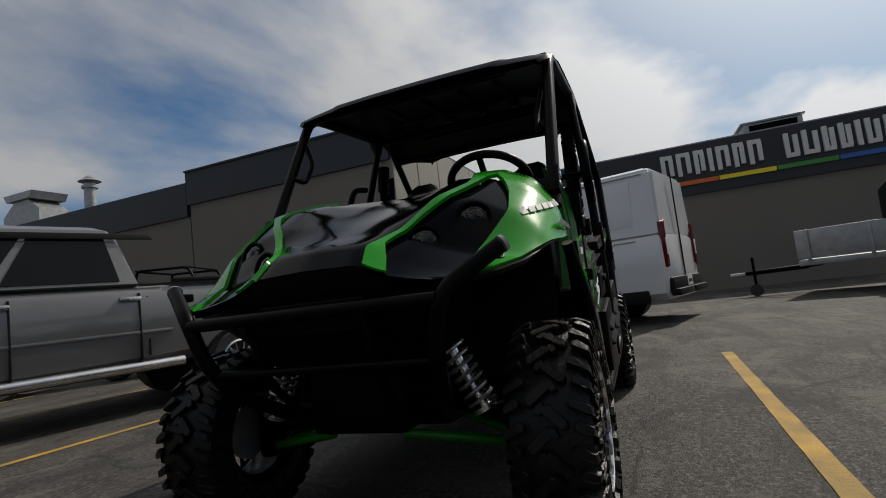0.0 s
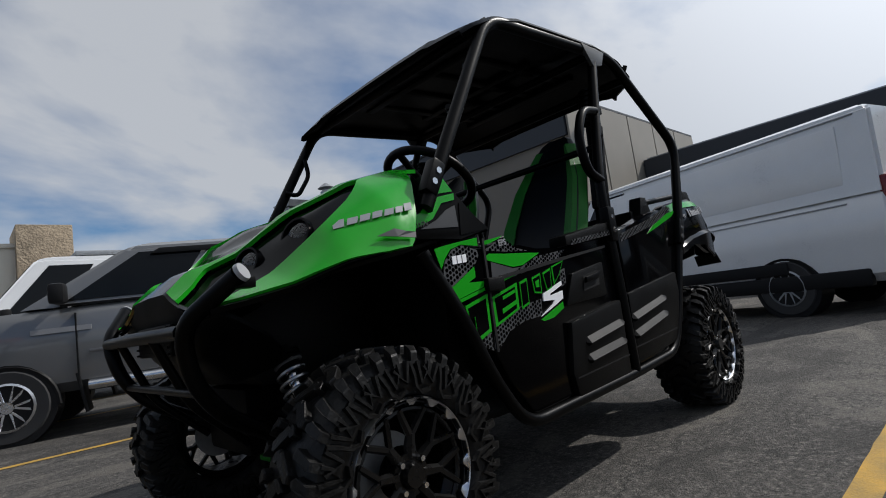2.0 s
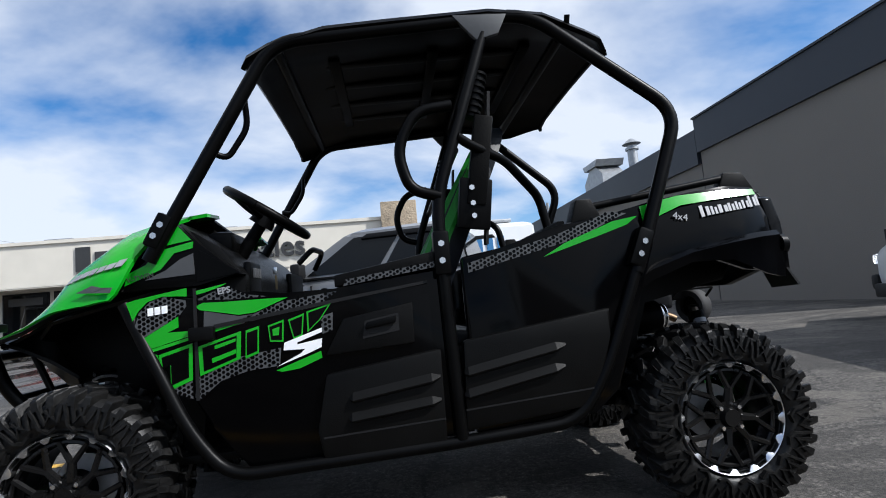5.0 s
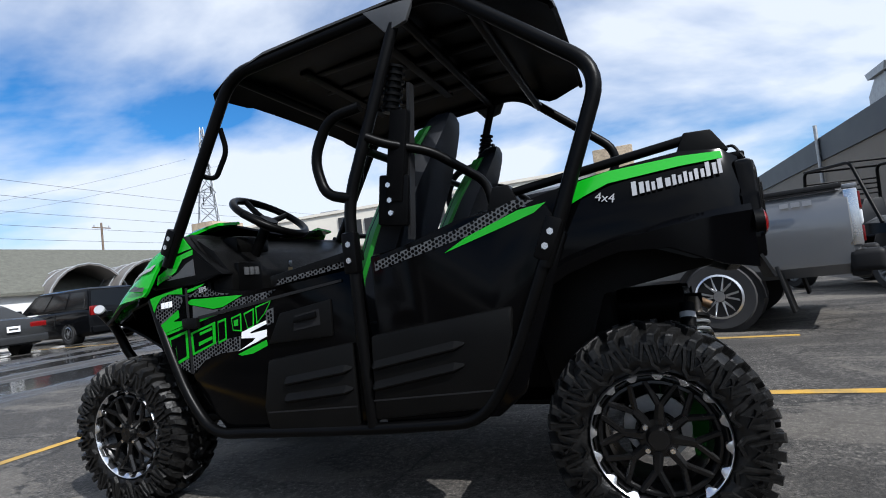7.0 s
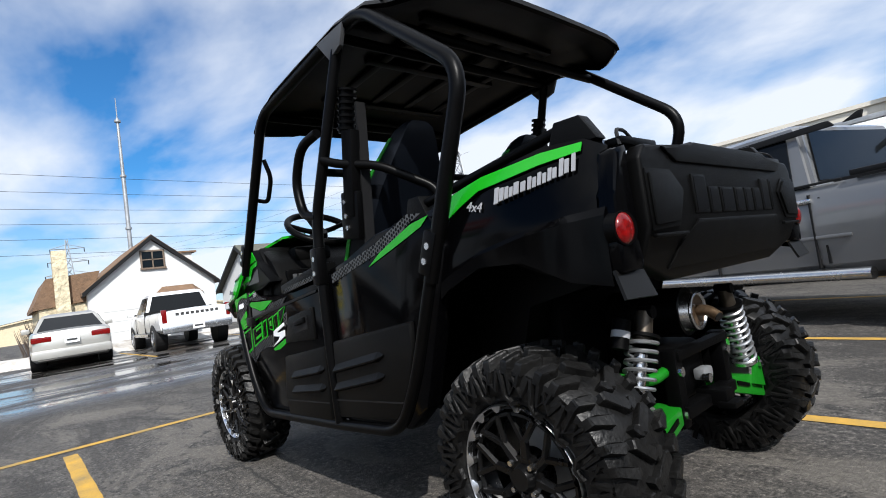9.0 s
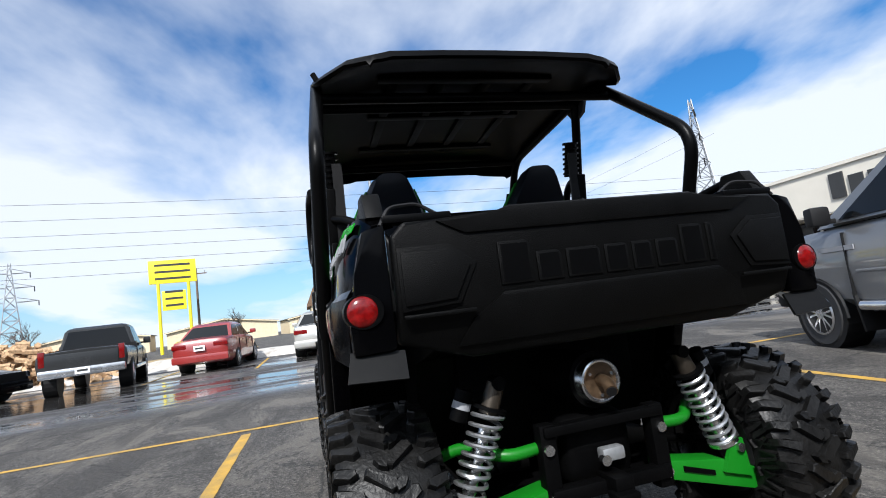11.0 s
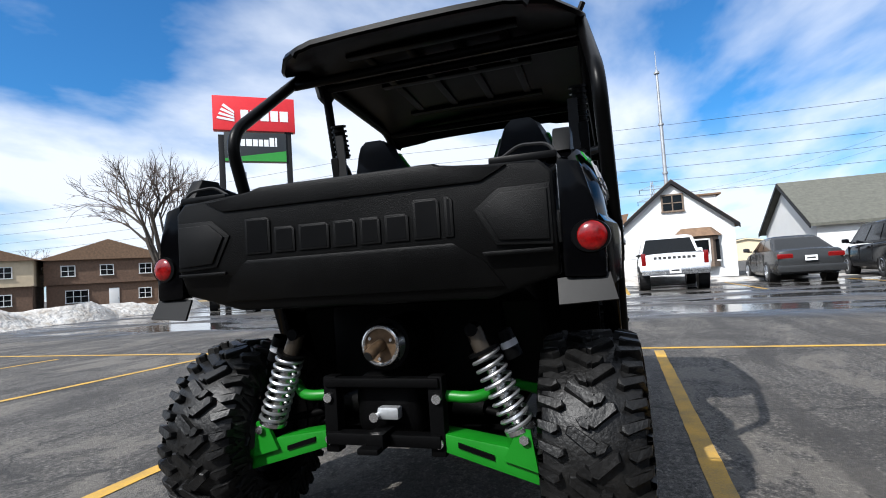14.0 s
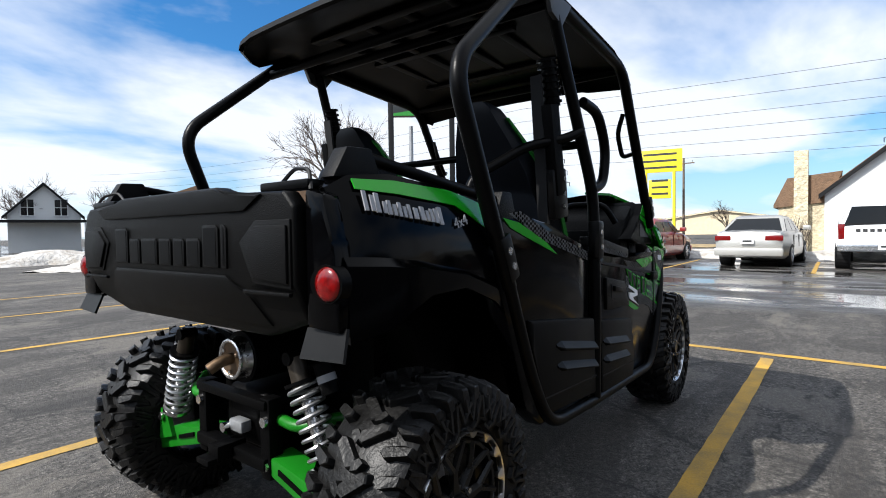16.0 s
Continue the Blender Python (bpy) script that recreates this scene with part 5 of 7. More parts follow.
bush = bmesh.new()
rnd = random.Random(5)
for i in range(500):
    a, h, rr = rnd.uniform(0, 6.283), rnd.uniform(0.0, 1.4), rnd.uniform(0, 0.9)
    p = Vector((rr * math.cos(a), rr * math.sin(a), h * 0.3))
    cyl(p, p + Vector((0.25 * math.cos(a), 0.25 * math.sin(a), 0.7 + 0.5 * rnd.random())), 0.012, 0.004, 3, bush, False)
tagged(part("bare_hedge", bush, PINK_BUSH), "clipped bare brown hedge bush", "bush").matrix_basis = pose(21.8, 0.2, 0)

logs = bmesh.new()
rnd = random.Random(9)
for i in range(420):
    u, k = rnd.uniform(-1, 1), rnd.random()
    h = 1.7 * (1 - abs(u) ** 1.6) * k
    p = Vector((rnd.uniform(-1.4, 1.4) * (1 - k * 0.7), u * 4.5, h))
    d = Vector((rnd.uniform(-1, 1), rnd.uniform(-1, 1), rnd.uniform(-0.4, 0.4))).normalized() * 0.22
    cyl(p - d, p + d, rnd.uniform(0.07, 0.13), seg=5, bm=logs)
tagged(part("firewood_heap", logs, CUT_WOOD, smooth=False), "long heap of split pale firewood", "firewood", kind="stuff").matrix_basis = pose(20.6, 11.6, 0, 0, 0, -30)


# ---- the side-by-side ----
utv = thing("side_by_side", "lime green and black two-seat side-by-side off-road vehicle parked on asphalt", "utility vehicle", pose(0, 0, 0))
HUB_F, HUB_R, TYRE_R = 1.165, -1.135, 0.337
# outlines of the tread pieces: (across the tyre, along the tread), in metres for a tyre 0.27 wide
TREAD = (
    ([(-0.016, -0.040), (0.004, -0.050), (0.068, 0.010), (0.062, 0.034), (0.046, 0.036), (-0.016, -0.016)], 0.0),
    ([(0.064, -0.052), (0.082, -0.064), (0.138, -0.034), (0.140, -0.006), (0.122, -0.010), (0.066, -0.034)], 0.0),
    ([(0.078, 0.016), (0.098, 0.004), (0.139, 0.026), (0.139, 0.054), (0.118, 0.050), (0.080, 0.034)], 0.0),
    ([(0.006, 0.018), (0.028, 0.028), (0.040, 0.052), (0.022, 0.062), (0.002, 0.046)], 0.0),
)


def tread_radius(u, w):
    k = max(0.0, abs(u) / (w / 2) - 0.62)
    return 0.322 - 0.12 * k * k


def tread_mesh(poly, w, flip, h=0.021):
    """One tread lug at the top of a tyre whose hub is at the origin."""
    bm = bmesh.new()
    c = Vector((sum(p[0] for p in poly), sum(p[1] for p in poly))) / len(poly)

    def at(u, s, lift):
        u *= flip * w / 0.27
        r = tread_radius(u, w) + lift
        a = s * 0.83 / 0.31
        return (r * math.sin(a), u, r * math.cos(a))
    rings = []
    for lift, k in ((-0.010, 1.0), (h - 0.004, 0.90), (h, 0.82)):
        rings.append([bm.verts.new(at(c.x + (u - c.x) * k, c.y + (s - c.y) * k, lift)) for u, s in poly])
    for a, b in zip(rings, rings[1:]):
        for q in range(len(poly)):
            bm.faces.new((a[q], a[(q + 1) % len(poly)], b[(q + 1) % len(poly)], b[q]))
    bm.faces.new(rings[-1])
    bmesh.ops.recalc_face_normals(bm, faces=bm.faces[:])
    me = bpy.data.meshes.new("tread_lug")
    bm.to_mesh(me)
    bm.free()
    me.materials.append(RUBBER)
    return me


# zigzag ridges of the side wall: (radius, along the tread)
ZIGZAG = (
    [(0.300, -0.050), (0.246, -0.036), (0.270, -0.010), (0.240, 0.006), (0.300, 0.022)],
    [(0.300, -0.018), (0.268, -0.016), (0.286, 0.002)],
    [(0.226, -0.030), (0.214, 0.004), (0.232, 0.030), (0.262, 0.036), (0.300, 0.046)],
)


def side_mesh(w, flip, line, half=0.0055):
    """One raised zigzag ridge on the tyre's side wall."""
    bm = bmesh.new()

    def at(r, s, lift):
        out = w * (0.505 - max(0.0, r - 0.25) ** 2 * 6.0 - max(0.0, 0.22 - r) * 0.2)
        return (r * math.sin(s / 0.28), flip * (out + lift), r * math.cos(s / 0.28))
    rows = []
    for i, (r, s) in enumerate(line):
        a, b = Vector(line[max(i - 1, 0)]), Vector(line[min(i + 1, len(line) - 1)])
        n = (b - a).normalized().orthogonal() * half
        rows.append([at(r + n.x * k, s + n.y * k, lift) for k, lift in ((1.5, -0.004), (0.8, 0.009), (-0.8, 0.009), (-1.5, -0.004))])
    loft(rows, bm)
    bmesh.ops.recalc_face_normals(bm, faces=bm.faces[:])
    me = bpy.data.meshes.new("side_lug")
    bm.to_mesh(me)
    bm.free()
    me.materials.append(RUBBER)
    return me


TREAD_MESHES = {}


def off_road_wheel(x, side, w, y_out):
    """An off-road wheel with deep tread, its outer face towards side * y."""
    y = side * (y_out - w / 2)
    prof = [(0.190, -0.44), (0.205, -0.49), (0.25, -0.505), (0.298, -0.47), (0.317, -0.38), (0.322, 0.0), (0.317, 0.38), (0.298, 0.47), (0.25, 0.505), (0.226, 0.492), (0.212, 0.45), (0.206, 0.40)]
    n = 40
    rows = [[(x + r * math.cos(a), y + side * k * w, TYRE_R + r * math.sin(a)) for r, k in prof] for a in [2 * math.pi * i / n for i in range(n + 1)]]
    bm = loft(rows)
    bmesh.ops.remove_doubles(bm, verts=bm.verts[:], dist=0.0005)
    whl = part("wheel", bm, RUBBER, utv, "knobbly off-road tyre on a black alloy rim")
    if w not in TREAD_MESHES:
        TREAD_MESHES[w] = ([(tread_mesh(p, w, f), off + (0.5 if f < 0 else 0.0)) for p, off in TREAD for f in (1, -1)],
                           [(side_mesh(w, f, line), 0.5 if f < 0 else 0.0) for line in ZIGZAG for f in (1, -1)])
    m = 17
    hub = Matrix.Translation((x, y, TYRE_R))
    for name, meshes in (("tread_lug", TREAD_MESHES[w][0]), ("side_lug", TREAD_MESHES[w][1])):
        for me, off in meshes:
            for i in range(m):
                ob = new(name, me)
                ob.parent = whl
                ob.matrix_basis = hub @ Matrix.Rotation(2 * math.pi * (i + off) / m + 0.13 * x, 4, "Y")
    # rim: black barrel, machined lip with notches, split spokes
    yo = y + side * w * 0.415
    turn = [2 * math.pi * i / 32 for i in range(33)]
    bm = loft([[(x + r * math.cos(a), y + side * k * w, TYRE_R + r * math.sin(a)) for r, k in ((0.188, -0.42), (0.164, -0.30), (0.164, 0.20), (0.188, 0.30), (0.193, 0.42))] for a in turn])
    part("rim", thicken(bm, 0.004), RIM_BLACK, whl, "black alloy rim")
    part("brake_disc", cyl((x, y - side * 0.02, TYRE_R), (x, y - side * 0.012, TYRE_R), 0.105, seg=28), GALV, whl, "grey brake disc")
    n = 96
    rows = []
    for i in range(n + 1):
        a = 2 * math.pi * i / n
        inner = 0.182 if (i % 6) in (1, 2) else 0.1985
        rows.append([(x + r * math.cos(a), yo + side * o, TYRE_R + r * math.sin(a)) for r, o in ((inner, -0.014), (inner, 0.006), (0.1985, 0.013), (0.201, 0.016), (0.206, 0.008), (0.206, -0.012))])
    part("machined_lip", loft(rows), ALLOY, whl, "bright notched machined rim lip")
    part("inner_ring", tube([(x + 0.172 * math.cos(a), yo - side * 0.010, TYRE_R + 0.172 * math.sin(a)) for a in turn], 0.008, bend=0, seg=6), RIM_BLACK, whl)
    for i in range(8):
        a = 2 * math.pi * (i + 0.18) / 8
        bm = bmesh.new()

        def spot(r, da, o):
            return (x + r * math.cos(a + da), yo + side * o, TYRE_R + r * math.sin(a + da))
        cyl(spot(0.045, 0, -0.020), spot(0.108, 0, -0.012), 0.018, 0.013, 6, bm)
        for da in (-0.26, 0.26):
            cyl(spot(0.098, 0, -0.013), spot(0.176, da, -0.006), 0.011, 0.010, 6, bm)
        part("split_spoke", bm, RIM_BLACK, whl, "", False)
    part("hub_plate", cyl((x, yo - side * 0.06, TYRE_R), (x, yo - side * 0.010, TYRE_R), 0.070, 0.058, 24), RIM_BLACK, whl)
    for i in range(4):
        a = math.pi / 4 + i * math.pi / 2
        part("lug_nut", cyl((x + 0.050 * math.cos(a), yo - side * 0.015, TYRE_R + 0.050 * math.sin(a)), (x + 0.050 * math.cos(a), yo + side * 0.006, TYRE_R + 0.050 * math.sin(a)), 0.010, 0.008, 6), CHROME, whl, "", False)
    part("hub_cap", cyl((x, yo - side * 0.012, TYRE_R), (x, yo + side * 0.012, TYRE_R), 0.038, 0.030, 20), RIM_BLACK, whl)
    return whl


for wx, ww, yy in ((HUB_F, 0.245, 0.785), (HUB_R, 0.285, 0.795)):
    for s in (1, -1):
        off_road_wheel(wx, s, ww, yy)



def section(dx=0.0, dz=0.0, sy=1.0):
    SECTION[:] = [Matrix.Translation((dx, 0, dz)) @ Matrix.Diagonal((1, sy, 1, 1))]


# roll cage
CAGE_R = 0.026
both("roll_cage_hoop", tube([(0.99, 0.72, 0.94), (0.88, 0.75, 0.72), (0.78, 0.757, 0.50), (0.655, 0.757, 0.335), (-0.14, 0.757, 0.36), (-0.575, 0.757, 0.385), (-0.70, 0.757, 0.57), (-0.89, 0.757, 1.0)], CAGE_R * 0.85, bend=0.10), BLACK_TUBE, utv)
both("roll_cage_rail", tube([(0.92, 0.685, 1.09), (0.45, 0.68, 1.895), (-0.56, 0.685, 1.975), (-1.105, 0.74, 1.52), (-0.90, 0.757, 1.01), (-0.85, 0.757, 0.90)], CAGE_R, bend=0.11, steps=7), BLACK_TUBE, utv, "black powder-coated roll cage tube")
both("roll_cage_pillar", tube([(-0.14, 0.757, 0.37), (-0.13, 0.757, 0.72), (-0.122, 0.75, 1.03), (-0.125, 0.745, 1.23), (-0.385, 0.685, 1.94)], CAGE_R * 0.92, bend=0.12), BLACK_TUBE, utv)
for xs, zs, ys in ((0.44, 1.885, 0.675), (-0.38, 1.945, 0.675), (-0.68, 1.865, 0.69)):
    part("cross_tube", tube([(xs, -ys, zs), (xs, ys, zs)], CAGE_R * 0.85, bend=0), BLACK_TUBE, utv)
both("cage_brace", tube([(-0.22, 0.735, 1.47), (-0.28, 0.70, 1.44), (-0.43, 0.60, 1.40), (-0.60, 0.45, 1.27), (-0.64, 0.45, 1.05)], 0.019, bend=0.05), BLACK_TUBE, utv)
part("rear_brace", tube([(-0.21, 0.72, 1.42), (-0.21, -0.72, 1.42)], 0.017, bend=0), BLACK_TUBE, utv)
both("gusset", prism([(-0.25, 1.965), (-0.47, 1.965), (-0.43, 1.885), (-0.34, 1.86)], "y", 0.692, 0.712, 0.004), GREY_DECAL, utv, "bolted grey gusset plate")
for bx, bz, by in ((0.865, 1.215, 0.712), (0.89, 1.177, 0.712), (-0.123, 1.063, 0.778), (-0.122, 1.001, 0.782), (-0.886, 1.012, 0.782), (-0.864, 0.966, 0.784)):
    both("cage_bolt", cyl((bx, by - 0.012, bz), (bx, by + 0.006, bz), 0.014, 0.012, 6), CHROME, utv, "zinc cage bolt", False)
both("bolt_plate", box(0.878, 0.69, 1.195, 0.055, 0.05, 0.13, 0.012, rot=Matrix.Rotation(radians(-28), 4, "Y")), BLACK_TUBE, utv)
both("bolt_plate", box(-0.123, 0.758, 1.03, 0.06, 0.05, 0.16, 0.012), BLACK_TUBE, utv)
both("bolt_plate", box(-0.875, 0.762, 0.99, 0.06, 0.045, 0.15, 0.012, rot=Matrix.Rotation(radians(-24), 4, "Y")), BLACK_TUBE, utv)
# grab bars and side bolsters
section(-0.05, -0.03, 1.025)
both("shoulder_bolster", tube([(-0.16, 0.72, 1.62), (-0.02, 0.73, 1.60), (0.06, 0.735, 1.45), (0.02, 0.735, 1.30), (-0.09, 0.73, 1.27)], 0.021, bend=0.07), BLACK_SATIN, utv)
both("grab_handle", tube([(0.755, 0.632, 1.52), (0.70, 0.60, 1.50), (0.62, 0.60, 1.62), (0.62, 0.63, 1.72)], 0.012, bend=0.04), BLACK_TUBE, utv)
part("passenger_bar", tube([(0.62, -0.30, 1.16), (0.55, -0.34, 1.24), (0.52, -0.56, 1.24), (0.58, -0.60, 1.14)], 0.016, bend=0.06), BLACK_TUBE, utv)

# roof: crowned moulded panel with drooped edges
SECTION.clear()
rows = []
for x, zc, yf, ye, ze in ((0.575, 1.852, 0.44, 0.655, 1.822), (0.545, 1.885, 0.46, 0.695, 1.842), (0.46, 1.925, 0.47, 0.705, 1.885), (0.25, 1.962, 0.47, 0.71, 1.942), (0.0, 1.982, 0.47, 0.712, 1.962), (-0.40, 2.008, 0.47, 0.712, 1.990),
                          (-0.62, 2.004, 0.465, 0.712, 1.968), (-0.75, 1.985, 0.46, 0.705, 1.912), (-0.80, 1.978, 0.458, 0.68, 1.908), (-0.90, 1.955, 0.455, 0.60, 1.915), (-0.955, 1.930, 0.445, 0.52, 1.905), (-0.962, 1.905, 0.44, 0.51, 1.885)):
    rows.append([(x, 0, zc + 0.010), (x, yf * 0.5, zc + 0.008), (x, yf - 0.02, zc + 0.002), (x, yf + 0.02, zc - 0.008), (x, yf * 0.45 + ye * 0.55, (zc + ze) / 2), (x, ye - 0.015, ze + 0.006), (x, ye, ze - 0.014)])
roof = part("roof", thicken(loft(rows, mirror=True), 0.018), BLACK_SATIN, utv, "black moulded plastic roof panel")
for yy in (-0.34, -0.115, 0.115, 0.34):
    part("roof_rib", box(-0.12, yy, 1.972, 0.94, 0.045, 0.022, 0.008, 2, rot=Matrix.Rotation(radians(2.6), 4, "Y")), BLACK_SATIN, roof)
for xx, zz in ((0.24, 1.945), (-0.20, 1.972), (-0.62, 1.978)):
    part("roof_rib", box(xx, 0, zz, 0.05, 0.84, 0.020, 0.007), BLACK_SATIN, roof)
both("roof_bolt", cyl((-0.72, 0.69, 1.925), (-0.72, 0.705, 1.955), 0.012, seg=8), BLACK_TUBE, utv)

section(-0.085, -0.02, 1.06)
# hood: black centre, green strips, lamp pods, green fenders
HOOD = [
    (0.86, [(0, 1.285), (0.20, 1.30), (0.33, 1.31), (0.47, 1.295), (0.57, 1.25), (0.63, 1.17), (0.665, 1.03)]),
    (1.00, [(0, 1.235), (0.20, 1.255), (0.33, 1.29), (0.47, 1.28), (0.58, 1.222), (0.645, 1.13), (0.675, 0.99)]),
    (1.15, [(0, 1.175), (0.20, 1.20), (0.33, 1.25), (0.47, 1.235), (0.59, 1.165), (0.655, 1.07), (0.68, 0.975)]),
    (1.32, [(0, 1.11), (0.19, 1.125), (0.31, 1.160), (0.44, 1.135), (0.56, 1.06), (0.63, 0.985), (0.655, 0.945)]),
    (1.46, [(0, 1.055), (0.18, 1.055), (0.27, 1.030), (0.36, 0.985), (0.47, 0.945), (0.57, 0.910), (0.605, 0.895)]),
    (1.58, [(0, 1.015), (0.17, 1.005), (0.24, 0.955), (0.32, 0.922), (0.42, 0.892), (0.51, 0.878), (0.555, 0.870)]),
    (1.66, [(0, 0.945), (0.165, 0.940), (0.22, 0.910), (0.29, 0.885), (0.38, 0.866), (0.45, 0.860), (0.50, 0.858)]),
]


def hood_point(u, v):
    """A place on the hood: u along (0 windscreen, 6 nose), v across (0 middle, 6 edge)."""
    i, j = min(int(u), 5), min(int(v), 5)
    a, b = u - i, v - j

    def g(ii, jj):
        x, pts = HOOD[ii]
        return Vector((x, *pts[jj]))
    return (g(i, j) * (1 - b) + g(i, j + 1) * b) * (1 - a) + (g(i + 1, j) * (1 - b) + g(i + 1, j + 1) * b) * a


def hood_patch(v_lo, v_hi, u_lo, u_hi, lift=0.0, nu=14, nv=4):
    """A piece of the hood skin; its v limits may change along u."""
    rows = []
    for i in range(nu + 1):
        u = u_lo + (u_hi - u_lo) * i / nu
        a, b = (v_lo(u) if callable(v_lo) else v_lo), (v_hi(u) if callable(v_hi) else v_hi)
        row = []
        for j in range(nv + 1):
            v = a + (b - a) * j / nv
            p = hood_point(u, v)
            e = 0.02
            du = hood_point(min(u + e, 6), v) - hood_point(max(u - e, 0), v)
            dv = hood_point(u, min(v + e, 6)) - hood_point(u, max(v - e, 0))
            nrm = du.cross(dv)
            nrm = nrm.normalized() if nrm.length > 1e-9 else Vector((0, 0, 1))
            if nrm.z < 0:
                nrm = -nrm
            row.append(p + nrm * lift)
        rows.append(row)
    return rows


def along(*pts):
    """A limit across the hood that changes along it, straight from point to point."""
    def limit(u):
        for (a, va), (b, vb) in zip(pts, pts[1:]):
            if u <= b:
                return va + (vb - va) * max(0.0, (u - a) / (b - a))
        return pts[-1][1]
    return limit


strip_in = along((0, 2.0), (1.5, 2.35), (2.3, 2.55), (3.3, 1.85), (4.2, 1.40), (4.8, 1.20), (5.2, 1.05), (5.9, 1.35))
strip_out = along((0, 3.0), (1.9, 3.05), (2.2, 2.85), (3.3, 2.12), (4.2, 1.62), (4.7, 1.50), (5.2, 2.0), (5.9, 2.5))
pod_out = along((0, 3.0), (1.9, 3.05), (2.1, 3.35), (2.4, 3.6), (3.0, 3.85), (4.0, 4.05), (5.0, 4.4), (5.9, 4.8))
fender_edge = along((0.45, 3.2), (0.8, 3.6), (1.3, 4.8), (1.75, 6.0), (2.3, 6.0), (3.0, 5.85), (4.0, 5.65), (5.0, 5.5), (5.9, 5.2))
lip_edge = along((1.9, 6.0), (2.4, 5.9), (3.0, 5.8), (4.0, 5.6), (5.0, 5.45), (5.9, 5.15))
part("bonnet", thicken(loft(hood_patch(0, strip_in, 0.15, 6, 0.0, 30, 6), mirror=True), 0.012), BLACK_GLOSS, utv, "gloss black bonnet panel")
both("bonnet_trim", thicken(loft(hood_patch(strip_in, strip_out, 0.0, 5.9, 0.012, 40, 3)), 0.014), GREEN, utv, "lime green bonnet strip")
both("front_fender", thicken(loft(hood_patch(pod_out, fender_edge, 0.45, 5.9, 0.012, 44, 8)), 0.014), GREEN, utv, "lime green front fender")
both("fender_lip", thicken(loft(hood_patch(lip_edge, 6.0, 2.35, 5.9, 0.004, 24, 3)), 0.014), BLACK_SATIN, utv, "black fender lip")
both("headlight_pod", thicken(loft(hood_patch(strip_out, pod_out, 1.9, 5.95, -0.010, 34, 8)), 0.012), BLACK_GLOSS, utv, "black headlight pod")
both("nose_panel", thicken(loft(hood_patch(strip_in, 5.6, 5.88, 6, 0.004, 5, 6)), 0.012), BLACK_GLOSS, utv, "black nose panel")
part("nose_face", thicken(loft([[(1.66, 0, 0.945), (1.66, 0.165, 0.94), (1.655, 0.22, 0.91), (1.65, 0.29, 0.885), (1.65, 0.38, 0.866), (1.64, 0.47, 0.86)],
                                [(1.65, 0, 0.88), (1.65, 0.17, 0.87), (1.645, 0.24, 0.85), (1.63, 0.31, 0.84), (1.60, 0.39, 0.83), (1.57, 0.46, 0.83)],
                                [(1.60, 0, 0.74), (1.60, 0.19, 0.735), (1.59, 0.26, 0.735), (1.55, 0.33, 0.74), (1.50, 0.39, 0.75), (1.47, 0.44, 0.77)],
                                [(1.52, 0, 0.64), (1.52, 0.19, 0.64), (1.50, 0.26, 0.645), (1.46, 0.31, 0.66), (1.42, 0.36, 0.68), (1.40, 0.40, 0.70)]], mirror=True), 0.012), BLACK_SATIN, utv, "black moulded nose")
for lu, lv, lr in ((3.33, 3.24, 0.050), (4.06, 2.41, 0.047)):
    c = hood_point(lu, lv)
    d = Vector((0.88, 0.26, 0.30)).normalized()
    c = c - d * 0.018
    ring = bmesh.new()
    quat = d.to_track_quat("Z", "Y").to_matrix().to_4x4()
    rows = []
    for q in range(29):
        a = 2 * math.pi * q / 28
        rows.append([Matrix.Translation(c) @ quat @ Vector((r * math.cos(a), r * math.sin(a), o)) for r, o in ((lr * 1.16, -0.05), (lr * 1.16, 0.012), (lr * 1.02, 0.012), (lr * 0.96, -0.004), (lr * 0.6, -0.035), (0.0015, -0.042))])
    loft(rows, ring)
    a, b = both("headlight", ring, BLACK_GLOSS, utv, "round projector headlight in a black pod")
    for ob, s in ((a, 1), (b, -1)):
        f = lambda p: Vector((p.x, s * p.y, p.z))
        bm = bmesh.new()
        fq = f(d).to_track_quat("Z", "Y").to_matrix().to_4x4()
        rows = [[Matrix.Translation(f(c)) @ fq @ Vector((r * math.cos(t), r * math.sin(t), o)) for r, o in ((lr * 0.92, -0.004), (lr * 0.6, -0.026), (lr * 0.2, -0.034))] for t in [math.pi * (0.08 + 0.84 * q / 14) for q in range(15)]]
        part("reflector", loft(rows, bm), REFLECTOR, ob, "bright upper reflector")
        bm = bmesh.new()
        bmesh.ops.create_uvsphere(bm, u_segments=20, v_segments=10, radius=lr * 0.98, matrix=Matrix.Translation(f(c)) @ fq @ Matrix.Diagonal((1, 1, 0.22, 1)))
        part("lens", bm, LAMP_GLASS, ob)
        part("lamp_bar", cyl(f(c - d * 0.008) - Vector((0, lr * 0.8, 0)), f(c - d * 0.008) + Vector((0, lr * 0.8, 0)), 0.005, seg=8), DARK_METAL, ob)


def fender_y(x, z):
    """How far out the hood's side stands at a place of the finished vehicle, seen from the side."""
    xs = x + 0.085
    u = next((i + (xs - HOOD[i][0]) / (HOOD[i + 1][0] - HOOD[i][0]) for i in range(6) if HOOD[i][0] <= xs <= HOOD[i + 1][0]), 0.0)
    best = min(range(301), key=lambda q: abs(hood_point(u, 3 + q / 100).z - 0.02 - z))
    return hood_point(u, 3 + best / 100).y * 1.06


SECTION.clear()


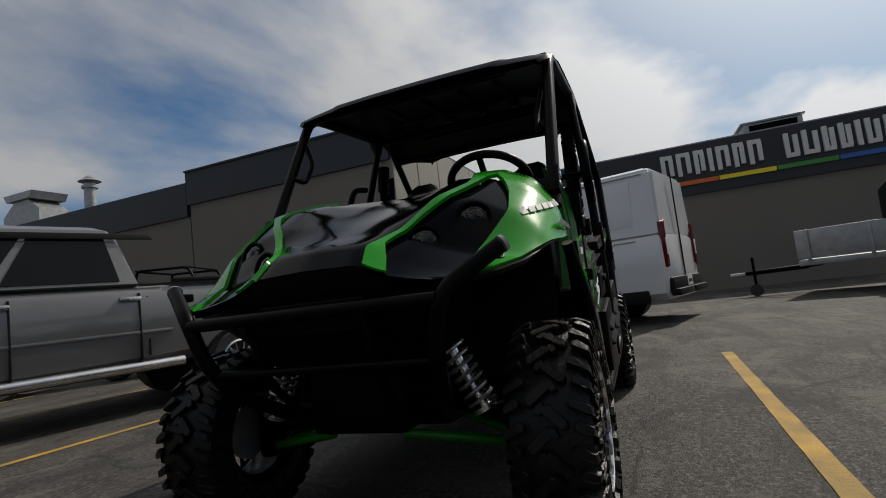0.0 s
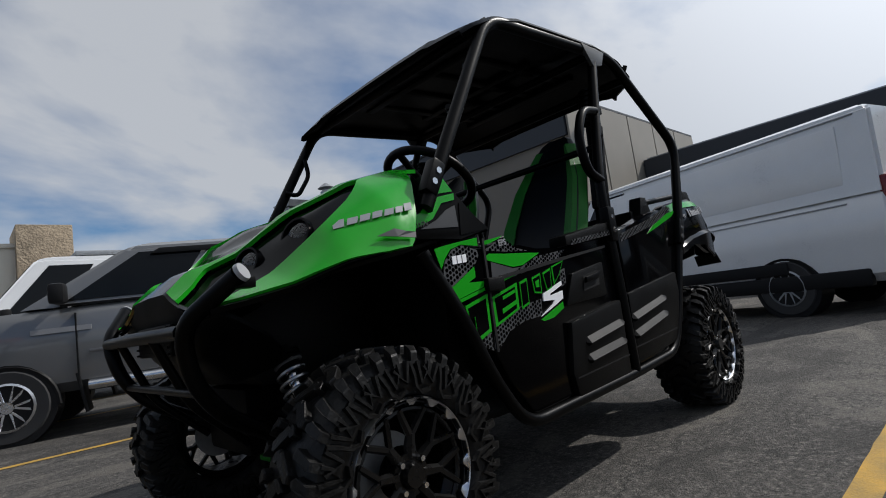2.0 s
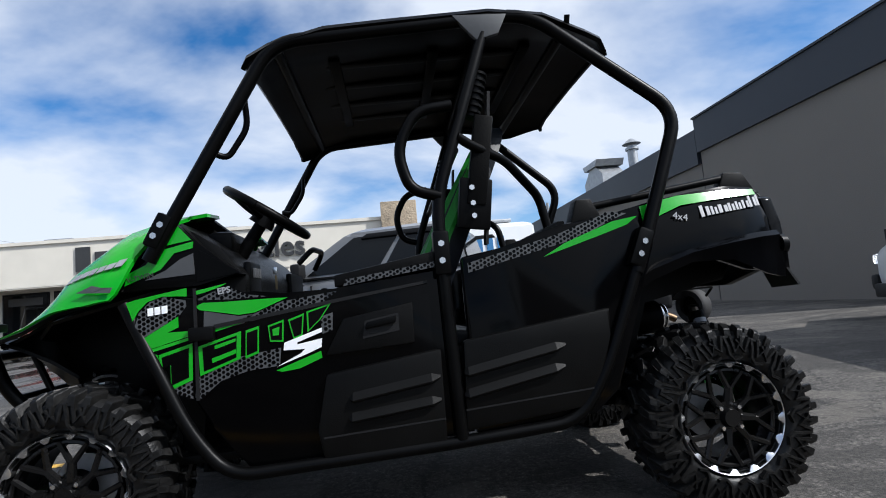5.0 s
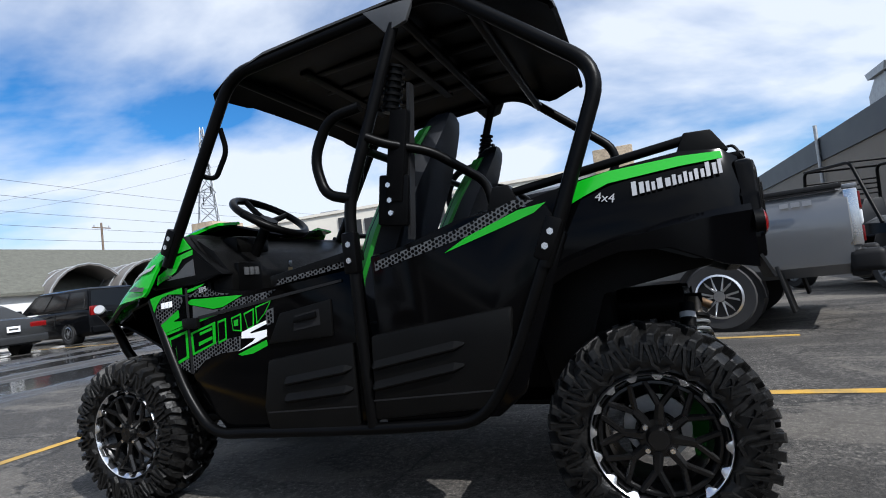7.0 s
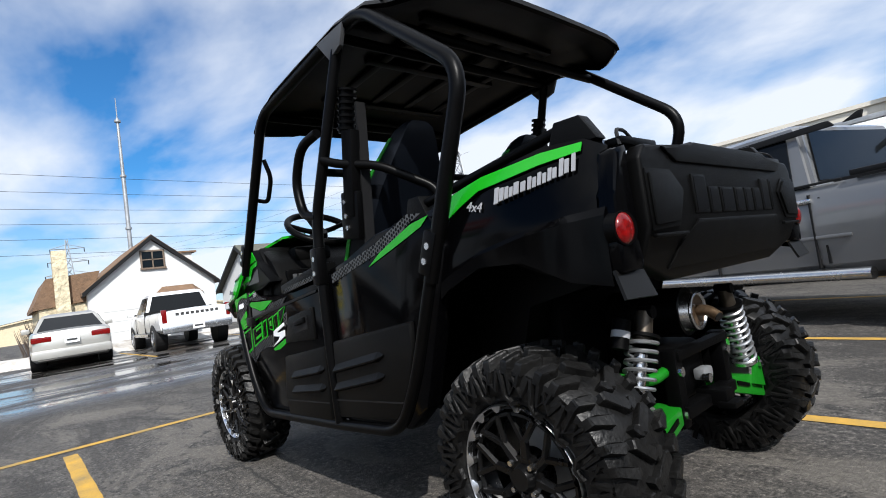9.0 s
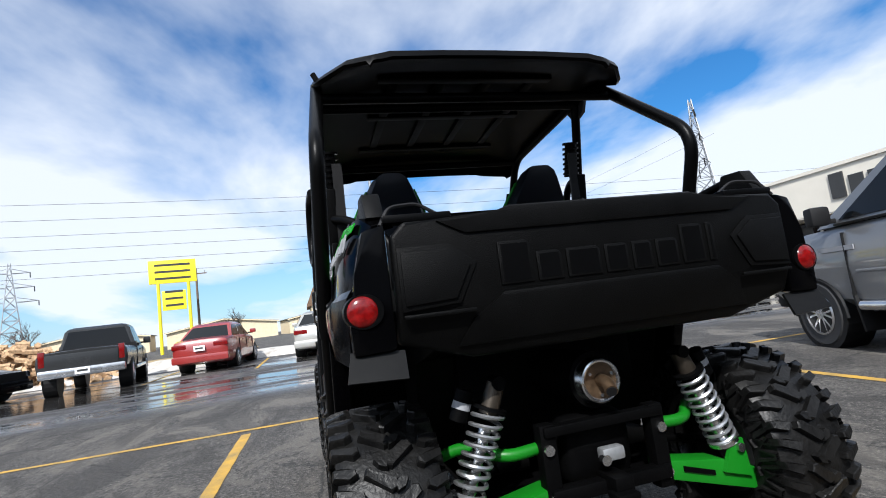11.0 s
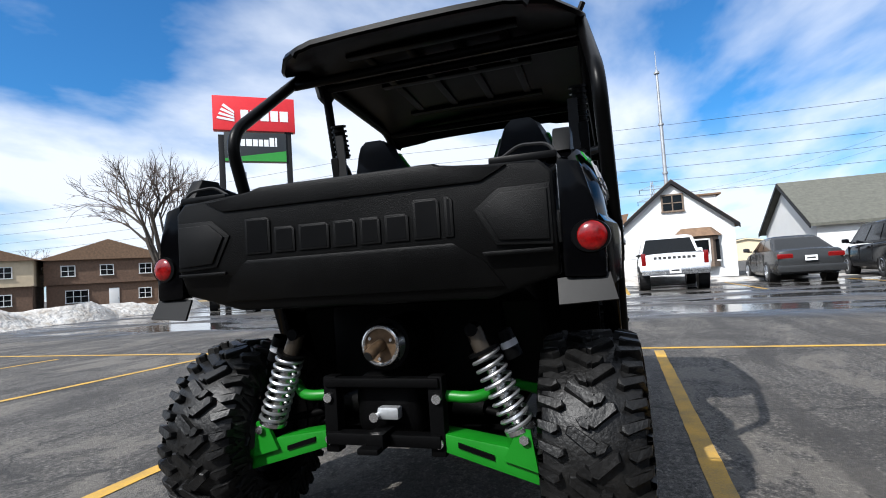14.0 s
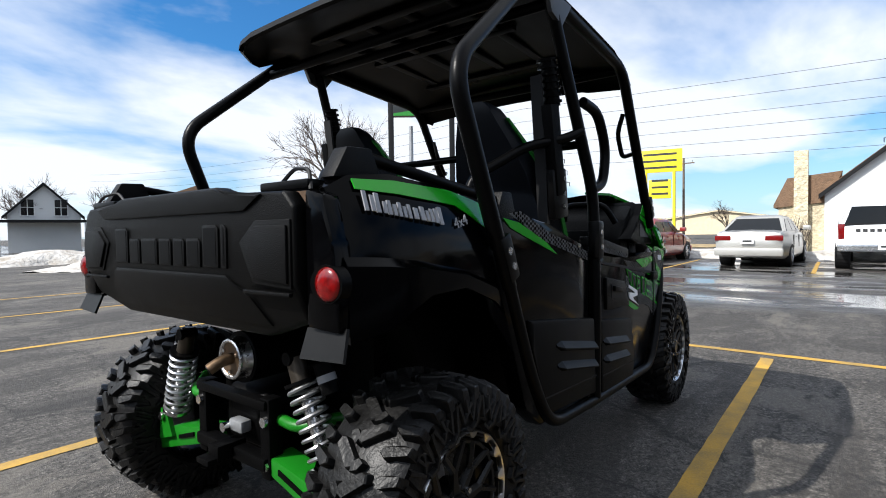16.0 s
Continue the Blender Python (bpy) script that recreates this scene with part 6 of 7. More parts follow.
def fender_film(name, poly, mat, label="", lift=0.030):
    """Thin film laid on both front fenders, its outline given seen from the side."""
    bm = bmesh.new()
    bm.faces.new([bm.verts.new((x, fender_y(x, z) + lift, z)) for x, z in poly])
    both(name, thicken(bm, 0.002), mat, utv, label, False)


fender_film("fender_decal", [(1.15, 0.995), (1.092, 1.016), (1.055, 1.006), (1.02, 1.004), (1.026, 0.985), (1.09, 0.99)], GREY_DECAL, "dark grey fender graphic")
for k in range(7):
    x0, z0 = 1.235 - 0.0345 * k, 1.034 + 0.0068 * k
    top = 0.027 if k in (0, 6) else 0.022
    fender_film("name_bar", [(x0, z0), (x0 - 0.027, z0 + 0.005), (x0 - 0.040, z0 + 0.005 + top), (x0 - 0.012, z0 + top)], SILVER_DECAL, "silver model-name bar", 0.024)
# green and grey panel behind the windscreen pillar
for s in (1, -1):
    def side_film(name, poly, y0, y1, mat, label="", bevel=0.0):
        return part(name, prism(poly, "y", min(s * y0, s * y1), max(s * y0, s * y1), bevel), mat, utv, label)
    side_film("cowl_side", [(1.02, 0.985), (1.00, 1.05), (0.94, 1.08), (0.89, 1.14), (0.83, 1.225), (0.77, 1.15), (0.60, 1.02), (0.76, 0.99)], 0.60, 0.672, BLACK_SATIN, "black cowl side panel", 0.008)
    side_film("cowl_graphic", [(0.998, 1.051), (0.936, 1.078), (0.894, 1.125), (0.77, 1.152), (0.772, 1.128), (0.836, 1.114), (0.884, 1.059), (0.932, 1.038), (1.010, 1.008)], 0.6725, 0.676, GREEN, "lime green cowl band")
    side_film("cowl_graphic", [(0.885, 1.140), (0.83, 1.222), (0.776, 1.158)], 0.6725, 0.676, GREEN, "lime green cowl corner")
    side_film("cowl_graphic", [(0.941, 1.024), (0.869, 1.054), (0.817, 1.091), (0.772, 1.109), (0.768, 1.033)], 0.6725, 0.6750, GREY_DECAL, "dark grey cowl wedge")
    side_film("cowl_graphic", [(0.749, 1.118), (0.610, 1.028), (0.762, 1.004)], 0.6725, 0.6750, BLACK_SATIN, "black cowl wedge")
    part("lettering", words("V-TWIN", 0.026, 0.001, pose(0.955, s * 0.6765, 1.035, 90, 0, 180 if s > 0 else 0) @ pose(0, 0, 0, 0, 0, 10 if s > 0 else -10)), DARK_LETTER, utv, "small dark V-TWIN lettering")
section(-0.085, -0.02, 1.06)
# cowl, inner fenders and nose underside
part("cowl", prism([(0.80, 1.12), (0.92, 1.26), (0.92, 1.05), (0.80, 0.92)], "y", -0.60, 0.60, 0.02), BLACK_PLASTIC, utv)
part("dashboard", prism([(0.705, 0.82), (0.685, 1.04), (0.785, 1.16), (0.90, 1.24), (0.93, 0.95), (0.90, 0.82)], "y", -0.585, 0.585, 0.025), BLACK_PLASTIC, utv, "black dashboard")
part("front_bulkhead", prism([(0.86, 0.42), (0.96, 0.42), (0.90, 1.10), (0.80, 1.10)], "y", -0.60, 0.60, 0.01), BLACK_PLASTIC, utv)
part("nose_duct", prism([(1.0, 0.60), (1.44, 0.62), (1.56, 0.86), (1.46, 0.98), (1.0, 1.12)], "y", -0.30, 0.30, 0.02), BLACK_PLASTIC, utv)
both("inner_fender", thicken(loft([[(0.80, y, z) for y, z in ((0.30, 1.12), (0.62, 1.05))], [(1.10, y, z) for y, z in ((0.30, 1.10), (0.63, 0.98))], [(1.40, y, z) for y, z in ((0.28, 0.96), (0.55, 0.925))], [(1.50, y, z) for y, z in ((0.26, 0.84), (0.46, 0.87))]]), 0.012), BLACK_PLASTIC, utv)
grille = part("grille", box(1.640, 0, 0.80, 0.03, 0.36, 0.10, 0.01), BLACK_PLASTIC, utv, "black front grille")
for i in range(5):
    part("grille_bar", box(1.657, 0, 0.760 + i * 0.020, 0.012, 0.34, 0.007), BLACK_SATIN, grille, smooth=False)
SECTION.clear()
# front guard
both("front_guard", tube([(1.515, 0.605, 0.920), (1.615, 0.445, 0.808), (1.585, 0.41, 0.66), (1.50, 0.38, 0.55), (1.28, 0.30, 0.42)], 0.0245, bend=0.07, steps=7), BLACK_TUBE, utv, "black tubular front guard")
part("guard_bar", tube([(1.612, -0.44, 0.795), (1.625, 0.0, 0.797), (1.612, 0.44, 0.795)], 0.021, bend=0.05), BLACK_TUBE, utv)
part("guard_bar", tube([(1.563, -0.40, 0.625), (1.563, 0.40, 0.625)], 0.013, bend=0), BLACK_TUBE, utv)
both("guard_bar", tube([(1.36, 0.18, 0.42), (1.53, 0.20, 0.58), (1.622, 0.20, 0.79)], 0.014, bend=0.05), BLACK_TUBE, utv)
both("tube_end_cap", cyl((1.512, 0.609, 0.9228), (1.506, 0.617, 0.928), 0.0262, 0.024, 20), SILVER_DECAL, utv, "pale round tube end cap")
both("guard_bracket", box(1.50, 0.585, 0.900, 0.06, 0.04, 0.03, 0.006), BLACK_SATIN, utv)
SECTION.clear()
part("skid_plate", prism([(0.85, 0.34), (1.20, 0.36), (1.33, 0.46), (1.31, 0.48), (1.18, 0.385), (0.85, 0.365)], "y", -0.27, 0.27, 0.004), DARK_METAL, utv)
part("front_frame", box(1.15, 0, 0.48, 0.42, 0.36, 0.22, 0.02), DARK_METAL, utv)
part("front_differential", box(1.12, 0, 0.44, 0.26, 0.24, 0.20, 0.05, 3), DARK_METAL, utv)


def coil(p0, p1, r, turns, wire_r, n=16):
    p0, p1 = Vector(p0), Vector(p1)
    d = p1 - p0
    a = d.normalized().orthogonal().normalized()
    b = d.normalized().cross(a)
    ps = [p0 + d * (i / (turns * n)) + r * (math.cos(2 * math.pi * i / n) * a + math.sin(2 * math.pi * i / n) * b) for i in range(int(turns * n) + 1)]
    return tube(ps, wire_r, bend=0, seg=6)


def shock(lo, hi, s, spring_mat=SPRING, reservoir=True):
    f = lambda p: Vector((p[0], s * p[1], p[2]))
    lo, hi = f(lo), f(hi)
    d = (hi - lo)
    sh = part("shock_absorber", cyl(lo, lo + d * 0.62, 0.020, seg=12), CHROME, utv, "coil-over shock absorber")
    part("shaft_cover", cyl(lo + d * 0.74, hi, 0.030, 0.026, 14), BRONZE if reservoir else DARK_METAL, sh)
    part("coil_spring", coil(lo + d * 0.06, lo + d * 0.78, 0.044, 9, 0.0062), spring_mat, sh, "bright coil spring")
    part("spring_seat", cyl(lo + d * 0.03, lo + d * 0.07, 0.05, seg=16), CHROME, sh)
    part("spring_seat", cyl(lo + d * 0.77, lo + d * 0.80, 0.05, seg=16), DARK_METAL, sh)
    for e in (lo, hi):
        part("eye", cyl(e - Vector((0.03, 0, 0)), e + Vector((0.03, 0, 0)), 0.020, seg=12), DARK_METAL, sh)
    if reservoir:
        o = Vector((0.03, s * 0.085, -0.01))
        rs = part("reservoir", cyl(lo + d * 0.74 + o, lo + d * 1.0 + o, 0.027, seg=14), DARK_METAL, sh, "dark shock reservoir with a white label")
        part("label_band", cyl(lo + d * 0.84 + o, lo + d * 0.90 + o, 0.0278, seg=14), SILVER_DECAL, sh)
    return sh


for s in (1, -1):
    shock((1.25, 0.43, 0.41), (1.275, 0.27, 0.755), s, SPRING, False)
    shock((-1.30, 0.445, 0.40), (-1.315, 0.315, 0.715), s)
    m = lambda *p: tuple((x, s * y, z) for x, y, z in p)
    # front arms
    part("control_arm", tube(m((1.27, 0.16, 0.50), (1.12, 0.56, 0.42), (0.98, 0.16, 0.50)), 0.016, bend=0.05), DARK_METAL, utv)
    part("control_arm", tube(m((1.30, 0.14, 0.36), (1.10, 0.58, 0.26), (0.92, 0.14, 0.36)), 0.017, bend=0.05), GREEN_STEEL, utv, "green lower control arm")
    part("hub_carrier", box(1.10, s * 0.58, 0.345, 0.10, 0.07, 0.24, 0.02), DARK_METAL, utv)
    part("drive_shaft", cyl((1.10, s * 0.12, 0.42), (1.10, s * 0.58, 0.345), 0.014, seg=10), DARK_METAL, utv)
    part("shaft_boot", cyl((1.10, s * 0.40, 0.374), (1.10, s * 0.52, 0.355), 0.028, 0.045, 14), BLACK_PLASTIC, utv)
    # rear arms
    part("control_arm", tube(m((-1.29, 0.20, 0.505), (-1.30, 0.31, 0.50), (-1.20, 0.40, 0.53), (-1.13, 0.56, 0.47)), 0.018, bend=0.05), GREEN_STEEL, utv, "green rear upper arm")
    arm = part("control_arm", prism([(s * 0.19, 0.345), (s * 0.60, 0.225), (s * 0.60, 0.285), (s * 0.40, 0.365), (s * 0.19, 0.40)], "x", -1.33, -1.24, 0.006), GREEN_STEEL, utv, "green boxed rear lower arm")
    part("arm_web", prism([(s * 0.25, 0.358), (s * 0.36, 0.325), (s * 0.36, 0.340), (s * 0.25, 0.374)], "x", -1.336, -1.331), DARK_METAL, arm)
    part("shock_mount", prism([(s * 0.39, 0.33), (s * 0.49, 0.30), (s * 0.475, 0.42), (s * 0.44, 0.43)], "x", -1.345, -1.33), GREEN_STEEL, arm)
    part("hub_carrier", box(-1.10, s * 0.57, 0.36, 0.12, 0.07, 0.26, 0.02), DARK_METAL, utv)
    part("drive_shaft", cyl((-1.10, s * 0.12, 0.45), (-1.10, s * 0.58, 0.345), 0.015, seg=10), DARK_METAL, utv)
    part("shaft_boot", cyl((-1.10, s * 0.18, 0.44), (-1.10, s * 0.28, 0.42), 0.05, 0.03, 14), BLACK_PLASTIC, utv)
    part("mount_bolt", cyl((-1.358, s * 0.456, 0.395), (-1.344, s * 0.456, 0.395), 0.015, 0.013, 6), CHROME, utv, "zinc mounting bolt", False)
    for zz in (0.37, 0.505):
        part("pivot_bolt", cyl((-1.345, s * 0.19, zz), (-1.325, s * 0.19, zz), 0.016, seg=8), CHROME, utv, "zinc pivot bolt", False)
    part("rear_upright", box(-1.31, s * 0.185, 0.45, 0.05, 0.05, 0.25, 0.008), DARK_METAL, utv)
part("rear_cross_member", box(-1.325, 0, 0.555, 0.04, 0.40, 0.030, 0.006), DARK_METAL, utv)
part("rear_cross_member", box(-1.325, 0, 0.375, 0.05, 0.40, 0.04, 0.008), DARK_METAL, utv)
part("rear_differential", box(-1.16, 0, 0.47, 0.26, 0.24, 0.2, 0.05, 3), DARK_METAL, utv)
rec = part("hitch_receiver", box(-1.35, 0.0, 0.385, 0.10, 0.06, 0.05, 0.006), DARK_METAL, utv)
part("hitch_tongue", box(-1.40, 0.01, 0.365, 0.06, 0.07, 0.018, 0.004), DARK_METAL, rec)
part("gear_casting", box(-1.315, -0.02, 0.455, 0.04, 0.075, 0.040, 0.010), GALV, utv, "bare aluminium gearbox casting")
part("gear_knob", cyl((-1.355, 0.02, 0.448), (-1.33, 0.02, 0.448), 0.016, 0.013, 10), CHROME, utv)
part("gear_casing", box(-1.22, 0.02, 0.50, 0.06, 0.22, 0.10, 0.02), DARK_METAL, utv)
muf = part("muffler", cyl((-0.92, 0, 0.672), (-1.30, -0.01, 0.672), 0.085, seg=28), DARK_METAL, utv, "muffler with a heat-stained tailpipe")
part("end_cap", cyl((-1.30, -0.01, 0.672), (-1.33, -0.01, 0.672), 0.072, 0.060, 28), CHROME, muf)
part("tip_ring", tube([(-1.336, -0.01 + 0.060 * math.cos(a), 0.672 + 0.060 * math.sin(a)) for a in [2 * math.pi * q / 24 for q in range(25)]], 0.007, bend=0, seg=8), CHROME, muf, "bright exhaust ring")
part("end_plate", cyl((-1.33, -0.01, 0.672), (-1.334, -0.01, 0.672), 0.055, seg=24), EXHAUST, muf)
part("tailpipe", tube([(-1.32, -0.01, 0.675), (-1.37, -0.012, 0.672), (-1.405, 0.0, 0.650)], 0.019, bend=0.03), EXHAUST, muf)
# dark disc on the capped pipe end stands for its shaded inside
part("bore_shade_disc", cyl((-1.404, 0.0, 0.6505), (-1.4075, 0.0012, 0.6485), 0.0155, seg=14), CAR_TRIM, muf)
for a in (0.6, 2.7, 4.8):
    part("flange_bolt", cyl((-1.333, -0.01 + 0.042 * math.cos(a), 0.672 + 0.042 * math.sin(a)), (-1.342, -0.01 + 0.042 * math.cos(a), 0.672 + 0.042 * math.sin(a)), 0.006, seg=6), CHROME, muf, "", False)
part("engine_block", box(-0.72, 0, 0.62, 0.62, 0.70, 0.46, 0.05), DARK_METAL, utv)
part("engine_skid", box(-0.35, 0, 0.345, 1.75, 0.72, 0.02, 0.004), DARK_METAL, utv)
part("rear_underbody", prism([(-0.78, 0.42), (-0.70, 0.95), (-1.42, 0.93), (-1.38, 0.84), (-1.0, 0.78), (-0.90, 0.45)], "y", -0.48, 0.48, 0.01), BLACK_PLASTIC, utv)
part("floor_pan", box(0.35, 0, 0.385, 1.10, 1.36, 0.03, 0.008), BLACK_PLASTIC, utv)
part("seat_base", prism([(0.20, 0.40), (0.25, 0.66), (-0.40, 0.70), (-0.42, 0.40)], "y", -0.64, 0.64, 0.02), BLACK_PLASTIC, utv)
part("rear_bulkhead", prism([(-0.40, 0.45), (-0.46, 1.05), (-0.52, 1.05), (-0.48, 0.45)], "y", -0.66, 0.66, 0.01), BLACK_PLASTIC, utv)


section(-0.075, -0.02, 1.048)
# doors and side panels
def flat_panel(name, poly, y0, y1, mat, label="", bevel=0.006, parent=None):
    out = []
    for s in (1, -1):
        out.append(part(name, prism(poly, "y", min(s * y0, s * y1), max(s * y0, s * y1), bevel), mat, parent or utv, label))
    return out


door_outline = [(0.98, 0.97), (0.62, 0.97), (0.52, 0.955), (0.34, 0.955), (-0.05, 1.02), (-0.08, 0.40), (0.66, 0.37), (0.78, 0.52), (0.90, 0.74)]
doors = flat_panel("door", door_outline, 0.66, 0.715, BLACK_GLOSS, "gloss black half door with green graphics", 0.012)
flat_panel("rear_side_panel", [(-0.12, 1.03), (-0.28, 1.055), (-0.48, 1.115), (-0.60, 1.135), (-0.80, 1.13), (-0.86, 1.02), (-0.66, 0.50), (-0.56, 0.42), (-0.12, 0.40)], 0.66, 0.72, BLACK_GLOSS, "gloss black rear quarter panel", 0.012)
flat_panel("door_sill", [(-0.06, 1.02), (0.34, 0.958), (0.34, 1.0), (-0.06, 1.065)], 0.655, 0.735, BLACK_PLASTIC, bevel=0.006)
flat_panel("lower_cladding", [(0.39, 0.66), (-0.017, 0.711), (-0.012, 0.386), (0.41, 0.364), (0.43, 0.47)], 0.70, 0.736, CLADDING, "black ribbed lower cladding", 0.014)
flat_panel("lower_cladding", [(-0.097, 0.73), (-0.652, 0.799), (-0.640, 0.70), (-0.60, 0.56), (-0.535, 0.454), (-0.081, 0.415)], 0.70, 0.736, CLADDING, "black ribbed lower cladding", 0.014)
flat_panel("panel_line", [(0.41, 0.452), (-0.012, 0.472), (-0.012, 0.466), (0.41, 0.446)], 0.7362, 0.7368, CAR_TRIM, bevel=0)
flat_panel("panel_line", [(-0.085, 0.492), (-0.56, 0.520), (-0.56, 0.514), (-0.085, 0.486)], 0.7362, 0.7368, CAR_TRIM, bevel=0)
for x0, x1, za, zb_ in ((0.316, -0.005, 0.572, 0.616), (0.322, -0.002, 0.505, 0.537), (-0.090, -0.467, 0.617, 0.683), (-0.085, -0.459, 0.541, 0.608)):
    louvre = []
    for k, h in ((0.0, 0.3), (0.04, 1.0), (0.9, 1.0), (1.0, 0.35)):
        lx, lz = x0 + (x1 - x0) * k, za + (zb_ - za) * k
        louvre.append([(lx, 0.734, lz + 0.020 * h), (lx, 0.734 + 0.020 * h, lz - 0.008 * h), (lx, 0.734 + 0.018 * h, lz - 0.014 * h), (lx, 0.734, lz - 0.020 * h)])
    both("vent_louvre", loft(louvre, close=True, caps=True), CLADDING, utv, "raised sloping louvre", False)
flat_panel("latch_bezel", [(0.319, 0.846), (0.071, 0.884), (0.075, 0.739), (0.389, 0.723)], 0.712, 0.726, BLACK_PLASTIC, "black door latch bezel", 0.008)
flat_panel("latch_recess", [(0.255, 0.770), (0.125, 0.788), (0.125, 0.850), (0.245, 0.832)], 0.7262, 0.728, CAR_TRIM, bevel=0)
flat_panel("latch_pull", [(0.245, 0.802), (0.135, 0.818), (0.135, 0.842), (0.238, 0.826)], 0.7285, 0.742, BLACK_SATIN, "recessed door pull", 0.005)
flat_panel("door_hinge", [(0.84, 0.815), (0.755, 0.815), (0.755, 0.862), (0.84, 0.862)], 0.712, 0.738, BLACK_PLASTIC, bevel=0.008)
# graphics laid on the door in thin film
SECTION.clear()
Y0 = 0.7502


def film(name, poly, mat, label="", layer=0):
    return flat_panel(name, [(x - 0.006, z - 0.010) for x, z in poly], Y0, Y0 + 0.0012 + 0.0009 * layer, mat, label, 0)


film("green_graphic", [(0.975, 0.955), (0.949, 0.962), (0.881, 0.974), (0.776, 0.990), (0.776, 0.961), (0.808, 0.964), (0.858, 0.967), (0.905, 0.953), (0.934, 0.925), (0.955, 0.892)], GREEN, "lime green door graphic", 1)
film("green_graphic", [(0.752, 0.976), (0.640, 0.996), (0.660, 0.986), (0.711, 0.970), (0.752, 0.962)], GREEN, "lime green door graphic", 1)
film("green_graphic", [(0.928, 0.827), (0.807, 0.894), (0.807, 0.858), (0.842, 0.843), (0.771, 0.842), (0.773, 0.824), (0.896, 0.794), (0.908, 0.792)], GREEN, "lime green door graphic", 1)
film("green_graphic", [(0.750, 0.923), (0.724, 0.934), (0.646, 0.931), (0.497, 0.930), (0.437, 0.928), (0.550, 0.886), (0.606, 0.882), (0.650, 0.892), (0.735, 0.910)], GREEN, "lime green door graphic", 1)
film("green_graphic", [(0.489, 0.680), (0.334, 0.732), (0.331, 0.708), (0.409, 0.679), (0.470, 0.673)], GREEN, "lime green door graphic", 1)
film("green_graphic", [(0.905, 0.778), (0.880, 0.772), (0.866, 0.730), (0.880, 0.745)], GREEN, "lime green door graphic", 1)
COMB = ([(0.949, 0.873), (0.935, 0.917), (0.898, 0.952), (0.851, 0.965), (0.781, 0.948), (0.779, 0.928), (0.805, 0.894), (0.868, 0.862), (0.923, 0.831)],
        [(0.750, 0.945), (0.680, 0.972), (0.640, 0.983), (0.575, 0.950), (0.505, 0.938), (0.627, 0.938)],
        [(0.608, 0.862), (0.459, 0.915), (0.264, 0.936), (0.315, 0.901), (0.444, 0.878), (0.563, 0.856)],
        [(0.740, 0.691), (0.604, 0.739), (0.469, 0.756), (0.477, 0.695), (0.583, 0.688), (0.675, 0.663), (0.740, 0.611), (0.761, 0.616), (0.756, 0.670)],
        [(0.840, 0.652), (0.768, 0.673), (0.768, 0.613), (0.826, 0.637)],
        [(0.330, 0.850), (0.285, 0.862), (0.290, 0.800), (0.325, 0.790)])
for poly in COMB:
    film("grey_graphic", poly, GREY_DECAL, "dark grey honeycomb graphic")
film("grey_graphic", [(0.721, 0.905), (0.650, 0.888), (0.607, 0.878), (0.556, 0.880), (0.591, 0.851), (0.726, 0.830)], GREY_DECAL, "dark grey door graphic")
# outlined letter shapes of the model mark, as plain blocks and bars
for shape, bars in (([(0.874, 0.770), (0.763, 0.800), (0.767, 0.676), (0.837, 0.650), (0.838, 0.735), (0.870, 0.724)], ()),
                    ([(0.745, 0.786), (0.601, 0.826), (0.607, 0.732), (0.742, 0.686)], ([(0.700, 0.742), (0.620, 0.766), (0.620, 0.752), (0.700, 0.726)], [(0.690, 0.784), (0.620, 0.803), (0.620, 0.792), (0.690, 0.772)])),
                    ([(0.585, 0.826), (0.540, 0.838), (0.545, 0.745), (0.590, 0.730)], ()),
                    ([(0.510, 0.836), (0.455, 0.852), (0.460, 0.775), (0.505, 0.780)], ([(0.495, 0.822), (0.470, 0.829), (0.474, 0.800), (0.494, 0.800)],)),
                    ([(0.440, 0.850), (0.385, 0.868), (0.394, 0.790), (0.425, 0.780)], ()),
                    ([(0.376, 0.872), (0.288, 0.896), (0.330, 0.840), (0.376, 0.800)], ())):
    cx, cz = sum(p[0] for p in shape) / len(shape), sum(p[1] for p in shape) / len(shape)
    film("green_outline", shape, GREEN, "green outline of a door mark", 2)
    film("black_block", [(cx + (x - cx) * 0.80, cz + (z - cz) * 0.80) for x, z in shape], BLACK_GLOSS, "", 3)
    for bar in bars:
        film("green_bar", bar, GREEN, "", 4)
film("green_bar", [(0.905, 0.790), (0.600, 0.862), (0.600, 0.852), (0.900, 0.780)], GREEN, "thin green pinstripe", 1)
film("white_mark", [(0.457, 0.772), (0.327, 0.812), (0.327, 0.797), (0.413, 0.769), (0.414, 0.762), (0.328, 0.775), (0.332, 0.745), (0.386, 0.725), (0.487, 0.692), (0.402, 0.731), (0.388, 0.744), (0.461, 0.746)], WHITE_DECAL, "white slanted zigzag mark", 4)
for k in range(3):
    x0 = 0.905 - 0.023 * k
    film("white_bar", [(x0, 0.904 + 0.002 * k), (x0 - 0.018, 0.906 + 0.002 * k), (x0 - 0.018, 0.932 + 0.002 * k), (x0, 0.930 + 0.002 * k)], WHITE_DECAL, "small white maker mark bar", 4)
for s in (1, -1):
    part("lettering", words("EPS", 0.030, 0.0008, pose(0.645, s * (Y0 + 0.005), 0.960, 90, 0, 180 if s > 0 else 0) @ pose(0, 0, 0, 0, 0, 7 if s > 0 else -7), 0.0008), SILVER_DECAL, utv, "small silver EPS lettering")
film("door_gap", [(0.690, 0.856), (0.240, 0.912), (-0.055, 0.946), (-0.055, 0.936), (0.240, 0.900), (0.690, 0.842)], CAR_TRIM, "dark gap along the door's top", 5)
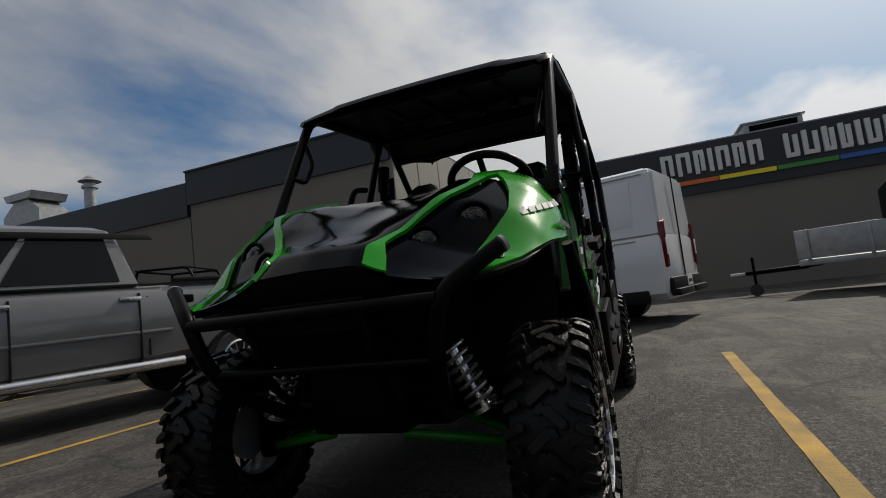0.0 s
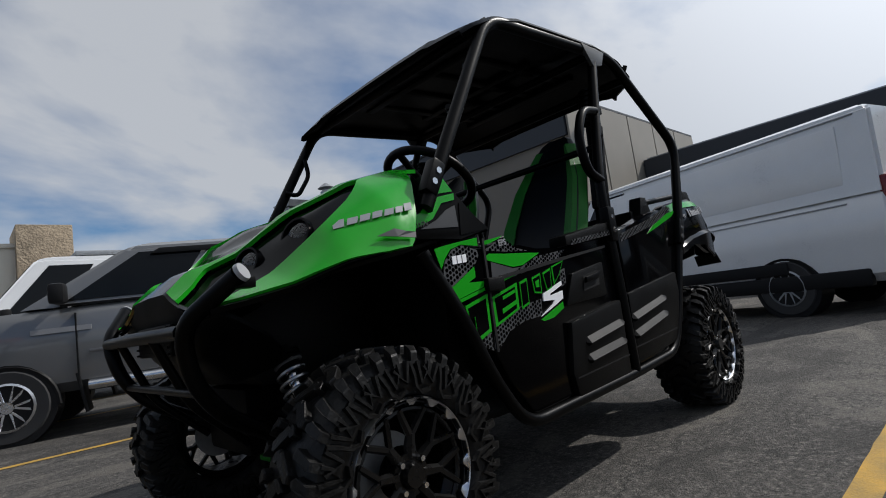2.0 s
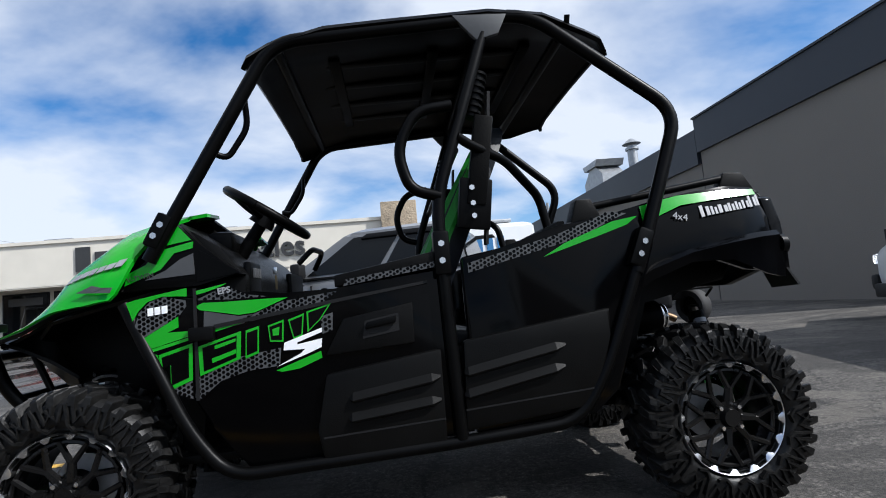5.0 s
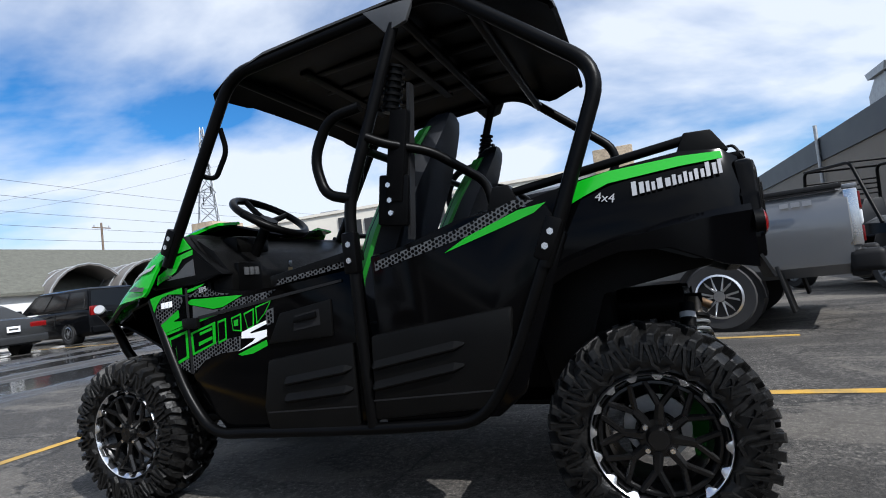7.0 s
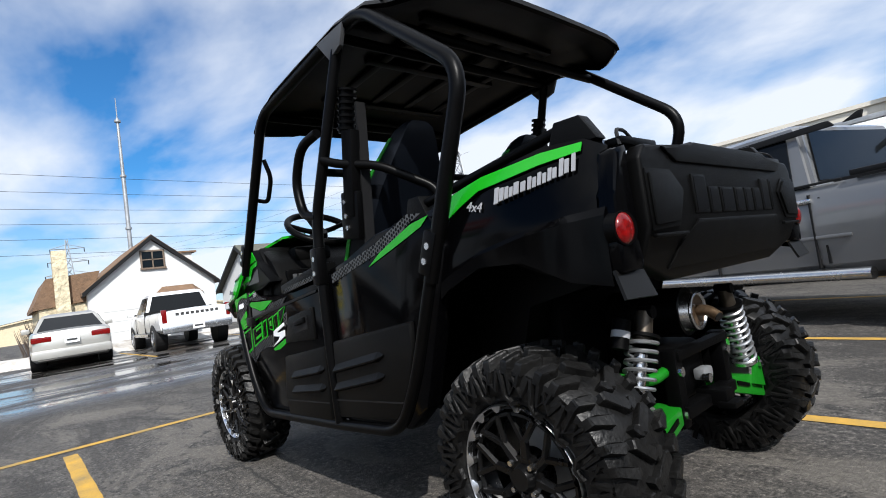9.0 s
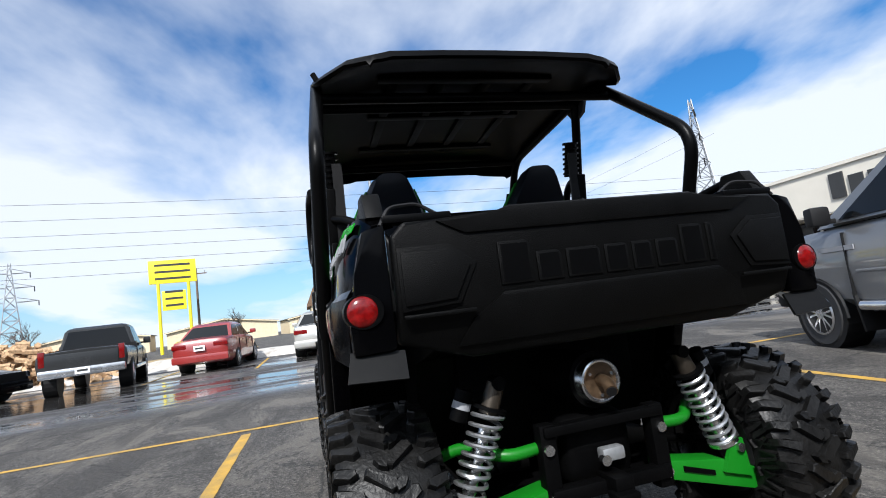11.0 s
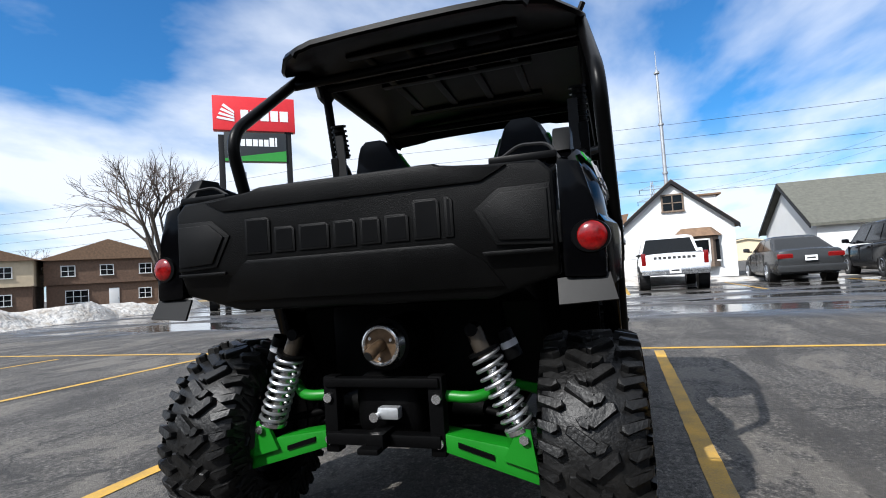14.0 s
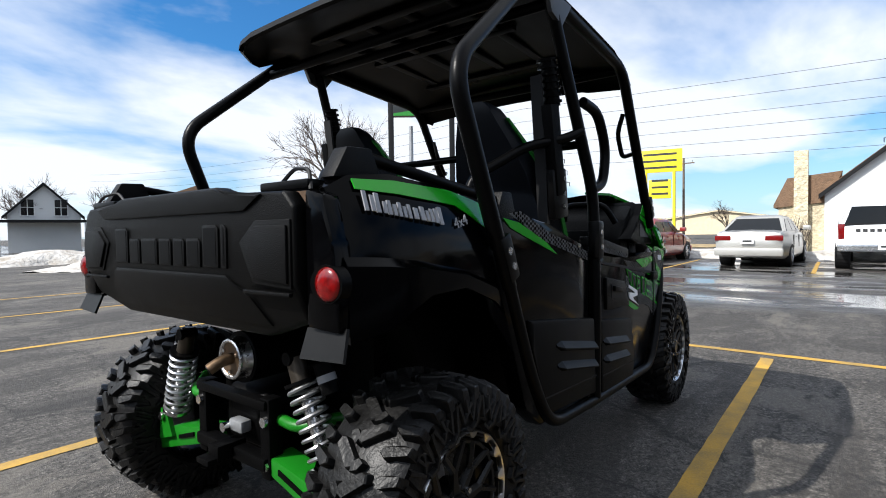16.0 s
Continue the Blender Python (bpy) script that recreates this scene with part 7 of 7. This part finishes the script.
film("door_gap", [(0.754, 0.986), (0.744, 0.986), (0.746, 0.606), (0.757, 0.606)], CAR_TRIM, "dark gap along the door's front", 5)
# honeycomb cells on the grey fields
HEX = [(math.cos(k * math.pi / 3), math.sin(k * math.pi / 3)) for k in range(6)]
hexes = bmesh.new()
rnd = random.Random(3)


def honeycomb(poly, y, r, bm):
    xs, zs = [p[0] for p in poly], [p[1] for p in poly]

    def inside(px, pz):
        c = False
        for (ax, az), (bx, bz) in zip(poly, poly[1:] + poly[:1]):
            if (az > pz) != (bz > pz) and px < (bx - ax) * (pz - az) / (bz - az) + ax:
                c = not c
        return c
    i, x = 0, min(xs)
    while x < max(xs):
        z = min(zs) + (r * 0.95 if i % 2 else 0)
        while z < max(zs):
            k = 0.60 + 0.28 * rnd.random()
            if inside(x, z):
                bm.faces.new([bm.verts.new((x + r * k * a, y, z + r * k * b)) for a, b in HEX])
            z += r * 1.9
        x += r * 1.65
        i += 1


REAR_COMB = [[(-0.215, 0.985), (-0.560, 1.065), (-0.770, 1.135), (-0.840, 1.125), (-0.782, 1.105), (-0.641, 1.045), (-0.215, 0.950)]]
for poly in REAR_COMB:
    flat_panel("grey_graphic", poly, 0.7555, 0.7570, GREY_DECAL, "dark grey honeycomb graphic", 0)
    honeycomb(poly, 0.7576, 0.0085, hexes)
flat_panel("green_graphic", [(-0.500, 0.985), (-0.585, 1.030), (-0.780, 1.098), (-0.880, 1.112), (-0.836, 1.082), (-0.736, 1.052)], 0.7555, 0.7582, GREEN, "lime green slash on the rear panel", 0)
SILL = [(0.225, 0.962), (-0.120, 1.004), (-0.120, 0.984), (0.235, 0.940)]
flat_panel("grey_graphic", SILL, 0.7705, 0.7720, GREY_DECAL, "dark grey honeycomb graphic", 0)
honeycomb(SILL, 0.7726, 0.0075, hexes)
for poly in COMB:
    honeycomb([(x - 0.006, z - 0.010) for x, z in poly], Y0 + 0.0019, 0.0085, hexes)
other = hexes.copy()
bmesh.ops.scale(other, vec=(1, -1, 1), verts=other.verts[:])
for cells in (hexes, other):
    tagged(part("honeycomb_pattern", cells, BLACK_GLOSS, utv, smooth=False), kind="stuff")

SECTION.clear()
# cargo bed: side panels with flared arches, tailgate
both("bed_side", thicken(loft([[(-0.80, y, z) for y, z in ((0.62, 1.10), (0.69, 1.135), (0.715, 1.07), (0.735, 0.95), (0.725, 0.87))],
                               [(-0.98, y, z) for y, z in ((0.62, 1.17), (0.69, 1.175), (0.72, 1.10), (0.742, 0.97), (0.737, 0.89))],
                               [(-1.15, y, z) for y, z in ((0.62, 1.195), (0.69, 1.20), (0.728, 1.12), (0.745, 1.0), (0.748, 0.935))],
                               [(-1.30, y, z) for y, z in ((0.62, 1.215), (0.685, 1.215), (0.724, 1.12), (0.742, 0.97), (0.745, 0.875))],
                               [(-1.42, y, z) for y, z in ((0.61, 1.21), (0.668, 1.205), (0.714, 1.10), (0.735, 0.96), (0.735, 0.86))],
                               [(-1.468, y, z) for y, z in ((0.59, 1.185), (0.645, 1.175), (0.690, 1.07), (0.710, 0.94), (0.705, 0.85))]]), 0.02), BLACK_GLOSS, utv, "gloss black cargo bed side")
both("bed_stripe", thicken(loft([[(-0.92, 0.724, 1.080), (-0.92, 0.704, 1.155)], [(-1.00, 0.725, 1.115), (-1.00, 0.703, 1.172)], [(-1.08, 0.724, 1.145), (-1.08, 0.702, 1.187)], [(-1.30, 0.714, 1.165), (-1.30, 0.700, 1.198)], [(-1.42, 0.694, 1.172), (-1.42, 0.681, 1.196)]]), 0.003), GREEN, utv, "lime green stripe along the bed side")
both("fender_flare", thicken(loft([[(-0.76, 0.728, 0.85), (-0.76, 0.742, 0.82), (-0.76, 0.735, 0.77)], [(-0.92, 0.735, 0.925), (-0.92, 0.754, 0.905), (-0.92, 0.752, 0.865)], [(-1.08, 0.738, 0.975), (-1.08, 0.765, 0.955), (-1.08, 0.763, 0.920)], [(-1.24, 0.740, 1.000), (-1.24, 0.768, 0.980), (-1.24, 0.766, 0.915)], [(-1.38, 0.738, 1.015), (-1.38, 0.758, 0.995), (-1.38, 0.760, 0.850)], [(-1.475, 0.712, 1.020), (-1.475, 0.726, 1.000), (-1.475, 0.730, 0.830)]]), 0.012), BLACK_GLOSS, utv, "gloss black creased wheel arch")
both("bed_rail", tube([(-0.70, 0.645, 1.17), (-1.34, 0.635, 1.258)], 0.016, bend=0), BLACK_SATIN, utv)
both("bed_rail_foot", prism([(-1.29, 1.20), (-1.45, 1.20), (-1.405, 1.275), (-1.325, 1.278)], "y", 0.605, 0.655, 0.008), BLACK_PLASTIC, utv)
both("bed_rail_foot", prism([(-0.64, 1.09), (-0.78, 1.12), (-0.74, 1.205), (-0.68, 1.205)], "y", 0.605, 0.675, 0.008), BLACK_PLASTIC, utv)
section(0.0, -0.03, 1.05)
part("bed_floor", box(-1.02, 0, 0.97, 0.82, 1.20, 0.03, 0.005), BLACK_PLASTIC, utv)
part("bed_front_wall", box(-0.62, 0, 1.06, 0.03, 1.22, 0.2, 0.005), BLACK_PLASTIC, utv)
section(-0.05, -0.03, 1.15)
gate_outline = [(-0.53, 0.90), (-0.53, 1.165), (-0.50, 1.20), (-0.30, 1.20), (-0.25, 1.225), (0.25, 1.225), (0.30, 1.20), (0.50, 1.20), (0.53, 1.165), (0.53, 0.90), (0.36, 0.842), (-0.36, 0.842)]


def tucked(bm):
    """Bends the part of a tailgate piece below its crease forward, under the bed."""
    bmesh.ops.bisect_plane(bm, geom=bm.verts[:] + bm.edges[:] + bm.faces[:], plane_co=(0, 0, 0.988), plane_no=(0, 0, 1))
    for v in bm.verts:
        v.co.x += max(0.0, 0.988 - v.co.z) * 0.42
    return bm


tailgate = part("tailgate", tucked(prism(gate_outline, "x", -1.475, -1.43, 0.010, seg=3)), BLACK_PLASTIC, utv, "black textured plastic tailgate")
for s in (1, -1):
    part("tailgate_panel", prism([(s * 0.522, 1.135), (s * 0.404, 1.135), (s * 0.345, 1.082), (s * 0.392, 0.985), (s * 0.522, 0.977)], "x", -1.480, -1.4735, 0.003), BLACK_PLASTIC, tailgate)
    part("tailgate_panel", prism([(s * 0.515, 1.122), (s * 0.410, 1.122), (s * 0.362, 1.080), (s * 0.402, 0.997), (s * 0.515, 0.990)], "x", -1.487, -1.4795, 0.004), BLACK_PLASTIC, tailgate)
    part("tailgate_rib", box(-1.478, s * 0.44, 0.965, 0.012, 0.16, 0.010, 0.003), BLACK_PLASTIC, tailgate)
    la = part("tailgate_latch", box(-1.42, s * 0.46, 1.215, 0.05, 0.16, 0.022, 0.006), BLACK_SATIN, tailgate)
    part("latch_cable", tube([(-1.40, s * 0.40, 1.225), (-1.40, s * 0.45, 1.26), (-1.42, s * 0.52, 1.25), (-1.44, s * 0.545, 1.20)], 0.005, bend=0.02, seg=6), CAR_TRIM, tailgate)
part("tailgate_lower", tucked(prism([(-0.29, 1.000), (0.29, 1.000), (0.36, 0.945), (0.40, 0.875), (-0.40, 0.875), (-0.36, 0.945)], "x", -1.482, -1.4735, 0.003)), BLACK_PLASTIC, tailgate)
part("tailgate_ridge", prism([(-0.43, 1.196), (-0.365, 1.158), (0.365, 1.158), (0.43, 1.196), (0.30, 1.197), (0.25, 1.220), (-0.25, 1.220), (-0.30, 1.197)], "x", -1.483, -1.4735, 0.005), BLACK_PLASTIC, tailgate)
word_w = [0.080, 0.064, 0.090, 0.064, 0.056, 0.064, 0.068, 0.022]
wy = sum(word_w) / 2 + 0.040
for k, bw in enumerate(word_w):
    tall = 0.112 if k in (0, 6, 7) else 0.078
    c = 0.010
    part("raised_bar", prism([(wy, 1.016), (wy - bw, 1.016), (wy - bw, 1.016 + tall - c), (wy - bw + c, 1.016 + tall), (wy, 1.016 + tall)], "x", -1.4805, -1.470, 0.0035), BLACK_PLASTIC, tailgate, "raised black bar of the maker mark")
    part("sunk_face", prism([(wy - 0.008, 1.024), (wy - bw + 0.008, 1.024), (wy - bw + 0.008, 1.008 + tall), (wy - 0.008, 1.008 + tall)], "x", -1.4815, -1.470, 0.0), BLACK_SATIN, tailgate)
    wy -= bw + 0.0115
for s in (1, -1):
    f = (lambda ps: [(s * y, z) for y, z in ps])
    part("corner_cap", prism(f([(0.535, 0.89), (0.535, 1.205), (0.590, 1.188), (0.612, 1.08), (0.632, 0.96), (0.630, 0.885)]), "x", -1.452, -1.40, 0.014), BLACK_GLOSS, utv, "gloss black rear corner")
    tl = part("tail_light", cyl((-1.43, s * 0.598, 0.992), (-1.456, s * 0.600, 0.992), 0.046, 0.042, 28), BLACK_SATIN, utv, "round red tail light")
    bm = bmesh.new()
    bmesh.ops.create_uvsphere(bm, u_segments=24, v_segments=12, radius=0.039, matrix=Matrix.Translation((-1.452, s * 0.602, 0.992)) @ Matrix.Diagonal((0.4, 0.88, 1, 1)))
    part("lens", bm, RED_LENS, tl, "red lens")
    part("rear_shield", thicken(loft([[(-1.435, s * 0.520, 0.888), (-1.462, s * 0.522, 0.822)], [(-1.435, s * 0.635, 0.898), (-1.462, s * 0.648, 0.830)]]), 0.008), SHIELD, utv, "black angled mud shield")
SECTION.clear()
for s in (1, -1):
    bx = -1.150
    for k, bw in enumerate([0.037, 0.027, 0.039, 0.027, 0.025, 0.027, 0.029, 0.010]):
        tall = 0.046 if k in (0, 6, 7) else 0.034
        z0 = 1.090 + 0.125 * (-1.150 - bx)

        def bed_y(x, z):
            return s * (0.7265 - (z - 1.12) * 0.30 - max(0.0, -1.30 - x) * 0.10 + 0.006)
        for lo, hi, high in ((0.0, 0.40, 1.0), (0.62, 1.0, 0.8)) if bw > 0.02 else ((0.0, 1.0, 1.0),):
            a, b = bx - bw * lo, bx - bw * hi
            za, zb_ = z0 + 0.125 * bw * lo, z0 + 0.125 * bw * hi
            bm = bmesh.new()
            bm.faces.new([bm.verts.new((x, bed_y(x, z), z)) for x, z in ((a, za), (b, zb_), (b, zb_ + tall * high), (a, za + tall * high))])
            part("side_word_bar", thicken(bm, 0.004), SILVER_DECAL, utv, "silver bar of the maker mark", False)
        bx -= bw + 0.006
    part("lettering", words("4x4", 0.042, 0.0015, pose(-1.066, s * 0.7335, 1.098, 90, 0, 180 if s > 0 else 0) @ pose(0, 0, 0, -10, 0, -14 if s > 0 else 14)), SILVER_DECAL, utv, "silver 4x4 lettering", False)

section(-0.05, -0.03, 1.03)
# cockpit
for s in (1, -1):
    seat = part("seat", prism([(0.28, 0.70), (0.30, 0.80), (0.10, 0.80), (-0.22, 0.76), (-0.26, 0.68)], "y", s * 0.37 - 0.225, s * 0.37 + 0.225, 0.045, seg=3), SEAT_BLACK, utv, "black and green bucket seat")
    BACK = ((-0.02, 0.74, 0.235, 0.10), (-0.06, 0.95, 0.245, 0.10), (-0.15, 1.15, 0.240, 0.10), (-0.25, 1.34, 0.210, 0.095), (-0.32, 1.47, 0.155, 0.085), (-0.365, 1.56, 0.108, 0.075), (-0.385, 1.60, 0.085, 0.06), (-0.395, 1.625, 0.050, 0.04))
    c = s * 0.37
    rows = [[(x + th * 0.45, c + hw * 0.55, z), (x + th * 0.75, c + hw * 0.92, z), (x + th * 0.2, c + hw, z), (x - th * 0.6, c + hw * 0.8, z), (x - th * 0.7, c, z), (x - th * 0.6, c - hw * 0.8, z), (x + th * 0.2, c - hw, z), (x + th * 0.75, c - hw * 0.92, z), (x + th * 0.45, c - hw * 0.55, z), (x + th * 0.40, c, z)] for x, z, hw, th in BACK]
    part("backrest", loft(rows, close=True, caps=True), SEAT_BLACK, seat, "dark navy vinyl backrest")
    for q in (1, -1):
        rows2 = [[(x + th * 0.60 + 0.006, c + q * hw * 0.62, z), (x + th * 0.85 + 0.010, c + q * hw * 0.85, z), (x + th * 0.3, c + q * (hw + 0.010), z), (x + th * 0.12, c + q * (hw * 0.99 + 0.006), z)] for x, z, hw, th in BACK[:6]]
        part("bolster", thicken(loft(rows2), 0.012), SEAT_GREEN, seat, "green vinyl bolster")
    part("belt_webbing", box(-0.30, s * 0.60, 1.40, 0.012, 0.045, 0.62, rot=Matrix.Rotation(radians(-6), 4, "Y")), CAR_TRIM, utv)
    part("belt_reel_cover", cyl((-0.245, s * 0.625, 1.60), (-0.29, s * 0.63, 1.78), 0.034, 0.030, 12), BLACK_SATIN, utv)
    for k in range(7):
        part("bellows_ring", cyl((-0.25 - 0.0065 * k, s * 0.626, 1.612 + 0.026 * k), (-0.252 - 0.0065 * k, s * 0.626, 1.622 + 0.026 * k), 0.041, seg=12), BLACK_SATIN, utv)
    plate = part("belt_plate", box(-0.23, s * 0.64, 1.25, 0.13, 0.03, 0.20, 0.01, rot=Matrix.Rotation(radians(-8), 4, "Y")), BLACK_SATIN, utv, "black belt anchor plate")
    for dz in (-0.05, 0.0, 0.06):
        part("plate_bolt", cyl((-0.22, s * 0.655, 1.25 + dz), (-0.22, s * 0.668, 1.25 + dz), 0.011, seg=6), CHROME, plate, "", False)
    part("belt_channel", box(-0.265, s * 0.64, 1.42, 0.075, 0.045, 0.36, 0.008, rot=Matrix.Rotation(radians(-10), 4, "Y")), DARK_METAL, utv)
SECTION.clear()
sc = Vector((0.572, 0.355, 1.297))
sd = Vector((-0.56, 0, 0.83)).normalized()
su, sv = Vector((0, 1, 0)), sd.cross(Vector((0, 1, 0)))
ring = [sc + 0.186 * (math.cos(a) * su + math.sin(a) * sv) for a in [2 * math.pi * i / 36 for i in range(37)]]
steer = part("steering_wheel", tube(ring, 0.019, bend=0, seg=10), BLACK_SATIN, utv, "black three-spoke steering wheel")
for a in (-0.25, math.pi + 0.25, math.pi * 1.5):
    d = math.cos(a) * su + math.sin(a) * sv
    part("spoke", tube([sc - sd * 0.03, sc - sd * 0.02 + d * 0.09, sc + d * 0.174], 0.015, bend=0.03), BLACK_SATIN, steer)
part("hub", cyl(sc - sd * 0.06, sc - sd * 0.012, 0.055, 0.045, 18), BLACK_SATIN, steer)
part("steering_column", cyl(sc - sd * 0.05, sc - sd * 0.34, 0.026, 0.03, 14), DARK_METAL, utv)
part("gauge_pod", box(0.74, 0.355, 1.17, 0.10, 0.24, 0.09, 0.025), BLACK_PLASTIC, utv)
part("switch_panel", box(0.612, 0.50, 0.99, 0.03, 0.16, 0.17, 0.012), BLACK_SATIN, utv)
for i in range(3):
    part("switch", box(0.594, 0.465 + 0.035 * i, 1.03, 0.012, 0.024, 0.038, 0.003), GREY_DECAL, utv)
part("key", box(0.585, 0.22, 1.06, 0.02, 0.012, 0.03, 0.003), CHROME, utv)
part("key_tag", box(0.582, 0.22, 1.005, 0.004, 0.034, 0.065, 0.002), DRY_GRASS, utv, "pale key tag hanging below the wheel")
part("glovebox_lid", box(0.600, -0.32, 1.0, 0.03, 0.34, 0.14, 0.012), BLACK_SATIN, utv)
part("gear_lever", tube([(0.42, 0.02, 0.80), (0.40, 0.02, 0.93)], 0.012, bend=0), DARK_METAL, utv)
part("gear_lever_knob", box(0.398, 0.02, 0.945, 0.035, 0.035, 0.05, 0.012), BLACK_SATIN, utv)
part("centre_console", prism([(0.55, 0.40), (0.55, 0.95), (0.30, 0.80), (-0.20, 0.76), (-0.20, 0.40)], "y", -0.06, 0.06, 0.015), BLACK_PLASTIC, utv)
SECTION.clear()
